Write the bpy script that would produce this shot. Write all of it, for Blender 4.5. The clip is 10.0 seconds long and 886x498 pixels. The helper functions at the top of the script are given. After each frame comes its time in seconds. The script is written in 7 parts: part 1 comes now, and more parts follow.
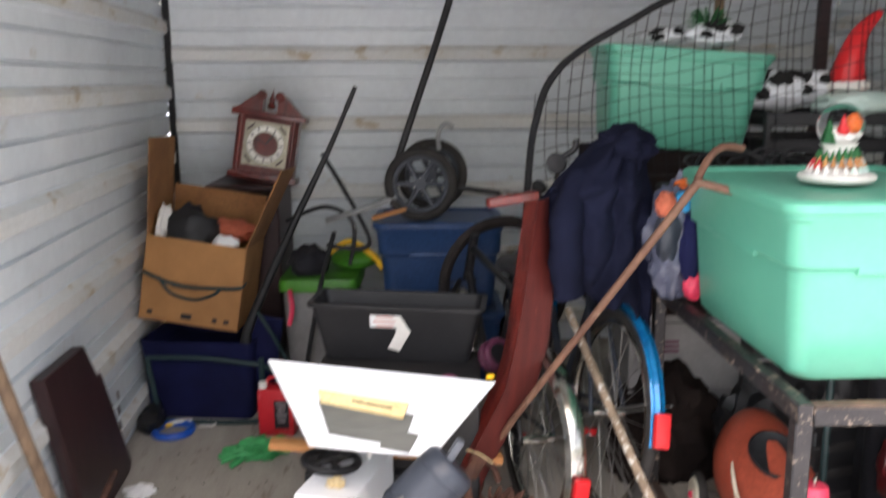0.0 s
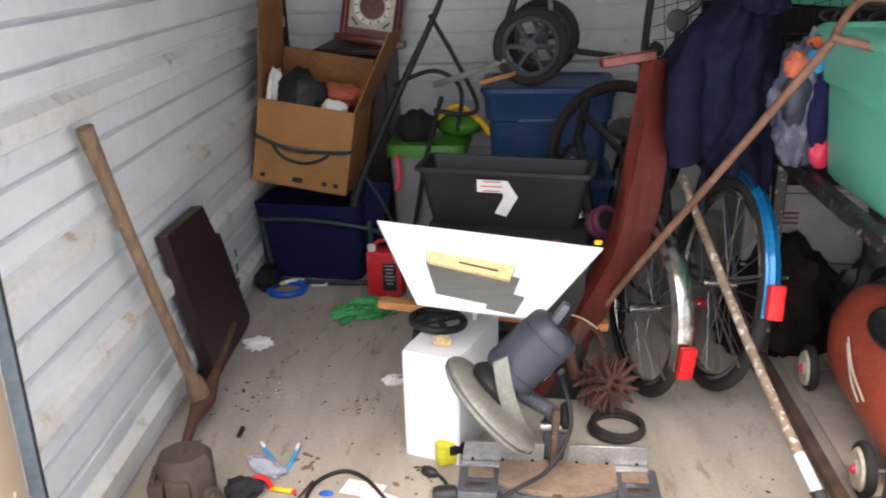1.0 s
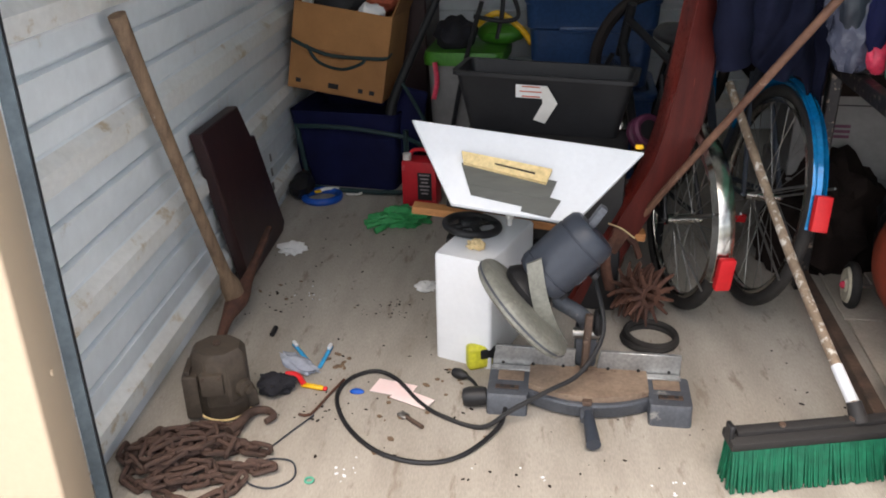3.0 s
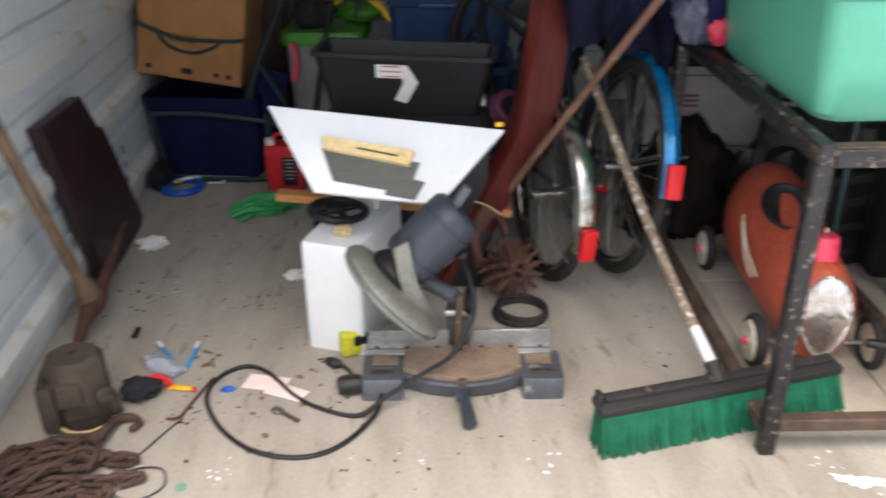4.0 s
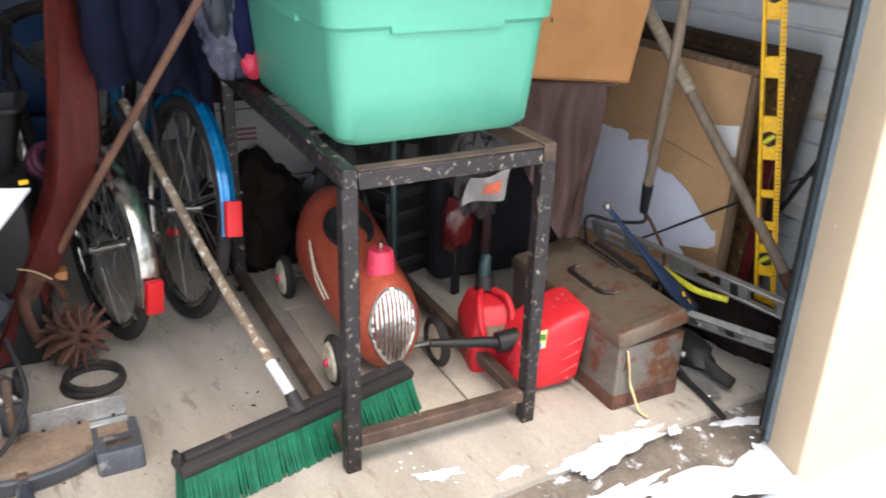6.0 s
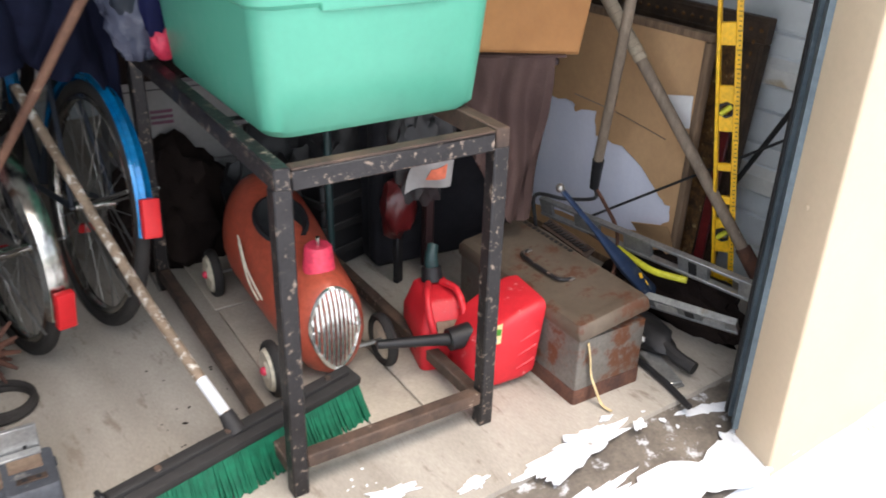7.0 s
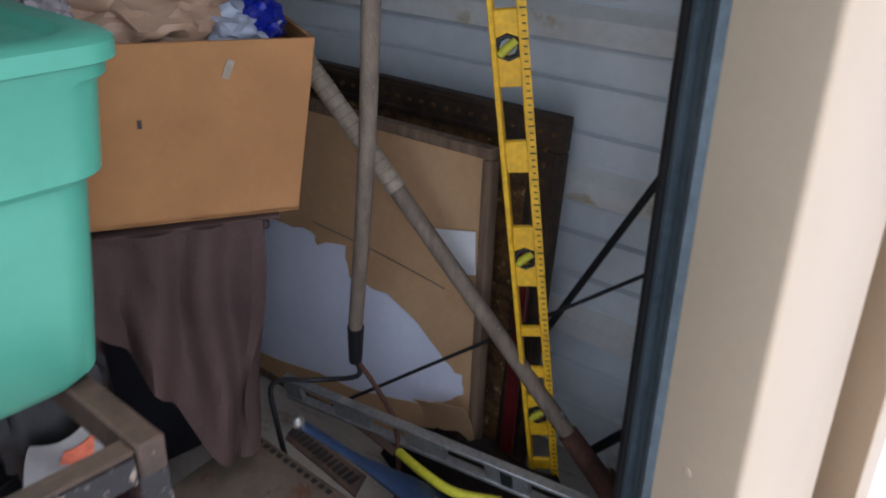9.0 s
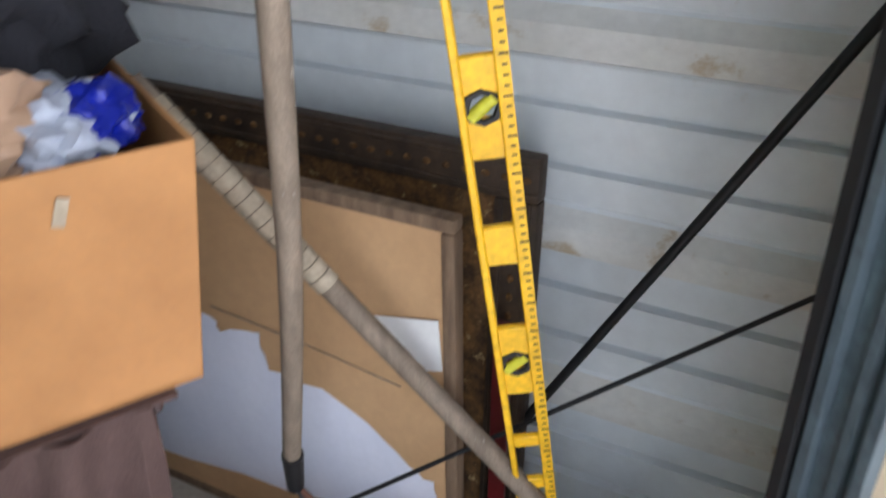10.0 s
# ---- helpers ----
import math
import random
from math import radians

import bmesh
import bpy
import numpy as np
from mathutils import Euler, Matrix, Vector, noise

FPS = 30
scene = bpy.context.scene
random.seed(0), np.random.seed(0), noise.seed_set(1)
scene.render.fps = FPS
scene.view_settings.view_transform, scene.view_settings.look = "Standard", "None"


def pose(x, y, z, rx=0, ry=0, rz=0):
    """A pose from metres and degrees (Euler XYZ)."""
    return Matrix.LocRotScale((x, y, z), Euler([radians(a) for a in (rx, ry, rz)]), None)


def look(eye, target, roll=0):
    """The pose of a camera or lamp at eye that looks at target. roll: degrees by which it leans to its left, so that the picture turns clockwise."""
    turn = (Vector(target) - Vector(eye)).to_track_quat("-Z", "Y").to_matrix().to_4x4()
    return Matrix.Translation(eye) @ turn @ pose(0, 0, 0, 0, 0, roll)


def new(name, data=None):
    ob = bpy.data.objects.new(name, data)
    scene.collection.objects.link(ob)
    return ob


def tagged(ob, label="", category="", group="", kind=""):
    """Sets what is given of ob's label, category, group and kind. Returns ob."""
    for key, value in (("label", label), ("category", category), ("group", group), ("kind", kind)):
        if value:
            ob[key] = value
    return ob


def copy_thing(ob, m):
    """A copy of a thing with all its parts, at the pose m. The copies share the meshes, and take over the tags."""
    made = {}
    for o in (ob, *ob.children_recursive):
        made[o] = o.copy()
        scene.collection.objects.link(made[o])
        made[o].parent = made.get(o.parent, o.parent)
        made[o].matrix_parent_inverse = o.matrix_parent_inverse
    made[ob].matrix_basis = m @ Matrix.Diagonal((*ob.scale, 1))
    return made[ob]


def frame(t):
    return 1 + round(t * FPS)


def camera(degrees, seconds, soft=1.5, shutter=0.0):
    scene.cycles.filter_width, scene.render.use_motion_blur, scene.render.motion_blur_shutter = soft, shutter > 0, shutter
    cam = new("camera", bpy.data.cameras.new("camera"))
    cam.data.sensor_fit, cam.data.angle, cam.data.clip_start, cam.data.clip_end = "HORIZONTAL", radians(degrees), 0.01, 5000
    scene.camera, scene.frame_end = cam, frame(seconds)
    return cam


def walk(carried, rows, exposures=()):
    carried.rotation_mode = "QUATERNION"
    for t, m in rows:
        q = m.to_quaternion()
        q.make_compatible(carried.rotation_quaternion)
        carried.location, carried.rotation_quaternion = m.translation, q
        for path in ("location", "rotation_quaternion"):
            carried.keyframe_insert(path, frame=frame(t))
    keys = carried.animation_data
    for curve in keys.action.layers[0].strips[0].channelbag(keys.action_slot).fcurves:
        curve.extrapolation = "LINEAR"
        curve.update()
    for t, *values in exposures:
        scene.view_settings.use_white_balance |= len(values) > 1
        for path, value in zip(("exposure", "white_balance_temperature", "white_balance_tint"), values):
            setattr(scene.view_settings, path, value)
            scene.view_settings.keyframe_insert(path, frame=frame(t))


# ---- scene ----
cam = camera(55.3, 10.0, soft=1.8, shutter=0.5)
PATH = [
    (0, (0.056, 0.066, 1.441), (0.236, 2.018, 1.046), -0.4),
    (0.5, (0.051, 0.074, 1.423), (0.095, 1.978, 0.814), -1.2),
    (1, (0.048, 0.082, 1.411), (-0.025, 1.961, 0.73), -1.5),
    (1.5, (0.058, 0.088, 1.399), (-0.097, 1.95, 0.686), -1.7),
    (2, (0.058, 0.095, 1.385), (-0.106, 1.919, 0.582), -1.5),
    (2.2, (0.059, 0.09, 1.365), (-0.111, 1.906, 0.546), -1.3),
    (3.3, (0.047, 0.088, 1.335), (-0.089, 1.887, 0.472), -0.9),
    (3.5, (0.049, 0.1, 1.361), (-0.037, 1.89, 0.472), -0.9),
    (4, (0.081, 0.123, 1.342), (0.208, 1.908, 0.449), -0.6),
    (4.5, (0.162, 0.152, 1.341), (0.607, 1.897, 0.472), 0.6),
    (5, (0.242, 0.129, 1.358), (0.887, 1.822, 0.511), 0.5),
    (5.5, (0.267, 0.125, 1.368), (1.069, 1.753, 0.525), 1.3),
    (5.7, (0.268, 0.119, 1.349), (1.132, 1.722, 0.521), 1.6),
    (6.8, (0.3, 0.263, 1.342), (1.356, 1.717, 0.466), 1.6),
    (7, (0.347, 0.321, 1.343), (1.407, 1.756, 0.438), 1.7),
    (7.5, (0.478, 0.464, 1.328), (1.634, 1.771, 0.351), 2.8),
    (8, (0.607, 0.649, 1.34), (2.025, 1.802, 0.527), 1.0),
    (8.5, (0.854, 0.794, 1.336), (2.345, 1.856, 0.53), 0.8),
    (9, (1.057, 0.917, 1.362), (2.486, 2.017, 0.496), 1.4),
    (9.5, (1.251, 1.127, 1.35), (2.695, 2.146, 0.414), 0.1),
    (10, (1.417, 1.305, 1.42), (2.917, 2.124, 0.381), -1.6),
]
walk(cam, [(t, look(eye, target, roll)) for t, eye, target, roll in PATH], [(0.0, 1.98, 6700, 14), (1.0, 1.82, 6700, 14), (1.5, 1.73, 6700, 13), (2.0, 1.45, 6650, 12), (3.5, 1.18, 6450, 10), (4.5, 1.42, 6400, 10), (5.5, 1.50, 6350, 10), (7.5, 1.22, 6150, 10), (8.0, 0.90, 5750, 4), (8.5, 0.30, 5950, 12), (9.0, 0.64, 5700, 12), (9.5, 1.46, 5500, 8), (10.0, 1.88, 6100, 10)])

# ---- daylight: overcast sky and a wide, weak sun from outside the door ----
world = bpy.data.worlds.new("sky")
scene.world = world
world.use_nodes = True
wn, wl = world.node_tree.nodes, world.node_tree.links
sky = wn.new("ShaderNodeTexSky")
sky.sky_type, sky.sun_disc = "NISHITA", False
sky.sun_elevation, sky.sun_rotation = radians(70), radians(180)
sky.dust_density, sky.air_density = 7.0, 1.3
wl.new(sky.outputs[0], wn["Background"].inputs[0])
wn["Background"].inputs[1].default_value = 0.15
sun = new("sun", bpy.data.lights.new("sun", "SUN"))
sun.data.energy, sun.data.angle, sun.data.color = 1.1, radians(125), (1.0, 0.98, 0.97)
sun.matrix_world = look((-4.0, -2.7, 3.2), (0.0, 0.0, 0.0))


# ---- materials ----
def lin(r, g, b):
    return tuple((c / 255 / 12.92) if c <= 10 else ((c / 255 + 0.055) / 1.055) ** 2.4 for c in (r, g, b)) + (1.0,)


def mat(name, a, b=None, rough=0.6, metal=0.0, scale=6.0, fine=70.0, bump=0.15, stretch=(1, 1, 1), wear=None, wear_at=0.62, wear_scale=9.0, grain=0.18, clear=0.0, spec=0.4, vary=0.0):
    """A surface of colour a clouded with b, fine grain and relief, and patches of the colour wear."""
    m = bpy.data.materials.new(name)
    m.use_nodes = True
    n, l = m.node_tree.nodes, m.node_tree.links
    p = n["Principled BSDF"]
    tc, mp = n.new("ShaderNodeTexCoord"), n.new("ShaderNodeMapping")
    mp.inputs["Scale"].default_value = stretch
    l.new(tc.outputs["Object"], mp.inputs[0])

    def noise_tex(s, d=5.0, r=0.6):
        t = n.new("ShaderNodeTexNoise")
        t.inputs["Scale"].default_value, t.inputs["Detail"].default_value, t.inputs["Roughness"].default_value = s, d, r
        l.new(mp.outputs[0], t.inputs["Vector"])
        return t.outputs["Fac"]

    def mix(fac, c1, c2, blend="MIX"):
        x = n.new("ShaderNodeMix")
        x.data_type, x.blend_type = "RGBA", blend
        for i, v in ((0, fac), (6, c1), (7, c2)):
            if isinstance(v, (tuple, list, float, int)):
                x.inputs[i].default_value = v
            else:
                l.new(v, x.inputs[i])
        return x.outputs[2]

    def ramp(src, lo, hi):
        r = n.new("ShaderNodeMapRange")
        r.inputs[1].default_value, r.inputs[2].default_value = lo, hi
        l.new(src, r.inputs[0])
        return r.outputs[0]

    big = ramp(noise_tex(scale), 0.32, 0.68)
    small = noise_tex(fine, 3.0)
    col = mix(big, a, b or tuple(c * 0.7 for c in a[:3]) + (1,))
    g = mix(ramp(small, 0.3, 0.7), (1 - grain,) * 3 + (1,), (1 + grain,) * 3 + (1,))
    col = mix(1.0, col, g, "MULTIPLY")
    rg = ramp(small, 0.0, 1.0)
    if wear:
        w = ramp(noise_tex(wear_scale, 8.0, 0.7), wear_at - 0.03, wear_at + 0.05)
        col = mix(w, col, wear)
        if metal:
            mm = n.new("ShaderNodeMath")
            mm.operation = "SUBTRACT"
            mm.inputs[0].default_value = metal
            l.new(w, mm.inputs[1])
            mm.use_clamp = True
            l.new(mm.outputs[0], p.inputs["Metallic"])
    if vary:
        oi = n.new("ShaderNodeObjectInfo")
        v = ramp(oi.outputs["Random"], 0.0, 1.0)
        col = mix(1.0, col, mix(v, (1 - vary,) * 3 + (1,), (1 + vary,) * 3 + (1,)), "MULTIPLY")
    l.new(col, p.inputs["Base Color"])
    rr = n.new("ShaderNodeMapRange")
    rr.inputs[3].default_value, rr.inputs[4].default_value = max(0.03, rough - 0.12), min(1.0, rough + 0.12)
    l.new(rg, rr.inputs[0])
    l.new(rr.outputs[0], p.inputs["Roughness"])
    if not (wear and metal):
        p.inputs["Metallic"].default_value = metal
    p.inputs["Specular IOR Level"].default_value = spec
    p.inputs["Coat Weight"].default_value = clear
    if bump:
        bp = n.new("ShaderNodeBump")
        bp.inputs["Strength"].default_value, bp.inputs["Distance"].default_value = bump, 0.004
        l.new(small, bp.inputs["Height"])
        l.new(bp.outputs[0], p.inputs["Normal"])
    return m


def glass_mat(name, col, rough=0.05):
    m = bpy.data.materials.new(name)
    m.use_nodes = True
    p = m.node_tree.nodes["Principled BSDF"]
    p.inputs["Base Color"].default_value = col
    p.inputs["Roughness"].default_value, p.inputs["Transmission Weight"].default_value, p.inputs["IOR"].default_value = rough, 1.0, 1.2
    return m


RUST = lin(92, 58, 40)
M = dict(
    wall=mat("painted_wall_sheet", lin(224, 230, 232), lin(208, 214, 217), rough=0.45, scale=2.0, fine=25, bump=0.06, grain=0.04, wear=lin(190, 186, 174), wear_at=0.66, wear_scale=4),
    rib=mat("dusty_wall_rib", lin(218, 220, 218), lin(206, 204, 196), rough=0.6, scale=3, fine=40, bump=0.12, grain=0.06, stretch=(1, 1, 1.5), wear=lin(182, 168, 144), wear_at=0.60, wear_scale=6),
    trackmetal=mat("door_track_steel", lin(92, 105, 112), lin(66, 76, 83), rough=0.42, metal=0.3, scale=5, bump=0.05, wear=lin(112, 116, 114), wear_at=0.7),
    seal=mat("black_seal_rubber", lin(24, 25, 27), rough=0.6, bump=0.1),
    beige=mat("beige_trim_paint", lin(188, 170, 145), lin(178, 160, 136), rough=0.5, scale=1.5, fine=60, bump=0.03, grain=0.03, wear=lin(160, 146, 124), wear_at=0.74, wear_scale=12),
    door_green=mat("green_door_paint", lin(186, 206, 197), lin(178, 199, 190), rough=0.5, bump=0.05, grain=0.03),
    concrete=mat("concrete_floor", lin(170, 164, 154), lin(146, 139, 129), rough=0.88, scale=1.6, fine=60, bump=0.30, grain=0.12, stretch=(4.0, 1, 1), wear=lin(134, 125, 114), wear_at=0.60, wear_scale=5),
    sill=mat("wet_dirty_concrete", lin(120, 112, 102), lin(84, 78, 72), rough=0.55, scale=9, fine=90, bump=0.5, grain=0.2, wear=lin(190, 192, 195), wear_at=0.6, wear_scale=14),
    paver=mat("pale_concrete_slab", lin(180, 172, 158), lin(158, 150, 138), rough=0.85, scale=4, fine=120, bump=0.2, grain=0.1, vary=0.05),
    snow=mat("packed_snow", lin(234, 237, 241), lin(208, 213, 219), rough=0.7, scale=7, fine=60, bump=0.6, grain=0.05, wear=lin(150, 146, 140), wear_at=0.62, wear_scale=9),
    roof=mat("roof_sheet", lin(190, 192, 190), lin(170, 172, 170), rough=0.5, bump=0.05),
    teal=mat("green_plastic", lin(92, 168, 142), lin(84, 157, 133), rough=0.38, scale=3, fine=45, bump=0.04, grain=0.03),
    card=mat("corrugated_cardboard", lin(172, 124, 76), lin(150, 106, 64), rough=0.8, scale=5, fine=90, bump=0.08, grain=0.035),
    cardin=mat("cardboard_inside", lin(150, 106, 66), lin(130, 90, 56), rough=0.9, bump=0.12),
    blackiron=mat("chipped_black_iron", lin(44, 42, 43), lin(30, 28, 29), rough=0.45, metal=0.2, scale=10, fine=90, bump=0.3, wear=lin(140, 124, 110), wear_at=0.60, wear_scale=48),
    rustiron=mat("rusty_worn_iron", lin(92, 74, 62), lin(52, 43, 39), rough=0.7, scale=12, fine=90, bump=0.4, wear=lin(168, 150, 132), wear_at=0.66, wear_scale=18),
    rust=mat("deep_rust", lin(98, 66, 52), lin(66, 46, 40), rough=0.9, scale=14, fine=110, bump=0.6, grain=0.25),
    wood=mat("weathered_wood", lin(130, 108, 86), lin(98, 80, 64), rough=0.75, scale=5, fine=60, bump=0.25, stretch=(12, 12, 1), wear=lin(176, 164, 150), wear_at=0.68, wear_scale=6),
    greywood=mat("grey_worn_wood", lin(138, 124, 108), lin(108, 96, 83), rough=0.75, scale=5, fine=60, bump=0.25, stretch=(10, 10, 1), wear=lin(196, 188, 176), wear_at=0.66, wear_scale=5),
    pine=mat("raw_pine", lin(196, 140, 88), lin(166, 112, 68), rough=0.7, scale=3, fine=50, bump=0.15, stretch=(1, 9, 9)),
    redwood=mat("red_stained_wood", lin(94, 38, 33), lin(70, 28, 25), rough=0.5, scale=3, fine=50, bump=0.12, stretch=(9, 9, 1), wear=lin(124, 62, 52), wear_at=0.68),
    mahog=mat("polished_mahogany", lin(112, 38, 30), lin(72, 24, 20), rough=0.3, scale=4, bump=0.05, stretch=(6, 6, 1), clear=0.3),
    darkwood=mat("dark_brown_veneer", lin(58, 36, 36), lin(44, 28, 29), rough=0.45, scale=3, bump=0.05, stretch=(1, 6, 1)),
    white=mat("white_enamel", lin(226, 229, 232), lin(214, 217, 220), rough=0.35, scale=4, bump=0.03, grain=0.02, wear=lin(178, 172, 160), wear_at=0.73, wear_scale=8),
    whiteplas=mat("white_plastic", lin(232, 230, 224), lin(214, 210, 202), rough=0.45, bump=0.05, grain=0.03),
    grey_tape=mat("grey_cloth_tape", lin(94, 95, 90), lin(82, 83, 79), rough=0.5, scale=8, fine=200, bump=0.2, stretch=(1, 1, 10), grain=0.05),
    bluegrey=mat("dusty_slate_plastic", lin(44, 50, 60), lin(55, 60, 69), rough=0.45, scale=9, fine=120, bump=0.1, grain=0.08, wear=lin(104, 104, 102), wear_at=0.72),
    castgrey=mat("grey_cast_paint", lin(84, 88, 95), lin(68, 71, 77), rough=0.55, metal=0.1, scale=8, fine=110, bump=0.15, wear=lin(138, 136, 130), wear_at=0.66),
    alu=mat("worn_aluminium", lin(176, 177, 176), lin(146, 147, 146), rough=0.42, metal=0.7, scale=8, fine=100, bump=0.08, wear=lin(124, 112, 98), wear_at=0.68),
    guard=mat("dusty_blade_guard", lin(142, 143, 134), lin(112, 112, 104), rough=0.5, metal=0.2, scale=9, fine=90, bump=0.12, wear=lin(164, 160, 148), wear_at=0.64),
    black=mat("black_plastic", lin(26, 26, 28), lin(34, 34, 36), rough=0.5, scale=8, bump=0.08),
    blackdust=mat("dusty_black_plastic", lin(36, 35, 36), lin(46, 44, 43), rough=0.65, scale=7, fine=110, bump=0.15, wear=lin(84, 80, 76), wear_at=0.68),
    rubber=mat("tyre_rubber", lin(34, 33, 33), lin(52, 49, 46), rough=0.8, scale=8, fine=150, bump=0.35),
    darktyre=mat("brown_perished_rubber", lin(44, 36, 33), lin(30, 26, 25), rough=0.85, scale=8, fine=150, bump=0.35),
    chrome=mat("dulled_chrome", lin(196, 194, 188), lin(160, 156, 148), rough=0.22, metal=1.0, scale=8, bump=0.05, wear=lin(92, 78, 62), wear_at=0.68, wear_scale=12),
    steel=mat("spoke_steel", lin(150, 150, 148), lin(110, 106, 100), rough=0.35, metal=0.8),
    bikeblue=mat("metallic_blue_paint", lin(14, 132, 190), lin(8, 92, 150), rough=0.22, metal=0.35, clear=0.5, bump=0.02),
    red=mat("red_plastic", lin(216, 40, 44), lin(196, 34, 40), rough=0.4, scale=6, bump=0.06, grain=0.05),
    canred=mat("scuffed_red_can", lin(206, 42, 52), lin(184, 34, 44), rough=0.45, scale=6, bump=0.12, grain=0.06, wear=lin(222, 150, 150), wear_at=0.64, wear_scale=11),
    toyred=mat("faded_red_toy_paint", lin(178, 84, 62), lin(158, 72, 54), rough=0.4, scale=5, fine=60, bump=0.05, clear=0.15, wear=lin(130, 62, 50), wear_at=0.68),
    cream=mat("cream_paint", lin(214, 206, 186), lin(196, 186, 164), rough=0.5),
    navy=mat("navy_cloth", lin(25, 28, 46), lin(16, 18, 33), rough=0.95, scale=5, fine=220, bump=0.4, grain=0.15, spec=0.1),
    navyplas=mat("navy_woven_fabric", lin(24, 28, 68), lin(17, 20, 50), rough=0.8, scale=5, fine=160, bump=0.25, spec=0.2),
    brown=mat("brown_cloth", lin(84, 68, 64), lin(70, 56, 54), rough=0.95, scale=5, fine=260, bump=0.35, grain=0.12, spec=0.1),
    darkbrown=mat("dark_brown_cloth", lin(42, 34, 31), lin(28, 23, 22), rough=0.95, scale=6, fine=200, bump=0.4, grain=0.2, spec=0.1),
    bluebin=mat("translucent_blue_plastic", lin(44, 72, 114), lin(36, 60, 98), rough=0.4, scale=4, bump=0.04),
    oldtape=mat("old_grey_tape", lin(172, 160, 140), lin(140, 126, 106), rough=0.75, bump=0.2),
    limelid=mat("lime_green_plastic", lin(72, 136, 40), lin(58, 116, 34), rough=0.45, bump=0.04),
    greenpaint=mat("dark_green_tube_paint", lin(38, 62, 62), lin(28, 46, 48), rough=0.45, bump=0.08, wear=lin(96, 100, 96), wear_at=0.72),
    broomgreen=mat("green_bristles", lin(16, 104, 74), lin(9, 78, 56), rough=0.6, scale=20, bump=0.2),
    yellow=mat("yellow_enamel", lin(238, 190, 34), lin(226, 174, 24), rough=0.4, scale=5, bump=0.05, wear=lin(170, 140, 60), wear_at=0.7, wear_scale=10),
    toolbox=mat("dented_grey_steel", lin(116, 112, 106), lin(96, 92, 86), rough=0.5, metal=0.3, scale=7, fine=90, bump=0.2, wear=RUST, wear_at=0.54, wear_scale=9),
    toolboxtop=mat("rusted_tool_box_lid", lin(104, 93, 81), lin(84, 73, 62), rough=0.5, metal=0.25, scale=5, fine=60, bump=0.12, grain=0.1, wear=lin(84, 56, 42), wear_at=0.56, wear_scale=13),
    kraft=mat("brown_kraft_paper", lin(194, 158, 117), lin(176, 141, 102), rough=0.85, scale=3, fine=60, bump=0.1, grain=0.05),
    bluewhite=mat("pale_backing_board", lin(226, 229, 242), lin(216, 220, 236), rough=0.8, bump=0.03, grain=0.02),
    paper=mat("white_paper", lin(232, 232, 230), lin(218, 218, 216), rough=0.9, bump=0.05, grain=0.03),
    pinkpaper=mat("pink_form_paper", lin(236, 206, 204), lin(240, 226, 222), rough=0.9, bump=0.02, grain=0.02),
    ornate=mat("dark_carved_frame", lin(74, 58, 44), lin(46, 36, 28), rough=0.6, scale=20, fine=90, bump=0.4, wear=lin(150, 118, 76), wear_at=0.7, wear_scale=30),
    tape=mat("masking_tape", lin(224, 202, 150), lin(206, 182, 130), rough=0.7, bump=0.1),
    gold=mat("brass_dial", lin(168, 164, 148), lin(128, 122, 104), rough=0.35, metal=0.6, bump=0.03),
    greenglove=mat("green_rubber_glove", lin(62, 158, 92), lin(46, 132, 76), rough=0.6, bump=0.2),
    sawblue=mat("worn_blue_tube", lin(28, 46, 74), lin(20, 33, 56), rough=0.55, wear=lin(84, 86, 92), wear_at=0.6, wear_scale=20),
    darkred=mat("dark_red_paint", lin(96, 26, 28), lin(70, 20, 22), rough=0.35, clear=0.3),
    blue=mat("bright_blue_plastic", lin(30, 92, 190), lin(24, 76, 166), rough=0.4, bump=0.04),
    navyblue=mat("deep_blue_foil", lin(22, 36, 150), lin(14, 22, 96), rough=0.25, scale=12, fine=40, bump=0.4),
    cyan=mat("light_blue_plastic", lin(60, 164, 214), lin(48, 140, 196), rough=0.35, bump=0.03),
    orange=mat("orange_plastic", lin(226, 112, 50), lin(196, 90, 40), rough=0.5, bump=0.08),
    salmon=mat("salmon_cloth", lin(206, 112, 84), lin(176, 90, 66), rough=0.85, bump=0.2),
    lime=mat("yellow_green_plastic", lin(206, 204, 60), lin(184, 180, 48), rough=0.45),
    motor=mat("grimy_green_grey_iron", lin(78, 69, 59), lin(54, 47, 41), rough=0.7, scale=9, fine=90, bump=0.3, wear=lin(60, 50, 42), wear_at=0.6),
    bag=mat("tan_plastic_bag", lin(176, 146, 120), lin(150, 122, 100), rough=0.35, scale=8, fine=40, bump=0.5, grain=0.08),
    clearbag=mat("cloudy_plastic_wrap", lin(88, 92, 110), lin(60, 63, 78), rough=0.25, scale=10, fine=40, bump=0.5),
    greyfur=mat("grey_fluffy_cloth", lin(168, 160, 162), lin(136, 128, 132), rough=1.0, scale=14, fine=120, bump=0.8, grain=0.25),
    darkcloth=mat("charcoal_cloth", lin(40, 40, 46), lin(28, 28, 33), rough=0.95, scale=8, fine=160, bump=0.5),
    plum=mat("plum_plastic", lin(104, 50, 76), lin(80, 38, 60), rough=0.5),
    twine=mat("pale_twine", lin(214, 194, 150), lin(186, 164, 120), rough=0.9, bump=0.2),
    netcord=mat("black_net_cord", lin(22, 22, 24), rough=0.9),
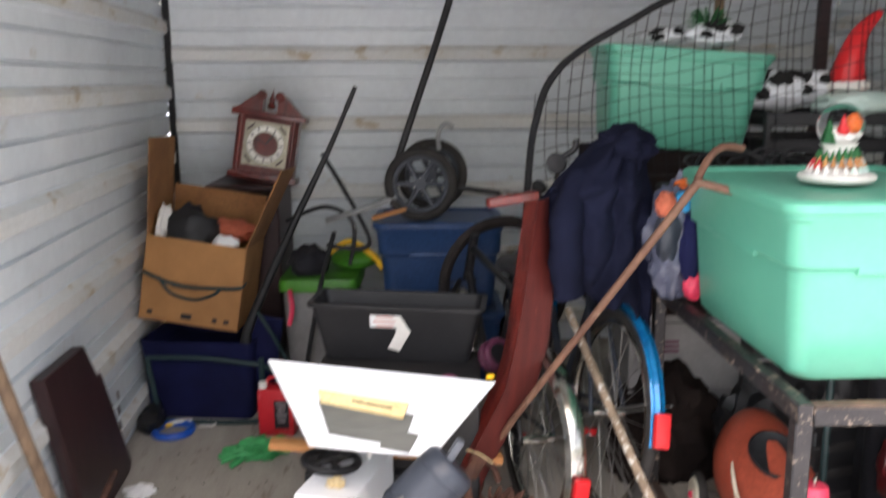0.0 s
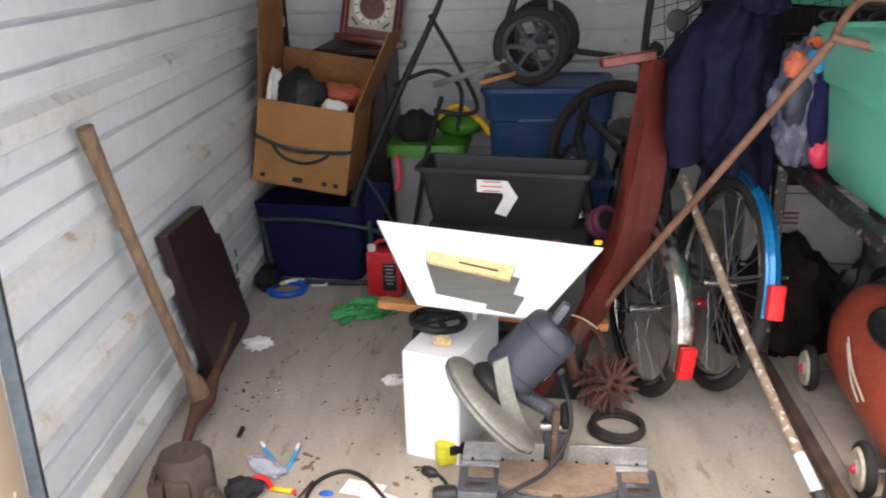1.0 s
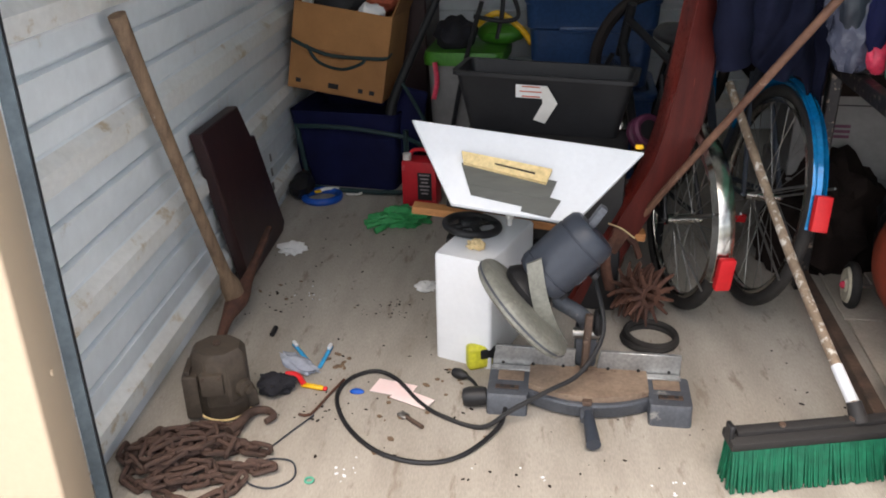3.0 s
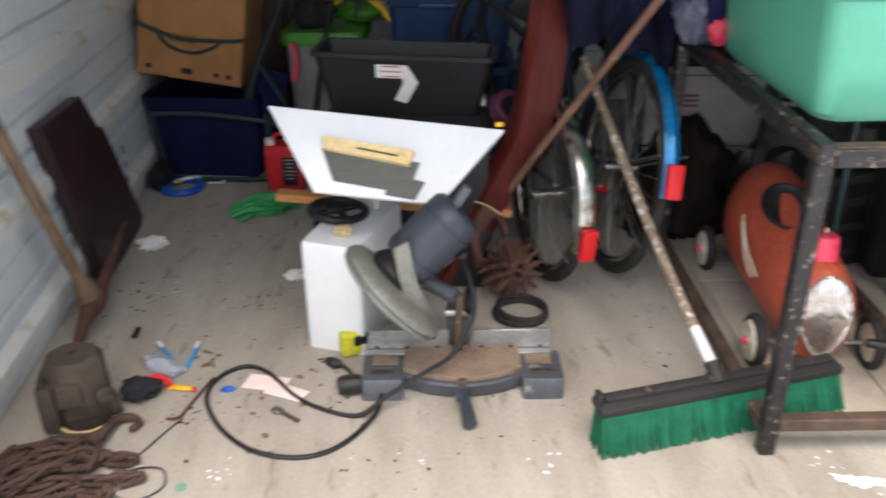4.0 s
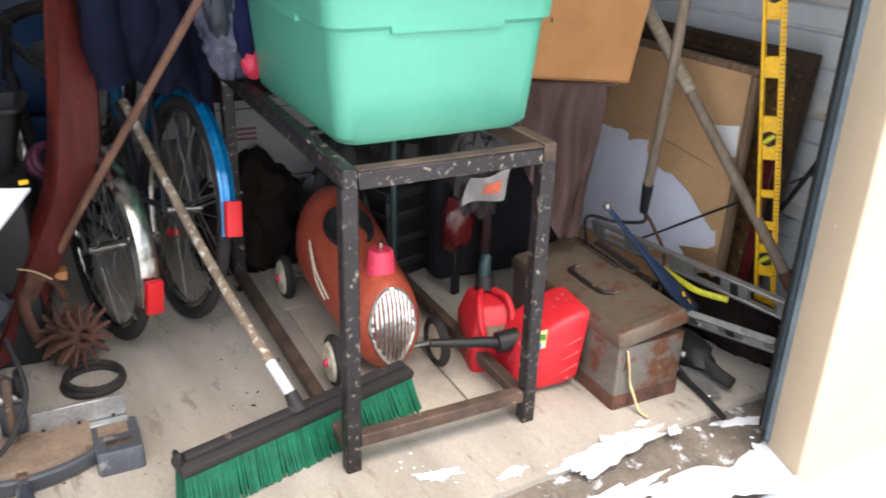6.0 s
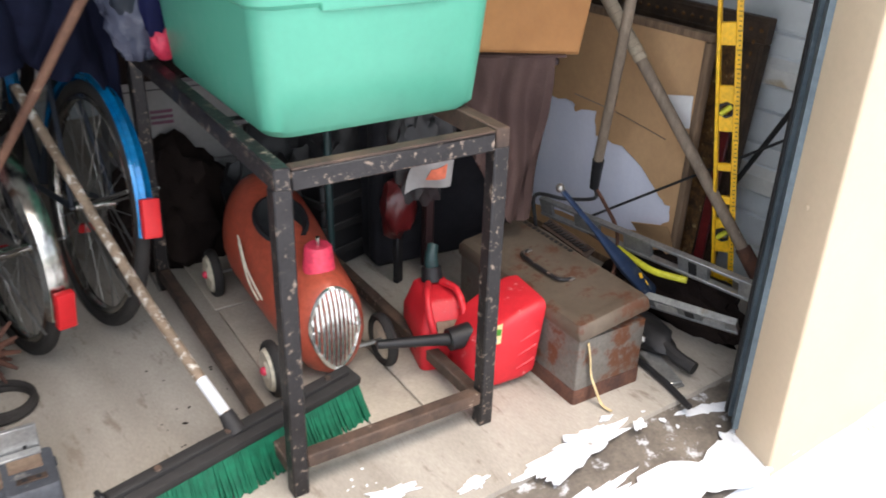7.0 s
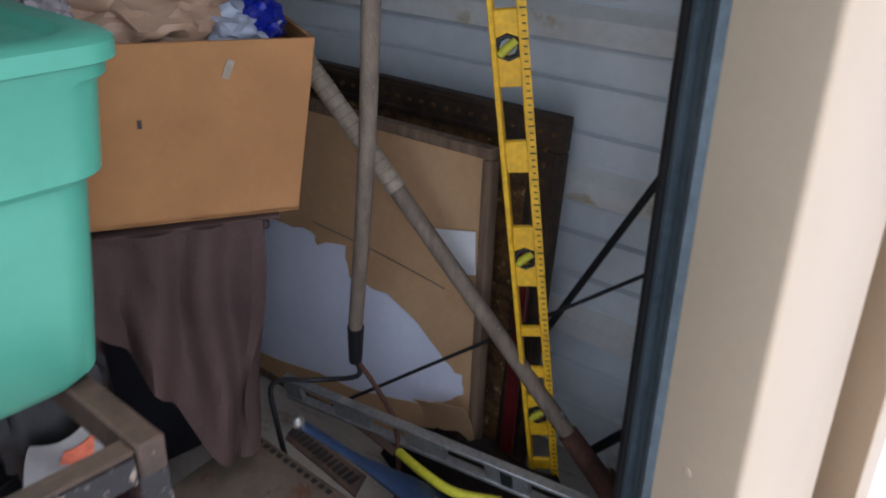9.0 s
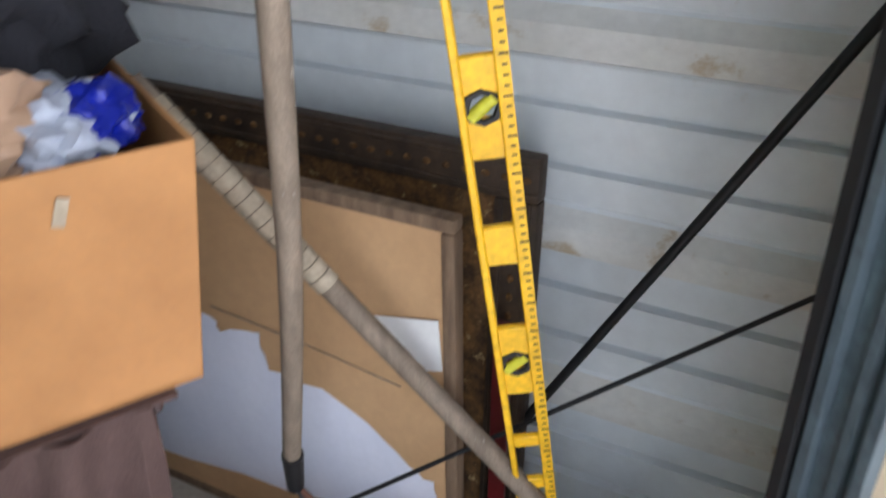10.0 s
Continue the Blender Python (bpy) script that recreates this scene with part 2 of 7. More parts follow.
    grass=mat("green_tinsel", lin(40, 104, 56), lin(26, 80, 44), rough=0.7, bump=0.2),
    pink=mat("hot_pink_plastic", lin(226, 70, 96), lin(206, 56, 84), rough=0.4),
    glass=glass_mat("clear_glass", (0.97, 0.99, 0.98, 1)),
    brightchrome=mat("bright_chrome", lin(226, 226, 222), lin(204, 203, 198), rough=0.2, metal=0.9, scale=8, bump=0.03),
    palewrap=mat("pale_clear_plastic", lin(176, 182, 194), lin(150, 156, 170), rough=0.2, scale=10, fine=40, bump=0.5),
    chainrust=mat("grey_brown_chain_rust", lin(86, 66, 57), lin(58, 46, 41), rough=0.85, scale=18, fine=110, bump=0.5, grain=0.22),
    dustbrown=mat("sawdust_covered_plate", lin(142, 124, 106), lin(112, 94, 80), rough=0.8, scale=9, fine=90, bump=0.2, wear=lin(92, 74, 62), wear_at=0.62, wear_scale=12),
    fleckwood=mat("paint_flecked_wood", lin(146, 128, 108), lin(112, 96, 80), rough=0.7, scale=6, fine=80, bump=0.25, wear=lin(204, 198, 188), wear_at=0.56, wear_scale=34),
    polewood=mat("reddish_brown_pole", lin(122, 90, 72), lin(94, 66, 53), rough=0.65, scale=8, fine=60, bump=0.2, wear=lin(150, 124, 104), wear_at=0.66, wear_scale=14),
    flock=mat("rusty_gold_flock", lin(120, 86, 48), lin(60, 44, 30), rough=0.95, scale=30, fine=140, bump=0.7, grain=0.35, wear=lin(176, 150, 104), wear_at=0.62, wear_scale=40),
    dot=mat("black_fur_patch", lin(30, 28, 28), rough=0.95),
)


# ---- building blocks ----
def link(name, bm, material, parent=None, label="", smooth=40):
    me = bpy.data.meshes.new(name)
    bmesh.ops.recalc_face_normals(bm, faces=bm.faces)
    bm.to_mesh(me)
    bm.free()
    for x in (material if isinstance(material, (list, tuple)) else [material]):
        me.materials.append(M[x] if isinstance(x, str) else x)
    if smooth:
        me.polygons.foreach_set("use_smooth", [True] * len(me.polygons))
        me.set_sharp_from_angle(angle=radians(smooth))
    ob = new(name, me)
    if parent:
        ob.parent = parent
    if label:
        ob["label"] = label
    return ob


def base_of(ob):
    m = ob.matrix_basis.copy()
    while ob.parent:
        ob = ob.parent
        m = ob.matrix_basis @ m
    return m


def part(name, bm, material, parent, label="", smooth=40):
    """A mesh drawn in its thing's own axes."""
    return link(name, bm, material, parent, label, smooth)


def partw(name, bm, material, parent, label="", smooth=40):
    """A mesh drawn in world axes, hung under its thing."""
    bm.transform(base_of(parent).inverted())
    return link(name, bm, material, parent, label, smooth)


def thing(name, label, category, m=None, group=""):
    ob = new(name)
    ob.empty_display_size = 0.05
    ob.matrix_basis = m or Matrix()
    return tagged(ob, label, category, group)


def solo(name, bm, material, label, category, at=(0, 0, 0), group="", kind="", smooth=40, m=None):
    """A thing of one mesh."""
    ob = link(name, bm, material, None, "", smooth)
    ob.matrix_basis = m or Matrix.Translation(at)
    return tagged(ob, label, category, group, kind)


def B():
    return bmesh.new()


def box(bm, size, at=(0, 0, 0), rot=(0, 0, 0), bev=0.0, m=None, seg=1, idx=0):
    mm = (m or Matrix()) @ pose(*at, *rot) @ Matrix.Diagonal((*size, 1))
    r = bmesh.ops.create_cube(bm, size=1.0, matrix=mm)
    fs = {f for v in r["verts"] for f in v.link_faces}
    for f in fs:
        f.material_index = idx
    if bev:
        es = {e for v in r["verts"] for e in v.link_edges}
        bmesh.ops.bevel(bm, geom=list(es), offset=bev, segments=seg, affect="EDGES", profile=0.6)
    return bm


def axes_to(d, up=(0, 0, 1)):
    d = Vector(d).normalized()
    return d.to_track_quat("Z", "Y").to_matrix().to_4x4()


def cyl(bm, p0, p1, r0, r1=None, seg=14, idx=0):
    p0, p1 = Vector(p0), Vector(p1)
    r1 = r0 if r1 is None else r1
    d = p1 - p0
    mm = Matrix.Translation((p0 + p1) / 2) @ axes_to(d)
    r = bmesh.ops.create_cone(bm, cap_ends=True, segments=seg, radius1=r0, radius2=r1, depth=d.length, matrix=mm)
    for f in {f for v in r["verts"] for f in v.link_faces}:
        f.material_index = idx
    return bm


def ball(bm, at, r, scale=(1, 1, 1), seg=16, rot=(0, 0, 0), idx=0):
    r_ = bmesh.ops.create_uvsphere(bm, u_segments=seg, v_segments=max(6, seg // 2), radius=r, matrix=pose(*at, *rot) @ Matrix.Diagonal((*scale, 1)))
    for f in {f for v in r_["verts"] for f in v.link_faces}:
        f.material_index = idx
    return bm


def curve_pts(pts, n=6, closed=False):
    """A smooth line through a few points."""
    p = [Vector(q) for q in pts]
    out, k = [], len(p)
    for i in range(k if closed else k - 1):
        a, b, c, d = (p[(i + j) % k] if closed else p[min(max(i + j, 0), k - 1)] for j in (-1, 0, 1, 2))
        for s in range(n):
            t = s / n
            out.append(0.5 * (2 * b + (c - a) * t + (2 * a - 5 * b + 4 * c - d) * t * t + (3 * b - a - 3 * c + d) * t ** 3))
    if not closed:
        out.append(p[-1])
    return out


def tube(bm, pts, r, seg=8, closed=False, n=6, smooth=True, flat=1.0):
    """A round bar along a line; r a number or a function of 0..1."""
    p = curve_pts(pts, n, closed) if smooth else [Vector(q) for q in pts]
    k = len(p)
    rings, ref = [], None
    for i in range(k):
        a, b = (p[i - 1], p[(i + 1) % k]) if closed else (p[max(i - 1, 0)], p[min(i + 1, k - 1)])
        d = (b - a).normalized()
        if ref is None:
            ref = d.orthogonal().normalized()
        ref = (ref - d * ref.dot(d)).normalized()
        s = d.cross(ref)
        rr = r(i / max(k - 1, 1)) if callable(r) else r
        rings.append([bm.verts.new(p[i] + rr * (math.cos(2 * math.pi * j / seg) * ref + flat * math.sin(2 * math.pi * j / seg) * s)) for j in range(seg)])
    for i in range(k if closed else k - 1):
        u, v = rings[i], rings[(i + 1) % k]
        for j in range(seg):
            bm.faces.new((u[j], u[(j + 1) % seg], v[(j + 1) % seg], v[j]))
    if not closed:
        bm.faces.new(rings[0][::-1])
        bm.faces.new(rings[-1])
    return bm


def ring(bm, at, axis, R, r, seg=32, sec=8, m=None, a0=0.0, a1=360.0, flat=1.0):
    """A torus, or an arc of one, about an axis."""
    q = Matrix.Translation(at) @ axes_to(axis)
    if m:
        q = m @ q
    full = abs(a1 - a0) >= 359.9
    k = seg if full else seg + 1
    rows = []
    for i in range(k):
        a = radians(a0 + (a1 - a0) * i / seg)
        rows.append([bm.verts.new(q @ Vector(((R + r * math.cos(b)) * math.cos(a), (R + r * math.cos(b)) * math.sin(a), flat * r * math.sin(b)))) for b in [2 * math.pi * j / sec for j in range(sec)]])
    for i in range(seg):
        u, v = rows[i], rows[(i + 1) % k]
        for j in range(sec):
            bm.faces.new((u[j], u[(j + 1) % sec], v[(j + 1) % sec], v[j]))
    if not full:
        bm.faces.new(rows[0])
        bm.faces.new(rows[-1][::-1])
    return bm


def loft(bm, rings, caps=(True, True), idx=0):
    rows = [[bm.verts.new(p) for p in r] for r in rings]
    k = len(rows[0])
    for u, v in zip(rows, rows[1:]):
        for j in range(k):
            bm.faces.new((u[j], u[(j + 1) % k], v[(j + 1) % k], v[j])).material_index = idx
    if caps[0]:
        bm.faces.new(rows[0][::-1]).material_index = idx
    if caps[1]:
        bm.faces.new(rows[-1]).material_index = idx
    return bm


def lathe(bm, profile, seg=20, m=None):
    """Turns (radius, height) pairs about z."""
    q = m or Matrix()
    return loft(bm, [[q @ Vector((max(r, 1e-4) * math.cos(2 * math.pi * j / seg), max(r, 1e-4) * math.sin(2 * math.pi * j / seg), h)) for j in range(seg)] for r, h in profile])


def rrect(w, d, r, z, cx=0.0, cy=0.0, n=4):
    """A rectangle with round corners."""
    out = []
    for sx, sy, a0 in ((1, 1, 0), (-1, 1, 90), (-1, -1, 180), (1, -1, 270)):
        for i in range(n + 1):
            a = radians(a0 + 90 * i / n)
            out.append(Vector((cx + sx * (w / 2 - r) + r * math.cos(a), cy + sy * (d / 2 - r) + r * math.sin(a), z)))
    return out


def slab(bm, poly, thick, normal=None, idx=0, idx_back=None):
    """A flat plate from its outline in space, thickened against its normal."""
    p = [Vector(q) for q in poly]
    nrm = Vector(normal).normalized() if normal else (p[1] - p[0]).cross(p[2] - p[0]).normalized()
    top = [bm.verts.new(q) for q in p]
    bot = [bm.verts.new(q - nrm * thick) for q in p]
    k = len(p)
    bm.faces.new(top).material_index = idx
    bm.faces.new(bot[::-1]).material_index = idx if idx_back is None else idx_back
    for i in range(k):
        bm.faces.new((top[i], bot[i], bot[(i + 1) % k], top[(i + 1) % k])).material_index = idx
    return bm


def sheet(bm, f, nu, nv, thick=0.0):
    """A grid f(u, v), given a thickness along its normals."""
    g = [[bm.verts.new(f(i / nu, j / nv)) for j in range(nv + 1)] for i in range(nu + 1)]
    for i in range(nu):
        for j in range(nv):
            bm.faces.new((g[i][j], g[i + 1][j], g[i + 1][j + 1], g[i][j + 1]))
    if thick:
        bmesh.ops.recalc_face_normals(bm, faces=bm.faces)
        bmesh.ops.solidify(bm, geom=bm.faces[:], thickness=thick)
    return bm


def lump(bm, at, size, seed=0, rough=0.25, freq=2.2, sub=3, rot=(0, 0, 0), floor=None):
    """A crumpled body."""
    r = bmesh.ops.create_icosphere(bm, subdivisions=sub, radius=1.0)
    q = pose(*at, *rot)
    for v in r["verts"]:
        d = v.co.normalized()
        k = 1 + rough * (noise.noise(d * freq + Vector((seed * 7.1, seed * 3.3, 0))) + 0.5 * noise.noise(d * freq * 2.7 + Vector((0, seed * 5.7, 3))) + 0.3 * abs(noise.noise(d * freq * 6 + Vector((seed, 0, 9)))))
        v.co = q @ Vector((d.x * k * size[0], d.y * k * size[1], d.z * k * size[2]))
        if floor is not None and v.co.z < floor:
            v.co.z = floor
    return bm


# ---- the storage unit ----
XL, XR, YB, YF, ZT = -0.93, 2.60, 4.55, 1.30, 2.5


def siding(name, p0, p1, inward, first, pitch, label):
    """A wall of horizontally ribbed steel sheet with narrow grooves between its ribs."""
    d, n_ = Vector(p1) - Vector(p0), Vector(inward)
    prof, z = [(0.0, 0.0, 0)], 0.0
    zs = []
    r = first
    while r > 0.1:
        r -= pitch
    while r < ZT:
        zs.append(r)
        r += pitch
    for r in zs:
        if 0.02 < r - 0.05 and r + 0.06 < ZT:
            prof += [(r - 0.046, -0.003, 0), (r - 0.040, 0.0, 0), (r - 0.028, 0.026, 0), (r + 0.020, 0.026, 1), (r + 0.044, 0.0, 1), (r + 0.050, -0.004, 0), (r + 0.056, 0.0, 0)]
        for k in (0.36, 0.67):
            g = r + 0.0 + pitch * k
            if 0.03 < g < ZT - 0.05:
                prof += [(g - 0.009, 0.004, 0), (g - 0.005, -0.014, 0), (g + 0.003, -0.014, 0), (g + 0.007, 0.0, 0)]
    prof.append((ZT, 0.0, 0))
    bm = B()
    ends = []
    for e in (Vector(p0), Vector(p1)):
        ends.append([bm.verts.new(e + n_ * dep + Vector((0, 0, z))) for z, dep, _ in prof])
    back = [[bm.verts.new(e - n_ * 0.04 + Vector((0, 0, z))) for z in (0, ZT)] for e in (Vector(p0), Vector(p1))]
    for i in range(len(prof) - 1):
        bm.faces.new((ends[0][i], ends[1][i], ends[1][i + 1], ends[0][i + 1])).material_index = prof[i + 1][2]
    bm.faces.new((back[0][0], back[0][1], back[1][1], back[1][0]))
    bm.faces.new((ends[0][0], back[0][0], back[1][0], ends[1][0]))
    bm.faces.new((ends[0][-1], ends[1][-1], back[1][1], back[0][1]))
    ob = link(name, bm, ["wall", "rib"], smooth=0)
    return tagged(ob, label, "wall", kind="structure")


siding("wall_west", (XL, YF - 0.02, 0), (XL, YB, 0), (1, 0, 0), 0.735, 0.322, "white horizontally ribbed steel wall with dusty ribs")
siding("wall_east", (XR, YB, 0), (XR, YF - 0.02, 0), (-1, 0, 0), 0.70, 0.335, "white horizontally ribbed steel wall with dusty ribs")
siding("wall_north", (XL, YB, 0), (XR, YB, 0), (0, -1, 0), 1.21, 0.355, "white horizontally ribbed steel back wall")
solo("corner_trim", box(B(), (0.03, 0.03, ZT), (XL + 0.02, YB - 0.02, ZT / 2), bev=0.004), "seal", "dark corner strip between two ribbed walls", "trim", kind="structure")

bm = B()
slab(bm, [(XL - 0.2, 1.42, 0), (XR + 0.2, 1.40, 0), (XR + 0.2, YB + 0.1, 0), (XL - 0.2, YB + 0.1, 0)], 0.1, (0, 0, 1))
floor = tagged(link("floor", bm, "concrete", smooth=0), "pale broom-finished concrete floor with stains and crumbs", "floor", kind="structure")
# worn sill under the door
bm = B()
sheet(bm, lambda u, v: Vector((XL - 0.15 + u * (XR - XL + 0.3), 1.13 + v * 0.295, -0.045 + 0.03 * v + 0.012 * noise.noise(Vector((u * 60, v * 7, 0))))), 120, 10)
sill = tagged(link("door_sill", bm, "sill"), "wet dirty concrete door sill with melting snow", "sill", kind="structure")
# snow on the ground outside, out to the horizon
bm = B()


def ground_at(u, v):
    x, y = (u - 0.5) * 12, -6.0 + v * 7.16
    return Vector((x, y, -0.05 + 0.012 * noise.noise(Vector((x * 5, y * 5, 1))) + 0.02 * noise.noise(Vector((x, y, 4)))))


sheet(bm, ground_at, 150, 90)
for q in ((-400, -400, 400, -6), (-400, 1.16, -6, 400), (6, 1.16, 400, 400), (-6, 4.7, 6, 400), (-400, -6, -6, 1.16), (6, -6, 400, 1.16), (2.45, 1.15, 6, 1.27)):
    bm.faces.new([bm.verts.new(p) for p in ((q[0], q[1], -0.05), (q[2], q[1], -0.05), (q[2], q[3], -0.05), (q[0], q[3], -0.05))])
tagged(link("ground", bm, "snow"), "trodden white snow on the ground outside", "snow", kind="structure")
solo("ceiling", box(B(), (XR - XL + 0.3, YB - YF + 0.3, 0.05), ((XL + XR) / 2, (YB + YF) / 2, ZT + 0.025)), "roof", "plain ribbed steel ceiling", "ceiling", kind="structure")
# front of the building: trim beside and over the open door
JR, JL = 2.005, -0.84


def front_wall(name, x0, x1, y0, y1, z0, z1, label):
    bm = B()
    box(bm, (x1 - x0, y1 - y0, z1 - z0), ((x0 + x1) / 2, (y0 + y1) / 2, (z0 + z1) / 2), bev=0.006)
    return tagged(link(name, bm, "beige"), label, "wall", kind="structure")


def jamb(name, outline, label):
    """An upright folded-steel jamb from its outline in plan."""
    bm = B()
    loft(bm, [[Vector((x, y, z)) for x, y in outline] for z in (-0.06, 2.7)])
    bmesh.ops.recalc_face_normals(bm, faces=bm.faces)
    up = [e for e in bm.edges if abs(e.verts[0].co.z - e.verts[1].co.z) > 1]
    bmesh.ops.bevel(bm, geom=up, offset=0.010, segments=3, affect="EDGES", profile=0.5)
    return tagged(link(name, bm, "beige"), label, "wall", kind="structure")


jamb("wall_south_1", [(1.962, 1.246), (1.918, 1.114), (2.50, 1.118), (2.50, 1.25), (2.05, 1.29)], "beige painted steel door jamb")
jamb("wall_south_2", [(-0.782, 1.28), (-0.826, 1.447), (-0.99, 1.50), (-4.0, 1.60), (-4.0, 1.50)], "beige painted steel door jamb")
# Out of view; hung low to hold sky light off the back.
front_wall("wall_south_3", JL, JR, 1.20, 1.34, 2.02, 2.7, "unseen beige panel over the door, set low to dim the back")


def door_track(name, a, b, label):
    """A roller door guide: a channel between two upright lines in plan, with lips and a rubber edge."""
    a, b = Vector((*a, 0)), Vector((*b, 0))
    u = (b - a).normalized()
    out = Vector((-u.y, u.x, 0))
    if out.x * (a.x - 0.6) > 0:
        out = -out
    w = (b - a).length
    bm = B()
    for c0, c1, h0, h1, idx in ((0.0, w, -0.012, 0.0, 0), (0.0, 0.012, 0.0, 0.016, 1), (0.22 * w, 0.34 * w, 0.0, 0.012, 0), (0.62 * w, 0.72 * w, 0.0, 0.010, 0), (w - 0.010, w, 0.0, 0.014, 0)):
        ring_ = [a + u * c + out * h for c, h in ((c0, h0), (c1, h0), (c1, h1), (c0, h1))]
        loft(bm, [[q + Vector((0, 0, z)) for q in ring_] for z in (0.0, 2.2)], idx=idx)
    bmesh.ops.recalc_face_normals(bm, faces=bm.faces)
    return tagged(link(name, bm, ["trackmetal", "seal"], smooth=0), label, "door track", kind="structure")


jamb("wall_south_4", [(2.80, 1.185), (2.675, 1.062), (2.86, 1.055), (2.88, 1.185)], "beige painted steel trim of the next door")
front_wall("wall_south_5", 2.505, 5.5, 1.215, 1.26, -0.06, 2.7, "shaded beige steel behind the trim")
bm = B()
loft(bm, [[(2.885, 1.205 - 0.012 * (i % 4 < 2), 2.2 * i / 88), (5.4, 1.205 - 0.012 * (i % 4 < 2), 2.2 * i / 88)] + [(5.4, 1.212, 2.2 * i / 88), (2.885, 1.212, 2.2 * i / 88)] for i in range(89)])
tagged(link("door_2", bm, "door_green", smooth=0), "pale green ribbed roller door of the next unit", "door", kind="structure")
t = tagged(link("door_hasp", box(B(), (0.25, 0.010, 0.080), (2.575, 1.080, 1.04), rot=(0, 0, -12), bev=0.003), "beige"), "beige steel hasp plate bolted to the trim", "hasp", kind="structure")
part("bolt", lathe(B(), [(0.014, 0), (0.012, 0.006), (0.006, 0.01), (0, 0.01)], 12, pose(2.65, 1.058, 1.03, 90, 0, -12)), "beige", t)
part("screw_head", lathe(B(), [(0.009, 0), (0.007, 0.004), (0, 0.005)], 10, pose(1.946, 1.19, 0.632) @ axes_to((-0.95, 0.32, 0))), "beige", bpy.data.objects["wall_south_1"])
part("screw_head", lathe(B(), [(0.009, 0), (0.007, 0.004), (0, 0.005)], 10, pose(-0.806, 1.372, 0.47) @ axes_to((0.97, 0.25, 0))), "beige", bpy.data.objects["wall_south_2"])
door_track("trim_1", (2.012, 1.300), (1.960, 1.238), "dark steel roller door guide with black rubber edge")
door_track("trim_2", (-0.826, 1.478), (-0.815, 1.452), "thin black rubber-edged roller door guide")


# ---- the iron table and what stands on and under it ----
def iron_table():
    t = thing("metal_table", "open welded iron table frame, chipped black paint, rusty edges", "table frame", pose(0.954, 1.655, 0, 0, 0, -3.6))
    w, d, h, s = 0.493, 1.05, 0.772, 0.038
    for x, y in ((0, 0), (w, 0), (0, d), (w, d)):
        part("leg", box(B(), (s, s, h - s), (x, y, (h - s) / 2), bev=0.004), "blackiron", t)
    fr = part("front_rail", box(B(), (w - s, 0.032, 0.040), (w / 2, -0.002, h - 0.026), bev=0.003), "blackiron", t)
    part("worn_edge", box(B(), (w - s, 0.030, 0.006), (w / 2, -0.002, h - 0.003), bev=0.002), "rustiron", fr, "edge worn to rusty bare iron")
    part("back_rail", box(B(), (w - s, 0.032, 0.045), (w / 2, d, h - 0.024), bev=0.003), "blackiron", t)
    for x in (0, w):
        part("side_rail", box(B(), (0.034, d + s, 0.045), (x, d / 2, h - 0.019), bev=0.003), "blackiron" if x == 0 else "rustiron", t)
        part("lower_rail", box(B(), (0.034, d - s, 0.034), (x, d / 2, 0.06), bev=0.003), "rustiron", t)
    part("lower_rail", box(B(), (w - s, 0.034, 0.034), (w / 2, 0, 0.085), bev=0.003), "rustiron", t, "rusty lower cross rail")
    for y in (0.33, 0.7):
        part("slat", box(B(), (w - 0.03, 0.03, 0.012), (w / 2, y, h - 0.014), bev=0.002), "blackiron", t)
    return t


iron_table()


def tote(name, label, m, w, d, h, material, lidmat, flare=0.035, group=""):
    """A rounded storage bin with a stepped wall, ledge and clipped lid."""
    t = thing(name, label, "storage bin", m, group)
    bm = B()
    r = 0.05
    rows = [(w - 2 * flare - 0.03, d - 2 * flare - 0.03, 0.0), (w - 2 * flare, d - 2 * flare, 0.018)]
    f = lambda k: 2 * flare * (1 - k)
    for k in (0.3, 0.62):
        rows.append((w - f(k), d - f(k), h * k))
    rows += [(w - f(0.66) + 0.022, d - f(0.66) + 0.022, h * 0.645), (w - f(0.9) + 0.022, d - f(0.9) + 0.022, h * 0.88), (w + 0.03, d + 0.03, h * 0.90), (w + 0.032, d + 0.032, h * 0.955)]
    loft(bm, [rrect(a, b, r, z, n=6) for a, b, z in rows])
    part("body", bm, material, t)
    # moulded grips under the rim on the four sides
    for sx, sy, ww in ((0, -1, w * 0.5), (0, 1, w * 0.5), (-1, 0, d * 0.4), (1, 0, d * 0.4)):
        size = (ww, 0.02, 0.028) if sy else (0.02, ww, 0.028)
        part("grip", box(B(), size, (sx * (w / 2 - flare * 0.55 + 0.008), sy * (d / 2 - flare * 0.55 + 0.008), h * 0.635), bev=0.009, seg=2), material, t)
    bm = B()
    loft(bm, [rrect(a, b, 0.055, z, n=6) for a, b, z in ((w + 0.045, d + 0.045, h * 0.935), (w + 0.05, d + 0.05, h * 0.94), (w + 0.05, d + 0.05, h * 0.985), (w + 0.035, d + 0.035, h), (w - 0.02, d - 0.02, h), (w - 0.035, d - 0.035, h - 0.012))])
    part("lid", bm, lidmat, t)
    return t


tote("storage_bin", "mint green plastic storage bin with lid on the iron table", pose(1.255, 2.075, 0.775, 0, 0, -3), 0.56, 0.70, 0.41, "teal", "teal", 0.03, "green storage bins")


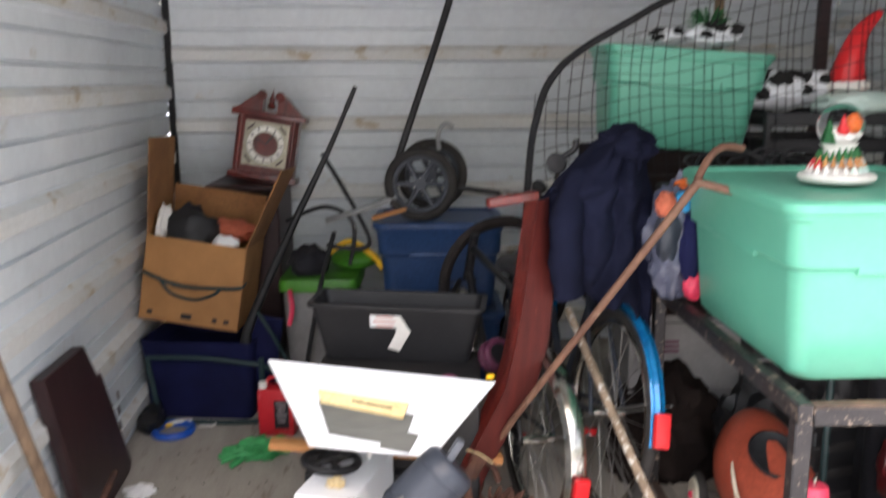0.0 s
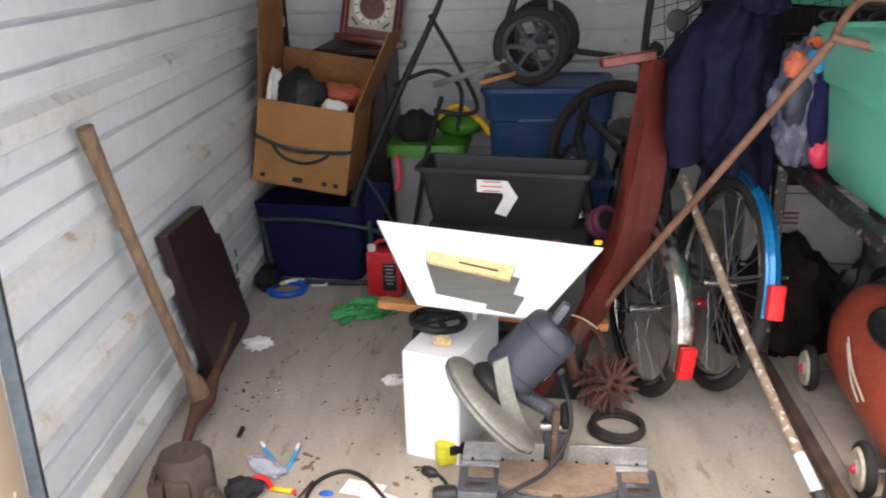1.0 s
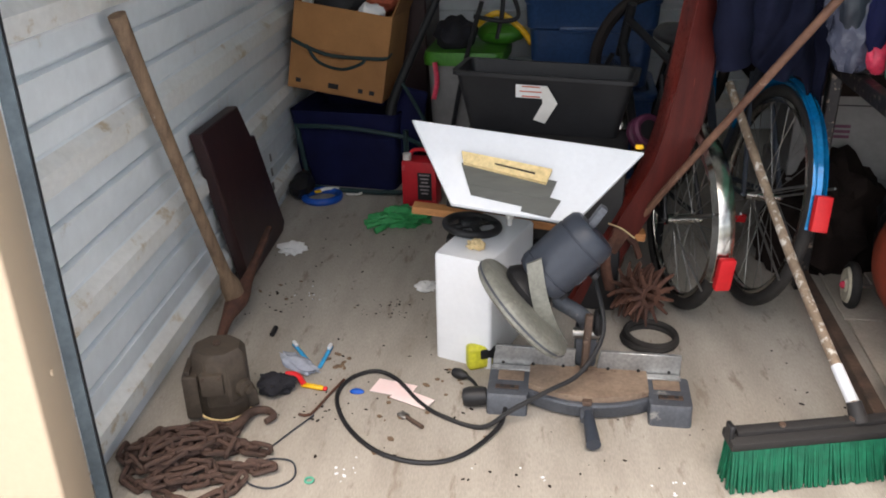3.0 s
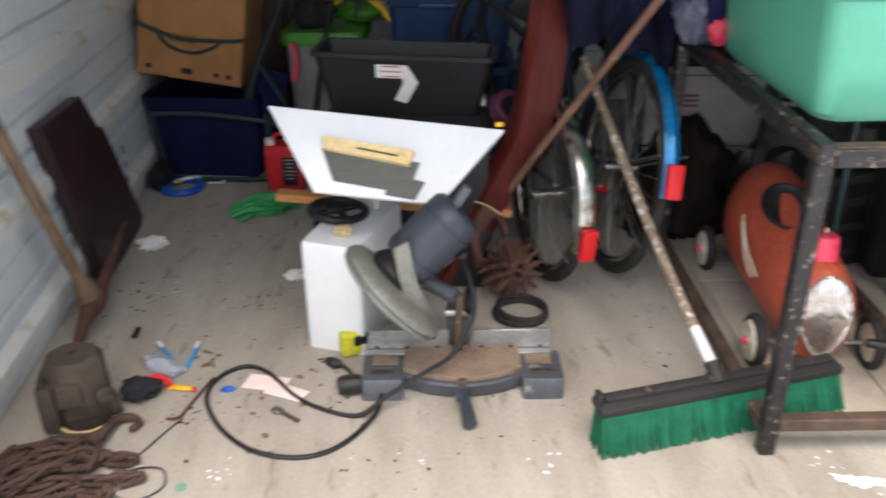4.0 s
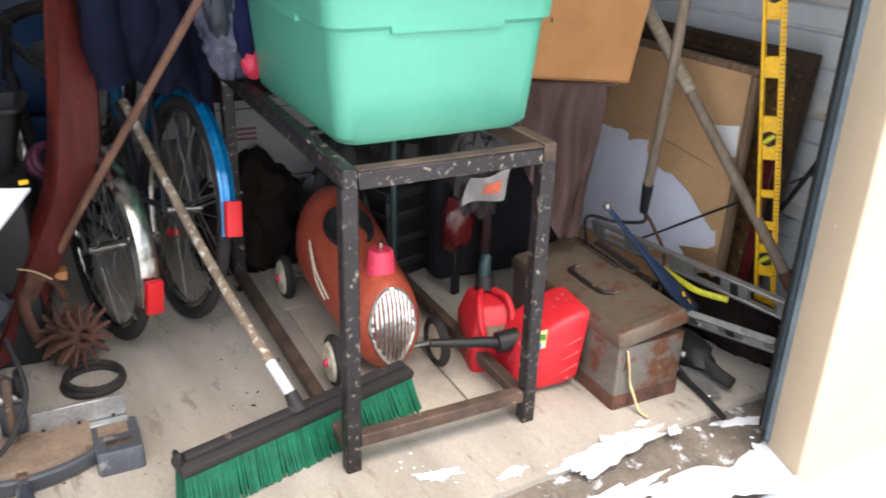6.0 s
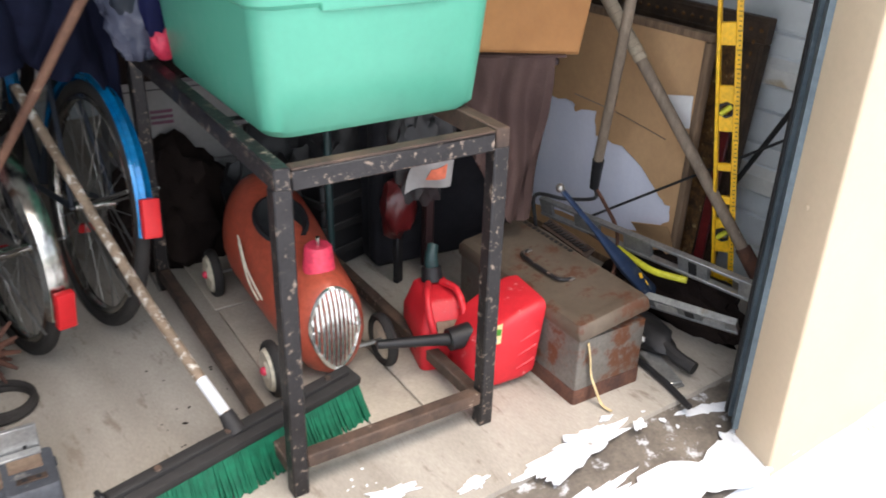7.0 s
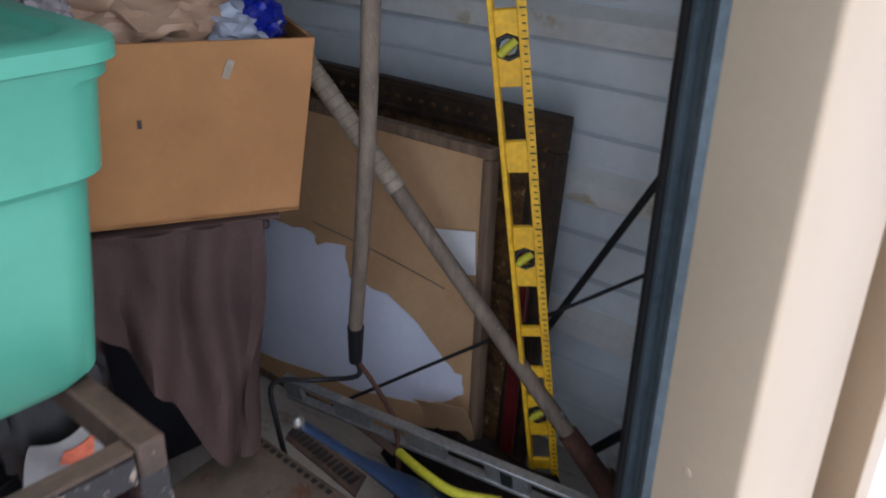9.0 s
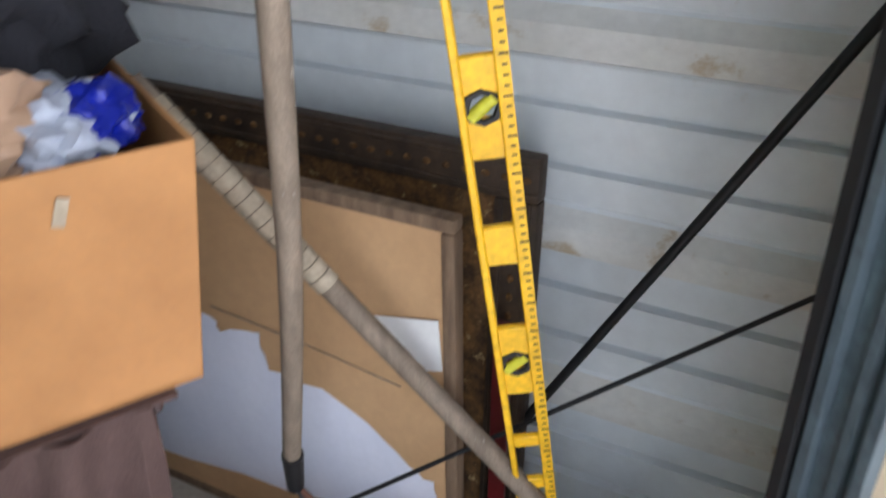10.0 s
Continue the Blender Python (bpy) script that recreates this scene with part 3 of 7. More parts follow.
def snow_globe():
    t = thing("snow_globe", "glass snow globe on a white and green snowy base", "snow globe", pose(1.222, 2.06, 1.186))
    bm = B()
    lathe(bm, [(0.085, 0), (0.092, 0.008), (0.088, 0.018), (0.06, 0.026), (0.042, 0.04), (0.036, 0.08), (0.045, 0.092)], 24)
    part("base", bm, "whiteplas", t)
    rng = random.Random(2)
    for i in range(64):
        a, h = i * 2.4, 0.010 + 0.055 * (i % 8) / 8
        R = 0.076 - h * 0.55
        bm = cyl(B(), (R * math.cos(a), R * math.sin(a), h), (R * 0.93 * math.cos(a), R * 0.93 * math.sin(a), h + 0.026), rng.uniform(0.007, 0.012), 0.001, 7)
        part("tree", bm, ("grass", "whiteplas", "door_green", "grass", "pine", "whiteplas", "grass", "canred")[(i * 5) % 8], t)
    part("glass_ball", ball(B(), (0, 0, 0.135), 0.055, seg=28), "glass", t, "clear glass ball")
    bm = B()
    ball(bm, (0.0, -0.01, 0.125), 0.013, seg=10)
    cyl(bm, (0.0, -0.01, 0.135), (0.0, -0.01, 0.158), 0.009, 0.002, 10)
    part("ornament", bm, "red", t, "red ornament inside the ball")
    bm = B()
    cyl(bm, (-0.024, 0.004, 0.092), (-0.022, 0.004, 0.15), 0.02, 0.002, 9)
    part("ornament", bm, "grass", t, "green tree inside the ball")
    part("ornament", lump(B(), (0.01, 0.012, 0.112), (0.036, 0.03, 0.024), 6, 0.3, 3, 3), "whiteplas", t, "white snow inside the ball")
    part("ornament", lump(B(), (0.022, -0.008, 0.14), (0.016, 0.014, 0.02), 7, 0.3, 3, 3), "orange", t, "orange figure inside the ball")
    return t


snow_globe()


def toy_car():
    t = thing("toy_car", "faded red toy racing car with chrome grille and cream wheels", "toy car", pose(1.2155, 1.937, 0, 0, 0, -7))
    # body: an upright-oval section, low at the grille, swelling to the humped tail
    prof = [(0.0, 0.012, 0.030, 0.150), (0.006, 0.046, 0.085, 0.155), (0.022, 0.074, 0.122, 0.162), (0.05, 0.094, 0.140, 0.168), (0.09, 0.106, 0.144, 0.172), (0.15, 0.113, 0.143, 0.176), (0.24, 0.120, 0.145, 0.186), (0.33, 0.128, 0.152, 0.198), (0.42, 0.134, 0.166, 0.212), (0.50, 0.136, 0.176, 0.222), (0.57, 0.130, 0.176, 0.226), (0.635, 0.112, 0.156, 0.224), (0.69, 0.080, 0.116, 0.218), (0.725, 0.042, 0.062, 0.212), (0.738, 0.006, 0.008, 0.21)]
    bm = B()
    loft(bm, [[Vector((a * math.cos(q) * (1 - 0.12 * math.sin(q)), y, z + b * math.sin(q))) for q in [2 * math.pi * j / 28 for j in range(28)]] for y, a, b, z in prof])
    part("body", bm, "toyred", t)
    bm = B()
    lathe(bm, [(0.0, 0), (0.062, 0.0), (0.074, 0.010), (0.066, 0.014), (0.054, 0.002), (0.0, -0.002)], 24, pose(-0.020, 0.345, 0.340, 20, -10, 0) @ Matrix.Translation((0, 0, 0.006)) @ Matrix.Diagonal((1, 1.35, 1, 1)))
    part("cockpit", bm, "black", t, "black cockpit opening")
    bm = B()
    lathe(bm, [(0.046, -0.035), (0.043, 0.0), (0.036, 0.072), (0.030, 0.078), (0.0, 0.078)], 18, pose(0, 0.115, 0.295))
    part("cap", bm, "pink", t, "red plastic cap on the bonnet")
    part("cap_pin", cyl(B(), (0, 0.115, 0.37), (0, 0.115, 0.395), 0.006), "chrome", t)
    # grille: a shield of upright chrome bars that follows the nose
    def nose(x, z, h):
        """Depth of the nose's skin at x, z."""
        best = 0.0
        for (y0, a0, b0, c0), (y1, a1, b1, c1) in zip(prof, prof[1:8]):
            for k in range(6):
                f = k / 6
                a, b, c = a0 + (a1 - a0) * f, b0 + (b1 - b0) * f, c0 + (c1 - c0) * f
                if (x / a) ** 2 + ((z - c) / b) ** 2 < 1:
                    return y0 + (y1 - y0) * f - h
        return 0.16 - h

    def shield(a):
        return 0.066 * math.sin(a) * (1.0 if math.cos(a) > 0 else 1 + 0.30 * math.cos(a)), 0.178 + 0.112 * math.cos(a)

    bm = B()
    for i in range(11):
        x = (i - 5) / 5.6 * 0.066
        ends = [shield(math.pi * k / 60) for k in range(61)]
        zz = [z for ex, z in ends if ex >= abs(x)]
        lo, hi = min(zz), max(zz)
        tube(bm, [(x, nose(x, lo + (hi - lo) * k / 6, 0.004), lo + (hi - lo) * k / 6) for k in range(7)], 0.0050, 6, n=2)
    part("grille", bm, "brightchrome", t, "bright chrome grille bars")
    bm = B()
    tube(bm, [(shield(a)[0], nose(*shield(a), 0.004), shield(a)[1]) for a in [2 * math.pi * j / 20 for j in range(20)]], 0.006, 6, closed=True, n=2)
    part("grille_rim", bm, "brightchrome", t)
    bm = B()
    for k in (0, 1):
        tube(bm, [(-0.131 + 0.004 * k, 0.20 + 0.05 * k, 0.20 - 0.03 * k), (-0.138, 0.30, 0.245 - 0.03 * k), (-0.128, 0.40, 0.30 - 0.02 * k)], 0.003, 5, n=4)
    part("stripe", bm, "cream", t, "cream painted side stripe")
    for y in (0.06, 0.63):
        part("axle", cyl(B(), (-0.15, y, 0.075), (0.15, y, 0.075), 0.007, seg=8), "steel", t)
        for s in (-1, 1):
            wt = part("wheel", ring(B(), (s * 0.155, y, 0.076), (1, 0, 0), 0.065, 0.0115, 28, 10, flat=1.3), "rubber", t, "black rubber tyre")
            bm = B()
            lathe(bm, [(0.0, 0.018), (0.018, 0.018), (0.024, 0.012), (0.052, 0.016), (0.060, 0.005), (0.054, -0.01), (0.0, -0.01)], 24, pose(s * 0.160, y, 0.075) @ axes_to((s, 0, 0)))
            part("disc", bm, "cream", wt, "cream painted wheel disc")
            part("hub_cap", ball(B(), (s * 0.178, y, 0.075), 0.013, seg=10), "pink", wt, "red hub cap")
    return t


toy_car()


def fuel_can(m, label, snow=False):
    t = thing("fuel_can", label, "fuel can", m, "red fuel cans")
    bm = B()
    loft(bm, [rrect(a, b, r, z, cx, n=4) for a, b, r, z, cx in ((0.195, 0.14, 0.018, 0, 0), (0.205, 0.150, 0.022, 0.010, 0), (0.205, 0.150, 0.022, 0.115, 0), (0.195, 0.142, 0.020, 0.128, 0), (0.150, 0.100, 0.018, 0.182, 0.012), (0.130, 0.085, 0.018, 0.190, 0.014))])
    part("body", bm, "canred", t)
    bm = B()
    for sy in (-1, 1):
        tube(bm, [(0.02, sy * 0.020, 0.200), (-0.04, sy * 0.042, 0.208), (-0.085, sy * 0.050, 0.175), (-0.112, sy * 0.042, 0.125), (-0.112, sy * 0.020, 0.085)], 0.010, 10)
    part("handle", bm, "canred", t)
    part("neck", cyl(B(), (0.045, 0, 0.195), (0.055, 0, 0.232), 0.032, 0.028), "black", t, "black screw collar")
    part("grip_recess", box(B(), (0.010, 0.060, 0.055), (-0.1005, 0, 0.120), rot=(0, 20, 0), bev=0.004, seg=2), "dustbrown", t, "dusty hand recess")
    part("moulded_panel", box(B(), (0.15, 0.006, 0.07), (0, -0.078, 0.062), bev=0.003), "canred", t)
    bm = B()
    tube(bm, [(0.055, 0, 0.23), (0.06, 0, 0.262), (0.075, -0.01, 0.285)], lambda u: 0.022 - 0.006 * u, 10)
    part("spout", bm, "greenpaint", t, "dark green nozzle")
    lab = B()
    slab(lab, [(-0.03, -0.083, 0.04), (0.02, -0.083, 0.04), (0.02, -0.083, 0.07), (-0.03, -0.083, 0.07)], 0.003)
    p = part("sticker", lab, "canred", t, "small moulded sticker")
    bm = B()
    for i in range(3):
        box(bm, (0.010, 0.002, 0.006), (-0.02 + 0.015 * i, -0.0865, 0.05 + 0.008 * (i % 2)))
    part("print_bar", bm, "salmon", p, "pale printed blocks")
    return t


def lying_can():
    t = thing("fuel_can", "red plastic fuel can tipped on its side, scuffed, black spout", "fuel can", pose(1.615, 1.772, 0.0, 0, -12, -10), "red fuel cans")
    bm = B()
    rows = []
    for x, hy, hz, cz, r in ((-0.100, 0.045, 0.040, 0.115, 0.018), (-0.092, 0.060, 0.060, 0.113, 0.022), (-0.055, 0.082, 0.088, 0.115, 0.022), (0.0, 0.088, 0.100, 0.120, 0.024), (0.070, 0.090, 0.108, 0.121, 0.024), (0.098, 0.086, 0.103, 0.120, 0.022), (0.106, 0.070, 0.090, 0.120, 0.02)):
        rows.append([Vector((x + 0.035 * (p.y / 0.1), p.x, cz + p.y)) for p in rrect(2 * hy, 2 * hz, r, 0, n=5)])
    loft(bm, rows)
    part("body", bm, "canred", t)
    part("neck", cyl(B(), (-0.120, 0, 0.168), (-0.060, 0, 0.158), 0.030, 0.034), "black", t, "black screw collar")
    part("spout", tube(B(), [(-0.115, 0, 0.168), (-0.18, 0.01, 0.188), (-0.30, 0.03, 0.222)], lambda u: 0.018 - 0.006 * u, 10), "black", t, "black plastic spout")
    bm = slab(B(), [(-0.074, -0.080, 0.162), (-0.016, -0.092, 0.164), (0.000, -0.088, 0.216), (-0.050, -0.074, 0.212)], 0.004, (-0.3, -1, 0.4))
    p = part("sticker", bm, "tape", t, "cream sticker with coloured print")
    for i, (x, z, c) in enumerate(((-0.050, 0.192, "lime"), (-0.020, 0.200, "limelid"), (-0.036, 0.176, "cyan"))):
        part("print_patch", box(B(), (0.02, 0.004, 0.016), (x, -0.0885 - 0.13 * (x + 0.04), z), rot=(0, 20, -12)), c, p)
    for z in (0.06, 0.10, 0.14):
        part("moulded_rib", tube(B(), [(0.0 + 0.3 * z, -0.088, z), (0.03 + 0.3 * z, -0.090, z + 0.006), (0.055 + 0.3 * z, -0.088, z + 0.01)], 0.0035, 6, flat=0.5), "canred", t)
    return t


lying_can()
fuel_can(pose(1.530, 1.945, 0.0, 0, 0, 72) @ Matrix.Diagonal((0.98, 0.95, 1.05, 1)), "red plastic fuel can standing behind the table leg")


def tool_box():
    t = thing("tool_box", "old rusty grey steel tool box, hinged lid slightly ajar", "tool box", pose(1.811, 1.807, 0, 0, 0, -4))
    w, d, h = 0.222, 0.545, 0.194
    bm = B()
    loft(bm, [rrect(w, d, 0.008, 0, n=2), rrect(w + 0.004, d + 0.004, 0.008, h, n=2)])
    part("body", bm, "toolbox", t)
    part("rusted_foot", loft(B(), [rrect(w + 0.006, d + 0.006, 0.009, 0.0, n=2), rrect(w + 0.006, d + 0.006, 0.009, 0.040, n=2), rrect(w + 0.0045, d + 0.0045, 0.009, 0.044, n=2)]), "rust", t, "rusted lower edge")
    # the lid hinges on its west edge and stands a little open
    hinge = pose(-w / 2 - 0.006, 0, h + 0.002, 0, -8.5, 0) @ pose(w / 2 + 0.006, 0, 0)
    lid = B()
    loft(lid, [rrect(w + 0.012, d + 0.016, 0.008, 0.0, n=2), rrect(w + 0.014, d + 0.018, 0.008, 0.006, n=2), rrect(w + 0.010, d + 0.014, 0.010, 0.030, n=2), rrect(w - 0.006, d - 0.002, 0.012, 0.041, n=2), rrect(w - 0.045, d - 0.05, 0.01, 0.043, n=2), rrect(w - 0.055, d - 0.06, 0.01, 0.041, n=2)])
    lid.transform(hinge)
    l = part("lid", lid, "toolboxtop", t, "brown rusted lid")
    bm = B()
    tube(bm, [(0.006, -0.095, 0.044), (-0.018, -0.088, 0.050), (-0.028, -0.06, 0.051), (-0.028, 0.06, 0.051), (-0.018, 0.088, 0.050), (0.006, 0.095, 0.044)], 0.0055, 8)
    bm.transform(hinge)
    part("handle", bm, "blackiron", l, "dark iron carrying handle")
    for y in (-0.095, 0.095):
        bm = box(B(), (0.022, 0.016, 0.006), (0.006, y, 0.045), bev=0.002)
        bm.transform(hinge)
        part("handle_bracket", bm, "toolbox", l)
    # perforated strip along the rear edge of the lid
    for k in range(11):
        bm = box(B(), (0.010, 0.012, 0.002), (w / 2 - 0.014, 0.02 + 0.021 * k, 0.0425))
        bm.transform(hinge)
        part("slot", bm, "black", l, "dark slot")
    bm = B()
    tube(bm, [(-0.088, -d / 2 - 0.008, 0.185), (-0.080, -d / 2 - 0.012, 0.14), (-0.068, -d / 2 - 0.010, 0.085), (-0.060, -d / 2 - 0.022, 0.05), (-0.052, -d / 2 - 0.045, 0.010), (-0.046, -d / 2 - 0.075, 0.006)], 0.007, 6, flat=0.4)
    part("string", bm, "twine", t, "pale frayed cord tied to the box")
    return t

tool_box()


# ---- right-hand side: covered stack, carton, frames and tools against the wall ----
def cloth_stack():
    t = thing("covered_stand", "stand draped with a plain brown cloth", "stand", pose(1.845, 2.18, -0.010, 0, 0, -29))
    part("top", box(B(), (0.34, 0.37, 0.02), (0, 0, 0.79), bev=0.004), "darkwood", t)
    for x in (-0.14, 0.14):
        for y in (0.06, 0.17):
            part("leg", box(B(), (0.028, 0.028, 0.78), (x, y, 0.39), bev=0.004), "darkwood", t)
    bm = B()

    def drape(u, v):
        # round three sides: west, south, east
        s = u * 3
        w, d = 0.148, 0.20
        if s < 1:
            x, y, nx, ny = -w, d - 2 * d * s, -1, 0
        elif s < 2:
            x, y, nx, ny = -w + 2 * w * (s - 1), -d, 0, -1
        else:
            x, y, nx, ny = w, -d + 2 * d * (s - 2), 1, 0
        low = float(np.interp(s, (0, 1.0, 1.3, 1.6, 1.85, 2.05, 2.3, 3), (0.74, 0.70, 0.57, 0.43, 0.335, 0.34, 0.48, 0.60)))
        drop = v * (0.81 - low)
        fold = (0.010 + 0.018 * v) * math.sin(s * 19 + 2 * noise.noise(Vector((s * 3, v * 2, 0))))
        pull = 0.055 * v * min(1.0, max(0.0, (s - 1.2) / 0.8))
        return Vector((x - pull + nx * fold, y + ny * (fold + 0.01 * v), 0.808 - drop))

    sheet(bm, drape, 96, 20, 0.004)
    box(bm, (0.37, 0.40, 0.006), (0, 0, 0.808))
    part("cloth", bm, "brown", t)
    return t


cloth_stack()


def carton(name, label, m, w, d, h, wall=0.006, flaps=(), material="card", taper=0.0):
    """An open cardboard box with walls, inside and hinged flaps: (side, degrees, length)."""
    t = thing(name, label, "cardboard box", m)
    part("bottom", box(B(), (w - taper / 2, d, wall), (-taper / 4, 0, wall / 2)), material, t)
    for nm, sz, at in (("front_panel", (w, wall, h), (0, -d / 2 + wall / 2, h / 2)), ("back_panel", (w, wall, h), (0, d / 2 - wall / 2, h / 2)), ("side_panel", (wall, d - 2 * wall, h), (-w / 2 + wall / 2, 0, h / 2)), ("side_panel", (wall, d - 2 * wall, h), (w / 2 - wall / 2, 0, h / 2))):
        bm = box(B(), sz, at, bev=0.0015)
        for v in bm.verts:
            # the mouth bulges east, the foot is pushed in
            if v.co.x > 0.0:
                v.co.x += taper * (v.co.z / h - 0.5) * v.co.x / (w / 2)
        part(nm, bm, material, t)
    for side, deg, ln in flaps:
        bm = B()
        if side in "ns":
            s = 1 if side == "n" else -1
            q = pose(0, s * (d / 2 - wall / 2), h) @ pose(0, 0, 0, -s * deg, 0, 0)
            box(bm, (w - 0.01, wall, ln), (0, 0, ln / 2), m=q, bev=0.001)
        else:
            s = 1 if side == "e" else -1
            q = pose(s * (w / 2 - wall / 2), 0, h) @ pose(0, 0, 0, 0, s * deg, 0)
            box(bm, (wall, d - 0.01, ln), (0, 0, ln / 2), m=q, bev=0.001)
        part("flap", bm, "cardin" if material == "card" else material, t)
    return t


c2 = carton("cardboard_box", "open brown cardboard box full of bags and cloths", pose(1.864, 2.160, 0.806, 0, 1.5, -29), 0.42, 0.36, 0.285, taper=0.034)
part("tape_scrap", box(B(), (0.012, 0.002, 0.03), (0.09, -0.1815, 0.242), rot=(0, 20, 0)), "oldtape", c2, "torn pale scrap of tape")
part("scuff", box(B(), (0.006, 0.002, 0.013), (-0.045, -0.1815, 0.165)), "darkwood", c2, "small dark scuff")
bx2 = Matrix(c2.matrix_basis)
bm = lump(B(), (-0.01, -0.07, 0.300), (0.125, 0.09, 0.062), 3, 0.32, 2.2, 4)
solo("plastic_bag", bm, "bag", "crumpled tan plastic bag in the cardboard box", "bag", m=bx2)
bm = lump(B(), (0.12, -0.07, 0.287), (0.07, 0.085, 0.04), 5, 0.32, 2.6, 4)
o = solo("plastic_wrap", bm, "palewrap", "clear crinkled wrapper with blue print", "wrapper", m=bx2)
part("print_patch", lump(B(), (0.155, -0.09, 0.297), (0.044, 0.055, 0.034), 8, 0.32, 2.6, 4), "navyblue", o, "dark blue printed patch")
bm = lump(B(), (-0.165, -0.09, 0.300), (0.05, 0.075, 0.05), 9, 0.32, 2.4, 4)
solo("grey_cloth", bm, "greyfur", "fluffy grey cloth stuffed in the cardboard box", "cloth", m=bx2)
bm = lump(B(), (0.04, 0.06, 0.42), (0.17, 0.11, 0.18), 12, 0.4, 2.0, 4)
solo("dark_cloth", bm, "darkcloth", "bundled charcoal cloth in the cardboard box", "cloth", m=bx2)
bm = lump(B(), (-0.07, -0.04, 0.42), (0.045, 0.045, 0.17), 14, 0.5, 2.6, 4, rot=(0, 22, 0))
solo("grey_cloth", bm, "greyfur", "hanging fluffy grey scarf over the dark bundle", "cloth", m=bx2)
bm = lump(B(), (-0.135, 0.055, 0.355), (0.105, 0.075, 0.075), 15, 0.3, 2.4, 4)
solo("pink_bag", bm, "pink", "bright pink plastic bag in the cardboard box", "bag", m=bx2)


def lean_frame(name, label, y0, y1, h, foot, top, rail, depth, mat_rail, mat_back, studs=False):
    """A picture frame leaning on the east wall, its face to the west."""
    ang = math.degrees(math.atan2(top - foot, h))
    t = thing(name, label, "picture frame", pose(foot, y0, 0.0, 0, ang, 0))
    L, H = y1 - y0, math.hypot(h, top - foot)
    for nm, sz, at in (("rail", (depth, L, rail), (0, L / 2, rail / 2)), ("rail", (depth, L, rail), (0, L / 2, H - rail / 2)), ("stile", (depth, rail, H - 2 * rail), (0, rail / 2, H / 2)), ("stile", (depth, rail, H - 2 * rail), (0, L - rail / 2, H / 2))):
        r = part(nm, box(B(), sz, at, bev=0.006, seg=2), mat_rail, t)
        if studs:
            n = int((L if nm == "rail" else H) / 0.035) - (0 if nm == "rail" else 3)
            for i in range(n):
                c = (-depth / 2 - 0.001, 0.02 + i * 0.035, at[2]) if nm == "rail" else (-depth / 2 - 0.001, at[1], 0.07 + i * 0.035)
                part("bead", ball(B(), c, 0.006, (0.5, 1.3, 1) if nm == "rail" else (0.5, 1, 1.3), 8), "flock", r)
            mid = rail * 0.32
            for k in (-1, 1):
                sz2 = (0.006, L, 0.008) if nm == "rail" else (0.006, 0.008, H - 2 * rail)
                at2 = (-depth / 2 - 0.001, at[1], at[2] + k * mid) if nm == "rail" else (-depth / 2 - 0.001, at[1] + k * mid, at[2])
                part("moulding", box(B(), sz2, at2, bev=0.002), "ornate", r)
    part("backing", box(B(), (0.006, L - 2 * rail + 0.01, H - 2 * rail + 0.01), (0.0, L / 2, H / 2)), mat_back, t)
    return t, L, H


lean_frame("picture_frame", "large dark carved picture frame leaning on the wall", 1.722, 2.72, 0.872, 2.43, 2.512, 0.075, 0.035, "ornate", "flock", True)
f2, L2, H2 = lean_frame("picture_frame", "dark picture frame seen from behind, torn brown paper backing", 1.788, 2.61, 0.832, 2.338, 2.352, 0.024, 0.03, "wood", "bluewhite")
# torn kraft paper over the pale board
bm = B()
edge = [(0.02, 0.02), (0.02, H2 - 0.02), (L2 - 0.02, H2 - 0.02), (L2 - 0.02, 0.50)]
tear = [(0.61, 0.497), (0.513, 0.511), (0.497, 0.479), (0.407, 0.501), (0.386, 0.427), (0.278, 0.419), (0.175, 0.375), (0.100, 0.308), (0.048, 0.292), (0.046, 0.247), (0.10, 0.20), (0.167, 0.165), (0.37, 0.112), (L2 - 0.02, 0.07)]
rng = random.Random(17)
for (ya, za), (yb, zb) in zip(tear, tear[1:]):
    for k in range(3):
        edge.append((ya + (yb - ya) * k / 3 + rng.uniform(-0.006, 0.006), za + (zb - za) * k / 3 + rng.uniform(-0.006, 0.006)))
edge += [(L2 - 0.02, 0.07), (L2 - 0.02, 0.02)]
pts = [(-0.010, y, z) for y, z in edge]
slab(bm, pts, 0.002, (-1, 0, 0))
part("backing_paper", bm, "kraft", f2, "torn brown kraft paper")
bm = B()
slab(bm, [(-0.016, 0.030, 0.652), (-0.016, 0.148, 0.626), (-0.016, 0.080, 0.540), (-0.016, 0.024, 0.556)], 0.002, (-1, 0, 0))
part("label_sheet", bm, "paper", f2, "white paper label")
part("loose_flap", sheet(B(), lambda u, v: Vector((-0.014 - 0.05 * u * u, 0.005 + 0.14 * v, 0.13 + 0.13 * u - 0.04 * u * v)), 8, 4, 0.002), "kraft", f2, "curled flap of brown paper")
part("hanging_wire", tube(B(), [(-0.02, 0.10, 0.50), (-0.026, 0.3, 0.53), (-0.02, 0.5, 0.54)], 0.0012, 5), "steel", f2)


solo("red_lath", box(B(), (0.012, 0.032, 0.62), (0, 0, 0.31), bev=0.002), "darkred", "thin dark red painted lath beside the picture frames", "lath", m=pose(2.385, 1.745, 0, 0, 3, 0))


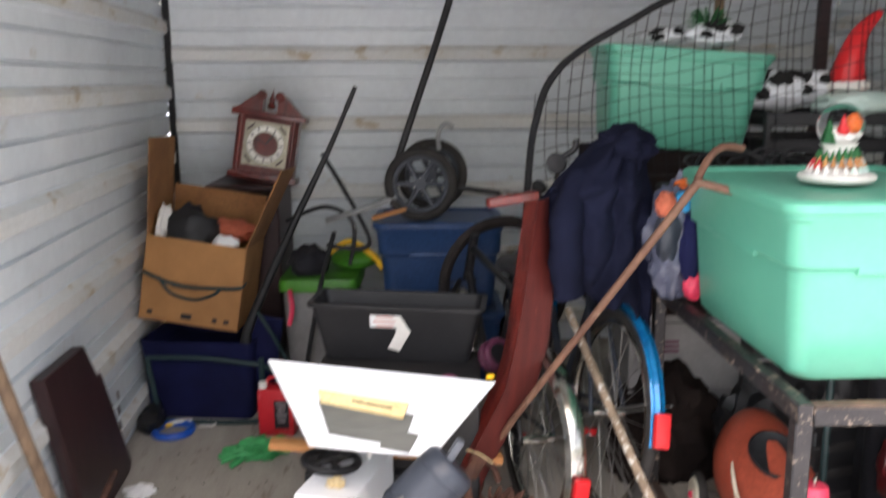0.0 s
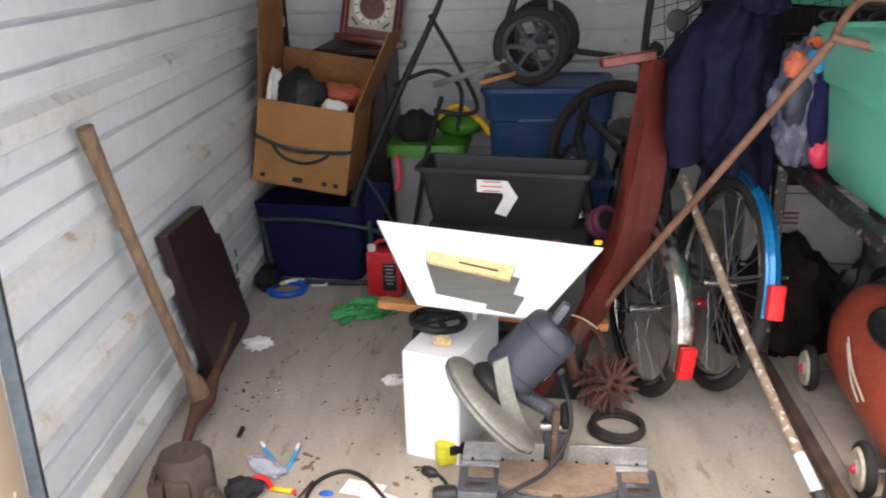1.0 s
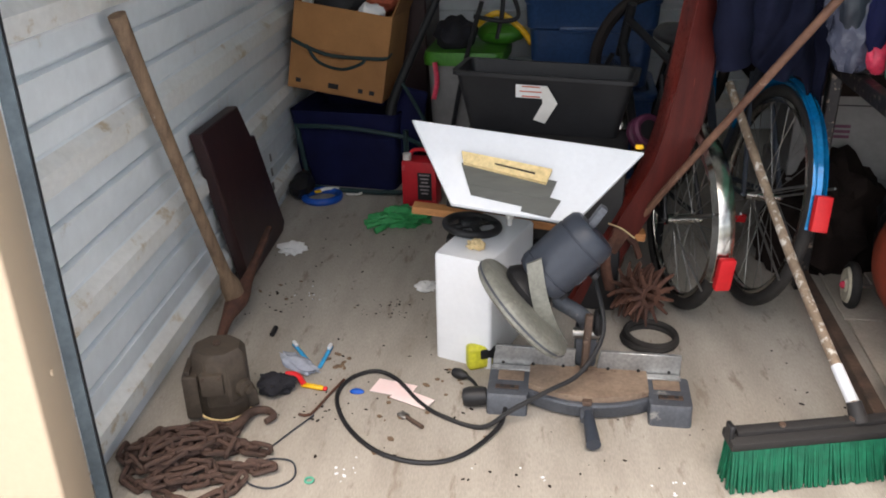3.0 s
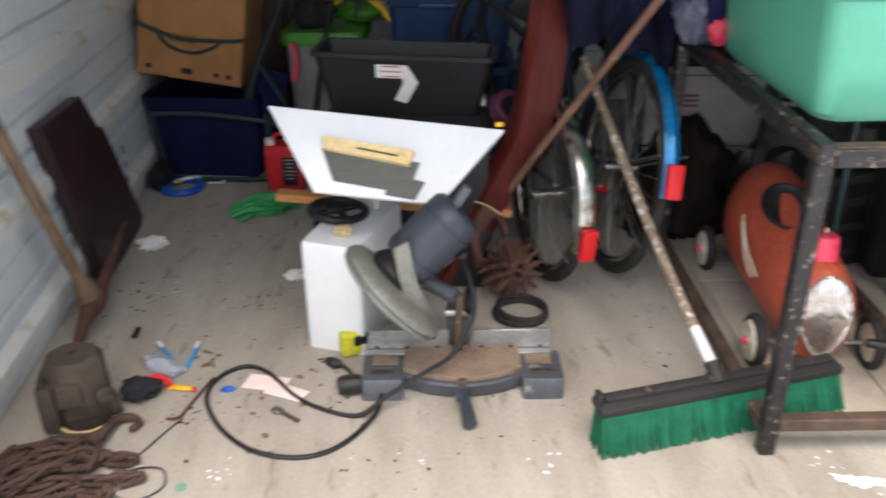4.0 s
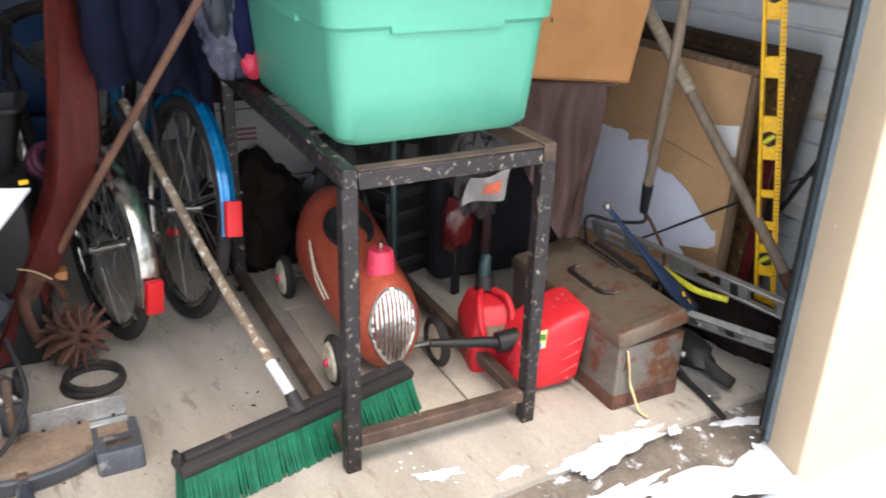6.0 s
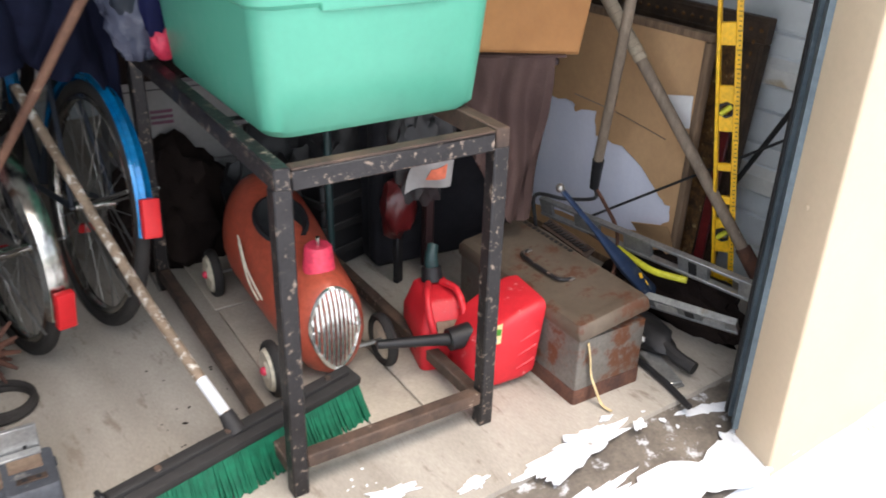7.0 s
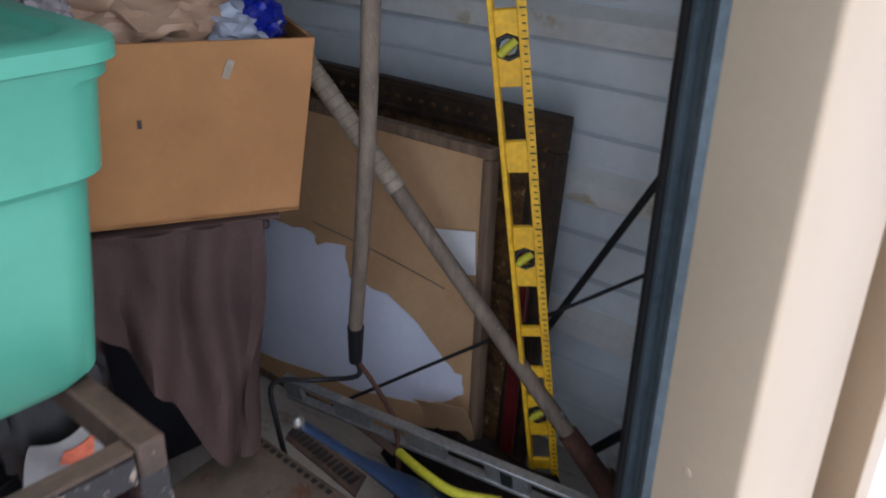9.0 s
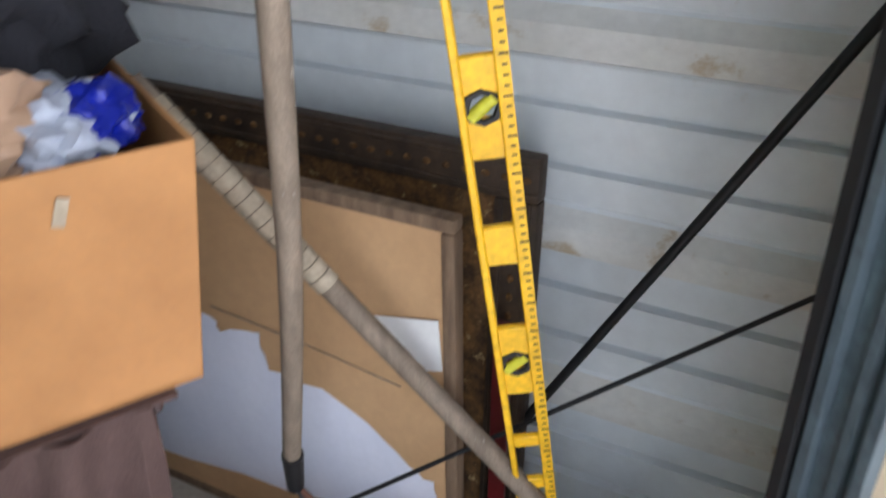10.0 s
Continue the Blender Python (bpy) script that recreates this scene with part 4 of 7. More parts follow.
def spirit_level_yellow():
    a, b = Vector((2.197, 1.702, 1.25)), Vector((2.389, 1.632, 0.02))
    d = (b - a).normalized()
    t = thing("spirit_level", "long yellow spirit level leaning upright against the picture frames", "spirit level", Matrix.Translation(b))
    L = (a - b).length
    # axes: u along the bar, v across its face, n out of its face
    n_ = Vector((-0.88, -0.44, 0.0)).normalized()
    u = -d
    v = n_.cross(u).normalized()
    n_ = u.cross(v).normalized()
    q = Matrix((v, u, n_)).transposed().to_4x4()

    def P(bm):
        bm.transform(q)
        return bm

    hw, th = 0.024, 0.011
    for s in (-1, 1):
        part("flange", P(box(B(), (0.010, L, 0.024), (s * hw, L / 2, 0), bev=0.002)), "yellow", t)
    # web between the windows
    cuts = [(0.03, 0.10), (0.13, 0.20), (0.245, 0.275), (0.31, 0.36), (0.385, 0.465), (0.488, 0.585), (0.634, 0.664), (0.717, 0.828), (0.889, 0.988), (1.042, 1.072), (1.12, 1.205)]
    y0 = 0.0
    for c0, c1 in cuts + [(L, L)]:
        part("web", P(box(B(), (2 * hw, c0 - y0, th), (0, (c0 + y0) / 2, 0), bev=0.002)), "yellow", t)
        y0 = c1
    for y in (0.26, 0.649, 1.057):
        bm = B()
        ring(bm, (0, y, 0.004), (0, 0, 1), 0.020, 0.005, 8, 6)
        vv = part("vial_ring", P(bm), "black", t, "black vial ring")
        bm = B()
        cyl(bm, (-0.015, y + 0.012, 0.004), (0.015, y - 0.012, 0.004), 0.008, seg=10)
        part("vial", P(bm), "lime", vv, "yellow bubble vial")
    rule = part("ruler_edge", P(box(B(), (0.012, L, 0.004), (-hw - 0.006, L / 2, 0.012))), "yellow", t)
    bm = B()
    for i in range(int(L / 0.0127)):
        box(bm, (0.006 if i % 4 else 0.011, 0.0022, 0.001), (-hw - 0.006, 0.006 + i * 0.0127, 0.0146))
    part("mark", P(bm), "black", rule, "black ruler marks")
    return t


spirit_level_yellow()


def box_level(p0, p1, up, name_label, h=0.05, th=0.022):
    """An aluminium level with hand holes and a green vial."""
    p0, p1 = Vector(p0), Vector(p1)
    u = (p1 - p0).normalized()
    w = (Vector(up) - u * u.dot(Vector(up))).normalized()
    n_ = u.cross(w)
    q = Matrix.Translation(p0) @ Matrix((u, n_, w)).transposed().to_4x4()
    t = thing("spirit_level", name_label, "spirit level", q)
    L = (p1 - p0).length
    for s in (-1, 1):
        part("flange", box(B(), (L, th, 0.010), (L / 2, 0, s * h / 2), bev=0.0015), "alu", t)
    x0 = 0.0
    n = max(2, int(L / 0.16))
    for i in range(n):
        c = (i + 0.5) * L / n
        hole = 0.5 * L / n
        part("web", box(B(), (c - hole / 2 - x0, th * 0.6, h), ((c - hole / 2 + x0) / 2, 0, 0)), "alu", t)
        x0 = c + hole / 2
    part("web", box(B(), (L - x0, th * 0.6, h), ((L + x0) / 2, 0, 0)), "alu", t)
    bm = B()
    box(bm, (0.03, th * 0.8, h * 0.8), (L / n * (n - 1), 0, 0), bev=0.003)
    vv = part("vial_block", bm, "black", t, "black vial housing")
    part("vial", cyl(B(), (L / n * (n - 1), -th * 0.45, -0.014), (L / n * (n - 1), -th * 0.45, 0.014), 0.006), "limelid", vv, "green bubble vial")
    return t


box_level((2.138, 2.20, 0.212), (2.213, 1.42, 0.226), (-0.25, 0, 1), "scuffed aluminium spirit level lying on tools", 0.056)
box_level((2.105, 1.70, 0.108), (2.195, 1.44, 0.114), (-0.9, 0, 1), "short aluminium spirit level on the floor", 0.06)


def stick(name, label, cat, pts, r, material, extra=None):
    t = thing(name, label, cat, Matrix.Translation(pts[-1]))
    partw("handle", tube(B(), pts, r, 12, n=4), material, t)
    return t


rk = stick("garden_cultivator", "garden cultivator with grey wooden handle and bent steel tines", "garden tool", [(1.955, 1.735, 1.45), (2.075, 1.87, 0.90), (2.185, 2.02, 0.40)], 0.0155, "greywood")
partw("ferrule", cyl(B(), (2.178, 2.01, 0.425), (2.20, 2.035, 0.32), 0.0185, 0.015), "black", rk, "black steel ferrule")
for k, pts in enumerate((((2.20, 2.035, 0.325), (2.19, 2.02, 0.29), (2.14, 2.10, 0.27), (2.05, 2.14, 0.29), (2.02, 2.10, 0.22), (2.02, 2.07, 0.10)), ((2.20, 2.035, 0.325), (2.20, 1.98, 0.28), (2.18, 1.90, 0.22), (2.13, 1.85, 0.12), (2.10, 1.84, 0.05)))):
    partw("tine", tube(B(), pts, 0.006, 8), "rust" if k else "black", rk)
sh = stick("shovel", "long shovel with taped wooden handle and rusty blade", "shovel", [(2.165, 2.177, 1.04), (2.20, 2.061, 0.893), (2.25, 1.896, 0.68), (2.36, 1.532, 0.21)], 0.0175, "greywood")
for i in range(16):
    f0 = 0.05 + 0.02 * i
    a, b = Vector((2.172, 2.153, 1.01)), Vector((2.236, 1.942, 0.74))
    c0, c1 = a.lerp(b, i / 16), a.lerp(b, (i + 0.92) / 16)
    if i < 16:
        partw("tape_wrap", cyl(B(), c0, c1, 0.0205, 0.0198, 12), "oldtape", sh, "old pale tape")
partw("socket", cyl(B(), (2.348, 1.572, 0.262), (2.385, 1.450, 0.105), 0.022, 0.026), "rust", sh, "rusty steel socket")
bm = B()
sheet(bm, lambda u, v: Vector((2.385, 1.455, 0.125)) + v * Vector((0.03, -0.07, -0.115)) + (u - 0.5) * (0.16 if v > 0.2 else 0.10) * Vector((0.5, 0.8, 0.3)) + Vector((0, 0, 0.03 * (2 * u - 1) ** 2)), 8, 8, 0.004)
partw("blade", bm, "rust", sh)
# thin dark rods crossing behind the level
for nm, a, b, r in (("metal_rod", (2.475, 1.77, 0.29), (2.43, 1.30, 1.18), 0.008), ("metal_rod", (2.19, 2.112, 0.163), (2.49, 1.266, 0.797), 0.0042), ("metal_rod", (2.48, 1.60, 0.10), (2.42, 1.40, 0.36), 0.011)):
    solo(nm, cyl(B(), Vector(a) - Vector(a), Vector(b) - Vector(a), r, seg=10), "seal", "thin black metal rod leaning by the wall", "rod", at=a, group="black rods")
# bow saw and yellow handle
t = thing("bow_saw", "blue bow saw with a perforated rusty blade, propped on tools", "saw", Matrix.Translation((2.10, 1.71, 0.15)))
SA, SB = Vector((1.822, 1.805, 0.484)), Vector((2.125, 1.700, 0.125))
sag = Vector((0.012, 0.0, -0.018))
partw("body", tube(B(), [SA, SA.lerp(SB, 0.35) + sag * 0.8, SA.lerp(SB, 0.65) + sag, SB], lambda u: 0.0105 + 0.022 * max(0.0, min(1.0, (u - 0.30) / 0.4)), 12, flat=0.62), "sawblue", t)
partw("end_cap", ball(B(), SA, 0.0125, seg=10), "steel", t)
q0, q1 = Vector((1.998, 2.03, 0.248)), Vector((1.965, 1.80, 0.248))
partw("blade", slab(B(), [q0 + Vector((-0.024, -0.008, 0)), q1 + Vector((-0.024, -0.008, 0)), q1 + Vector((0.024, 0.008, 0.008)), q0 + Vector((0.024, 0.008, 0.008))], 0.004, (0, 0, 1)), "rustiron", t, "rusty perforated blade")
for i in range(13):
    c = q0.lerp(q1, (i + 0.7) / 14) + Vector((0, 0, 0.0055))
    partw("slot", box(B(), (0.026, 0.009, 0.003), c, rot=(0, 0, -6)), "black", t)
for k, (u, r) in enumerate(((0.86, 18), (0.93, 40))):
    c = SA.lerp(SB, u) + Vector((-0.012, -0.017, 0.020))
    partw("label_patch", box(B(), (0.020, 0.003, 0.016), c, rot=(-38, 20, r), bev=0.001), "yellow", t, "torn yellow label")
t = thing("hand_saw", "hand saw with a curved yellow handle", "saw", Matrix.Translation((2.1, 1.7, 0.15)))
partw("handle", tube(B(), [(2.135, 1.85, 0.20), (2.113, 1.765, 0.205), (2.108, 1.68, 0.205), (2.145, 1.595, 0.205)], 0.010, 10), "lime", t, "yellow handle")
bm = B()
slab(bm, [(2.125, 1.86, 0.195), (2.145, 1.85, 0.195), (2.185, 2.05, 0.185), (2.165, 2.06, 0.185)], 0.003)
partw("blade", bm, "rustiron", t)
t = thing("clamp", "grey steel plate clamp lying on the floor", "clamp", pose(1.99, 1.52, 0.012, 0, 0, -20))
part("plate", box(B(), (0.05, 0.16, 0.01), (0, 0, 0), bev=0.003), "alu", t)
part("knob", lathe(B(), [(0, 0), (0.022, 0), (0.025, 0.01), (0.018, 0.02), (0, 0.02)], 14, pose(-0.01, 0.10, 0.03)), "steel", t)
bm = B()
for i in range(7):
    box(bm, (0.004, 0.014, 0.006), (-0.02 + i * 0.0065, -0.085, 0.0))
part("teeth", bm, "alu", t)
solo("rubber_hose", tube(B(), [(1.94, 1.72, 0.012), (1.965, 1.60, 0.012), (1.95, 1.48, 0.012), (1.92, 1.36, 0.008)], 0.009, 8), "black", "black rubber hose on the floor", "hose")
solo("brown_rag", lump(B(), (0, 0, 0.02), (0.085, 0.26, 0.135), 113, 0.35, 2.4, 4, floor=0.001), "darkbrown", "heap of dark brown rags under the levels", "cloth", at=(2.285, 1.72, 0))
t = thing("power_tool", "dark power tool lying among the levels", "power tool", pose(2.06, 1.66, 0.0, 0, 0, -10) @ Matrix.Scale(1.35, 4))
part("body", lump(B(), (0, 0, 0.03), (0.045, 0.10, 0.03), 4, 0.2, 1.5, 3, floor=0.0), "black", t)
part("grip", tube(B(), [(0.0, -0.08, 0.035), (0.0, -0.12, 0.03), (0.01, -0.16, 0.025)], 0.014, 8), "blackdust", t)


# ---- left side: leaning tools, motor, chain ----
t = thing("mattock", "pick mattock, worn wooden handle, rusty head, leaning on the wall", "mattock", Matrix.Translation((-0.80, 2.42, 0)))
partw("handle", tube(B(), [(-0.878, 2.052, 1.016), (-0.858, 2.145, 0.74), (-0.826, 2.28, 0.35), (-0.803, 2.372, 0.09)], lambda u: 0.023 - 0.005 * math.sin(u * 3.0) + (0.012 if u > 0.85 else 0), 12, flat=0.8), "wood", t)
bm = B()
tube(bm, [(-0.822, 2.225, 0.012), (-0.815, 2.29, 0.055), (-0.803, 2.372, 0.085), (-0.798, 2.48, 0.105), (-0.798, 2.63, 0.135), (-0.80, 2.775, 0.158)], lambda u: 0.018 + 0.024 * math.exp(-((u - 0.42) / 0.15) ** 2) - 0.010 * max(0, u - 0.55), 10, flat=0.8)
partw("head", bm, "rust", t, "rusty steel pick head")

bm = B()
slab(bm, [(-0.888, 2.655, 0.0), (-0.922, 2.475, 0.592), (-0.922, 2.835, 0.582), (-0.912, 2.910, 0.442), (-0.912, 2.955, 0.442), (-0.888, 3.135, 0.03), (-0.888, 3.10, 0.0)], -0.042, (1, 0, 0.09))
bmesh.ops.bevel(bm, geom=bm.edges[:], offset=0.004, segments=1, affect="EDGES")
tb = thing("tabletop_leaf", "dark brown wooden leaf leaning on the wall", "wooden leaf", Matrix.Translation((-0.88, 2.9, 0)))
partw("slab", bm, "darkwood", tb)
for i in range(3):
    partw("catch", box(B(), (0.004, 0.012, 0.03), (-0.862 - 0.006 * i, 3.09 + 0.02 * i, 0.20 + 0.05 * i), rot=(0, -5, 0)), "steel", tb, "small steel catch")

t = thing("gear_motor", "grimy grey iron gear motor standing on the floor", "motor", pose(-0.702, 1.918, 0, 0, 0, 10))
bm = B()
loft(bm, [[Vector((r * math.cos(a) * 1.02, r * math.sin(a) * 0.92, z)) for a in [2 * math.pi * (j + 0.5) / 8 for j in range(8)]] for r, z in ((0.066, 0.0), (0.070, 0.012), (0.070, 0.050), (0.074, 0.056), (0.071, 0.185), (0.060, 0.202), (0.020, 0.206))])
bmesh.ops.bevel(bm, geom=[e for e in bm.edges if e.calc_length() > 0.05], offset=0.004, segments=2, affect="EDGES")
part("housing", bm, "motor", t)
part("side_cover", box(B(), (0.042, 0.085, 0.130), (-0.072, -0.012, 0.078), bev=0.010, seg=2), "motor", t)
part("side_rib", box(B(), (0.016, 0.070, 0.018), (-0.078, -0.012, 0.150), rot=(0, 12, 0), bev=0.005, seg=2), "motor", t)
part("base_ring", ring(B(), (0, 0, 0.020), (0.06, -0.05, 1), 0.0715, 0.003, 28, 6), "tape", t, "yellowed wire ring")
part("top_bolt", cyl(B(), (0.0, 0.0, 0.205), (0.0, 0.0, 0.213), 0.010, seg=6), "rustiron", t)
part("shaft_boss", lathe(B(), [(0.024, 0), (0.022, 0.014), (0.012, 0.016), (0.012, 0.026), (0.0, 0.026)], 16, pose(0.058, -0.040, 0.095) @ axes_to((0.75, -0.65, 0.0))), "motor", t)
part("side_lug", box(B(), (0.030, 0.050, 0.055), (0.070, 0.000, 0.045), rot=(0, -8, 20), bev=0.010, seg=2), "motor", t)
part("junction_box", box(B(), (0.058, 0.026, 0.062), (-0.012, -0.064, 0.125), bev=0.006, seg=2), "motor", t)
for sx in (-1, 1):
    part("screw", cyl(B(), (-0.012 + sx * 0.020, -0.076, 0.148), (-0.012 + sx * 0.020, -0.080, 0.148), 0.004, seg=8), "rustiron", t)

# chain: a heap of separate links and a grab hook
t = thing("chain", "heap of heavy rusty chain with a grab hook", "chain", Matrix.Translation((-0.71, 1.685, 0)))
bm0 = B()
tube(bm0, [(0.021 + 0.013 * math.cos(a) if math.cos(a) > 0 else -0.021 + 0.013 * math.cos(a), 0.013 * math.sin(a), 0) for a in [2 * math.pi * (j + 0.5) / 10 for j in range(10)]], 0.0074, 7, closed=True, n=2)
bm0.transform(Matrix.Scale(0.84, 4))
first = part("link", bm0, "chainrust", t)
# one chain laid to and fro over itself in three layers
rng = random.Random(4)
turns = []
for layer, (n, rx, ry, z0) in enumerate(((7, 0.150, 0.125, 0.008), (5, 0.105, 0.090, 0.030), (3, 0.062, 0.055, 0.050))):
    for row in range(n):
        v = -1 + 2 * row / (n - 1)
        half = rx * math.sqrt(max(0.12, 1 - 0.8 * v * v))
        for side in ((-1, 1) if row % 2 == 0 else (1, -1)):
            turns.append(Vector((side * half * rng.uniform(0.75, 1.1) - 0.02 * layer, v * ry + side * rng.uniform(-0.02, 0.03), z0 + rng.uniform(0, 0.010))))
line = curve_pts(turns, 24)
walked, spots = 0.0, []
for a, b in zip(line, line[1:]):
    walked += (b - a).length
    if walked > 0.0375:
        walked -= 0.0375
        spots.append((a.copy(), (b - a).normalized()))
for i, (c, d) in enumerate(spots[:110]):
    o = first if i == 0 else new("link", first.data)
    o.parent = t
    tilt = 90 * (i % 2) + rng.uniform(-28, 28)
    wob = 0.006 * noise.noise(c * 30)
    o.matrix_basis = pose(c.x + wob, c.y - wob, max(c.z, 0.008 + 0.010 * (i % 2)), 0, 0, math.degrees(math.atan2(d.y, d.x)) + rng.uniform(-14, 14)) @ pose(0, 0, 0, tilt, rng.uniform(-14, 14), 0)
part("hook", tube(B(), [(0.06, 0.10, 0.03), (0.08, 0.15, 0.03), (0.09, 0.20, 0.02), (0.125, 0.215, 0.016), (0.15, 0.19, 0.016), (0.135, 0.165, 0.016)], lambda u: 0.014 - 0.006 * u, 10), "chainrust", t, "rusty grab hook")

# ---- litter on the floor near the front ----
solo("blue_wire", tube(B(), [(-0.46, 1.900, 0.004), (-0.50, 1.830, 0.006), (-0.545, 1.750, 0.004), (-0.57, 1.690, 0.004), (-0.56, 1.630, 0.004), (-0.50, 1.610, 0.006), (-0.455, 1.650, 0.004), (-0.47, 1.705, 0.008), (-0.53, 1.715, 0.005), (-0.565, 1.680, 0.006)], 0.0022, 6), "bluegrey", "loop of thin blue wire on the floor", "wire")
t = thing("toothbrush", "light blue plastic toothbrush on the floor", "toothbrush", pose(-0.565, 2.205, 0.006, 0, 0, 125), "toothbrushes")
part("handle", box(B(), (0.12, 0.012, 0.008), (0, 0, 0), bev=0.003), "cyan", t)
part("bristles", box(B(), (0.028, 0.010, 0.010), (0.045, 0, 0.008), bev=0.002), "white", t)
copy_thing(t, pose(-0.487, 2.185, 0.006, 0, 0, 84))
bm = lump(B(), (0, 0, 0.012), (0.075, 0.03, 0.014), 21, 0.5, 2.5, 3, floor=0.001)
solo("plastic_sleeve", bm, "palewrap", "crumpled clear plastic sleeve on the floor", "wrapper", m=pose(-0.555, 2.135, 0, 0, 0, -40))
bm = lump(B(), (0, 0, 0.022), (0.05, 0.045, 0.024), 22, 0.42, 1.9, 4, floor=0.001)
o = solo("work_glove", bm, "darkcloth", "crumpled black and red work glove on the floor", "glove", at=(-0.590, 2.015, 0))
part("red_trim", tube(B(), [(0.02, 0.03, 0.035), (0.05, 0.035, 0.03), (0.075, 0.015, 0.012)], 0.008, 8), "red", o, "red trim")
t = thing("box_cutter", "small yellow and red knife on the floor", "knife", pose(-0.492, 2.028, 0.008, 0, 0, -14))
part("handle", box(B(), (0.07, 0.016, 0.012), (0, 0, 0), bev=0.004), "yellow", t)
part("tip", box(B(), (0.012, 0.014, 0.010), (0.04, 0, 0), bev=0.003), "red", t, "red end")
solo("bent_wire", tube(B(), [(-0.41, 2.070, 0.006), (-0.44, 1.985, 0.006), (-0.465, 1.910, 0.006), (-0.48, 1.895, 0.007), (-0.50, 1.900, 0.006)], 0.004, 6), "rust", "rusty bent steel rod on the floor", "rod")
bm = slab(B(), [(0, 0, 0.003), (0.11, -0.03, 0.0035), (0.13, 0.03, 0.003), (0.02, 0.06, 0.004)], 0.002, (0, 0, 1))
solo("receipt", bm, "pinkpaper", "pale pink paper slip on the floor", "paper", at=(-0.330, 2.022, 0.001), group="paper slips")
bm = slab(B(), [(0, 0, 0.006), (0.10, -0.05, 0.006), (0.125, -0.01, 0.007), (0.03, 0.045, 0.006)], 0.002, (0, 0, 1))
solo("receipt", bm, "pinkpaper", "pale pink paper slip on the floor", "paper", at=(-0.270, 1.99, 0.001), group="paper slips")
bm = lump(B(), (0, 0, 0.012), (0.05, 0.045, 0.018), 31, 0.6, 3, 3, floor=0.001)
solo("crumpled_paper", bm, "paper", "crumpled white paper on the floor", "paper", at=(-0.765, 2.93, 0), group="crumpled papers")
bm = lump(B(), (0, 0, 0.010), (0.032, 0.03, 0.014), 32, 0.6, 3, 3, floor=0.001)
solo("crumpled_paper", bm, "paper", "crumpled white paper on the floor", "paper", at=(-0.232, 2.638, 0), group="crumpled papers")
solo("bottle_cap", lathe(B(), [(0.013, 0), (0.014, 0.004), (0.009, 0.010), (0, 0.011)], 12, Matrix.Diagonal((1.5, 0.7, 1, 1))), "blue", "small blue plastic cap on the floor", "cap", at=(-0.364, 2.015, 0.001))
t = thing("hinge_bolt", "dark steel bolt and bracket on the floor", "bolt", pose(-0.200, 1.89, 0.007, 0, 0, -42))
part("bolt", cyl(B(), (-0.02, 0, 0), (0.045, 0, 0), 0.006, seg=8), "rustiron", t)
part("bracket", box(B(), (0.03, 0.022, 0.008), (-0.03, 0.0, 0), bev=0.002), "steel", t)
solo("battery", cyl(B(), (0, -0.022, 0), (0, 0.022, 0), 0.008), "black", "small dark metal pin on the floor", "pin", at=(-0.678, 2.322, 0.008))
solo("scrap_ring", ring(B(), (0, 0, 0.004), (0, 0, 1), 0.010, 0.003, 14, 6), "teal", "scrap of teal plastic on the floor", "scrap", at=(-0.415, 1.645, 0))
# crumbs, dead leaves and snow flecks scattered on the concrete
rng = random.Random(9)
for nm, material, lab, cat, n, spots in (
    ("floor_crumbs", "darkbrown", "scattered dark crumbs and dead leaves on the floor", "dirt", 210, ((-0.45, 1.93, 0.10), (-0.3, 2.1, 0.35), (0.1, 1.7, 0.5), (-0.7, 2.55, 0.12), (-0.35, 2.5, 0.1), (0.9, 2.0, 0.4), (-0.5, 3.0, 0.5))),
    ("leaf_litter", "wood", "brown dead leaf scraps on the floor", "leaves", 44, ((-0.46, 2.17, 0.05), (-0.12, 2.1, 0.1), (-0.2, 1.95, 0.2), (-0.6, 2.6, 0.2))),
    ("snow_flecks", "snow", "small white flecks of snow and paint on the floor", "snow", 38, ((-0.62, 2.59, 0.06), (-0.33, 1.675, 0.04), (0.43, 1.68, 0.05), (0.2, 1.62, 0.4), (1.1, 1.57, 0.08))),
):
    bm = B()
    for i in range(n):
        cx, cy, sp = spots[i % len(spots)]
        x, y = rng.gauss(cx, sp * 0.5), max(1.44, rng.gauss(cy, sp * 0.5))
        s = rng.uniform(0.0012, 0.0045) * (2.0 if material == "wood" else 1.0)
        q = pose(x, y, 0.0015, 0, 0, rng.uniform(0, 360)) @ Matrix.Diagonal((s * rng.uniform(0.8, 2.2), s, min(0.35 * s, 0.004), 1))
        bmesh.ops.create_icosphere(bm, subdivisions=1, radius=1.0, matrix=q)
    solo(nm, bm, material, lab, cat, kind="stuff")
# snow blown in over the sill: thin ragged patches
SNOW = [(1.545, 1.398, 0.165, 0.036, 4, 0.0005), (1.62, 1.425, 0.085, 0.026, -8, 0.0005), (1.98, 1.36, 0.10, 0.022, -25, -0.0245), (1.79, 1.185, 0.24, 0.072, -3, -0.0245), (1.93, 1.20, 0.09, 0.06, 10, -0.0245), (1.40, 1.27, 0.22, 0.03, 4, -0.0245), (1.12, 1.53, 0.055, 0.018, -15, 0.0005), (1.29, 1.45, 0.035, 0.016, 0, 0.0005), (0.90, 1.25, 0.22, 0.03, 0, -0.0245), (0.45, 1.24, 0.25, 0.03, 3, -0.0245), (-0.15, 1.24, 0.3, 0.03, 0, -0.0245)]
rng = random.Random(5)
bm = B()


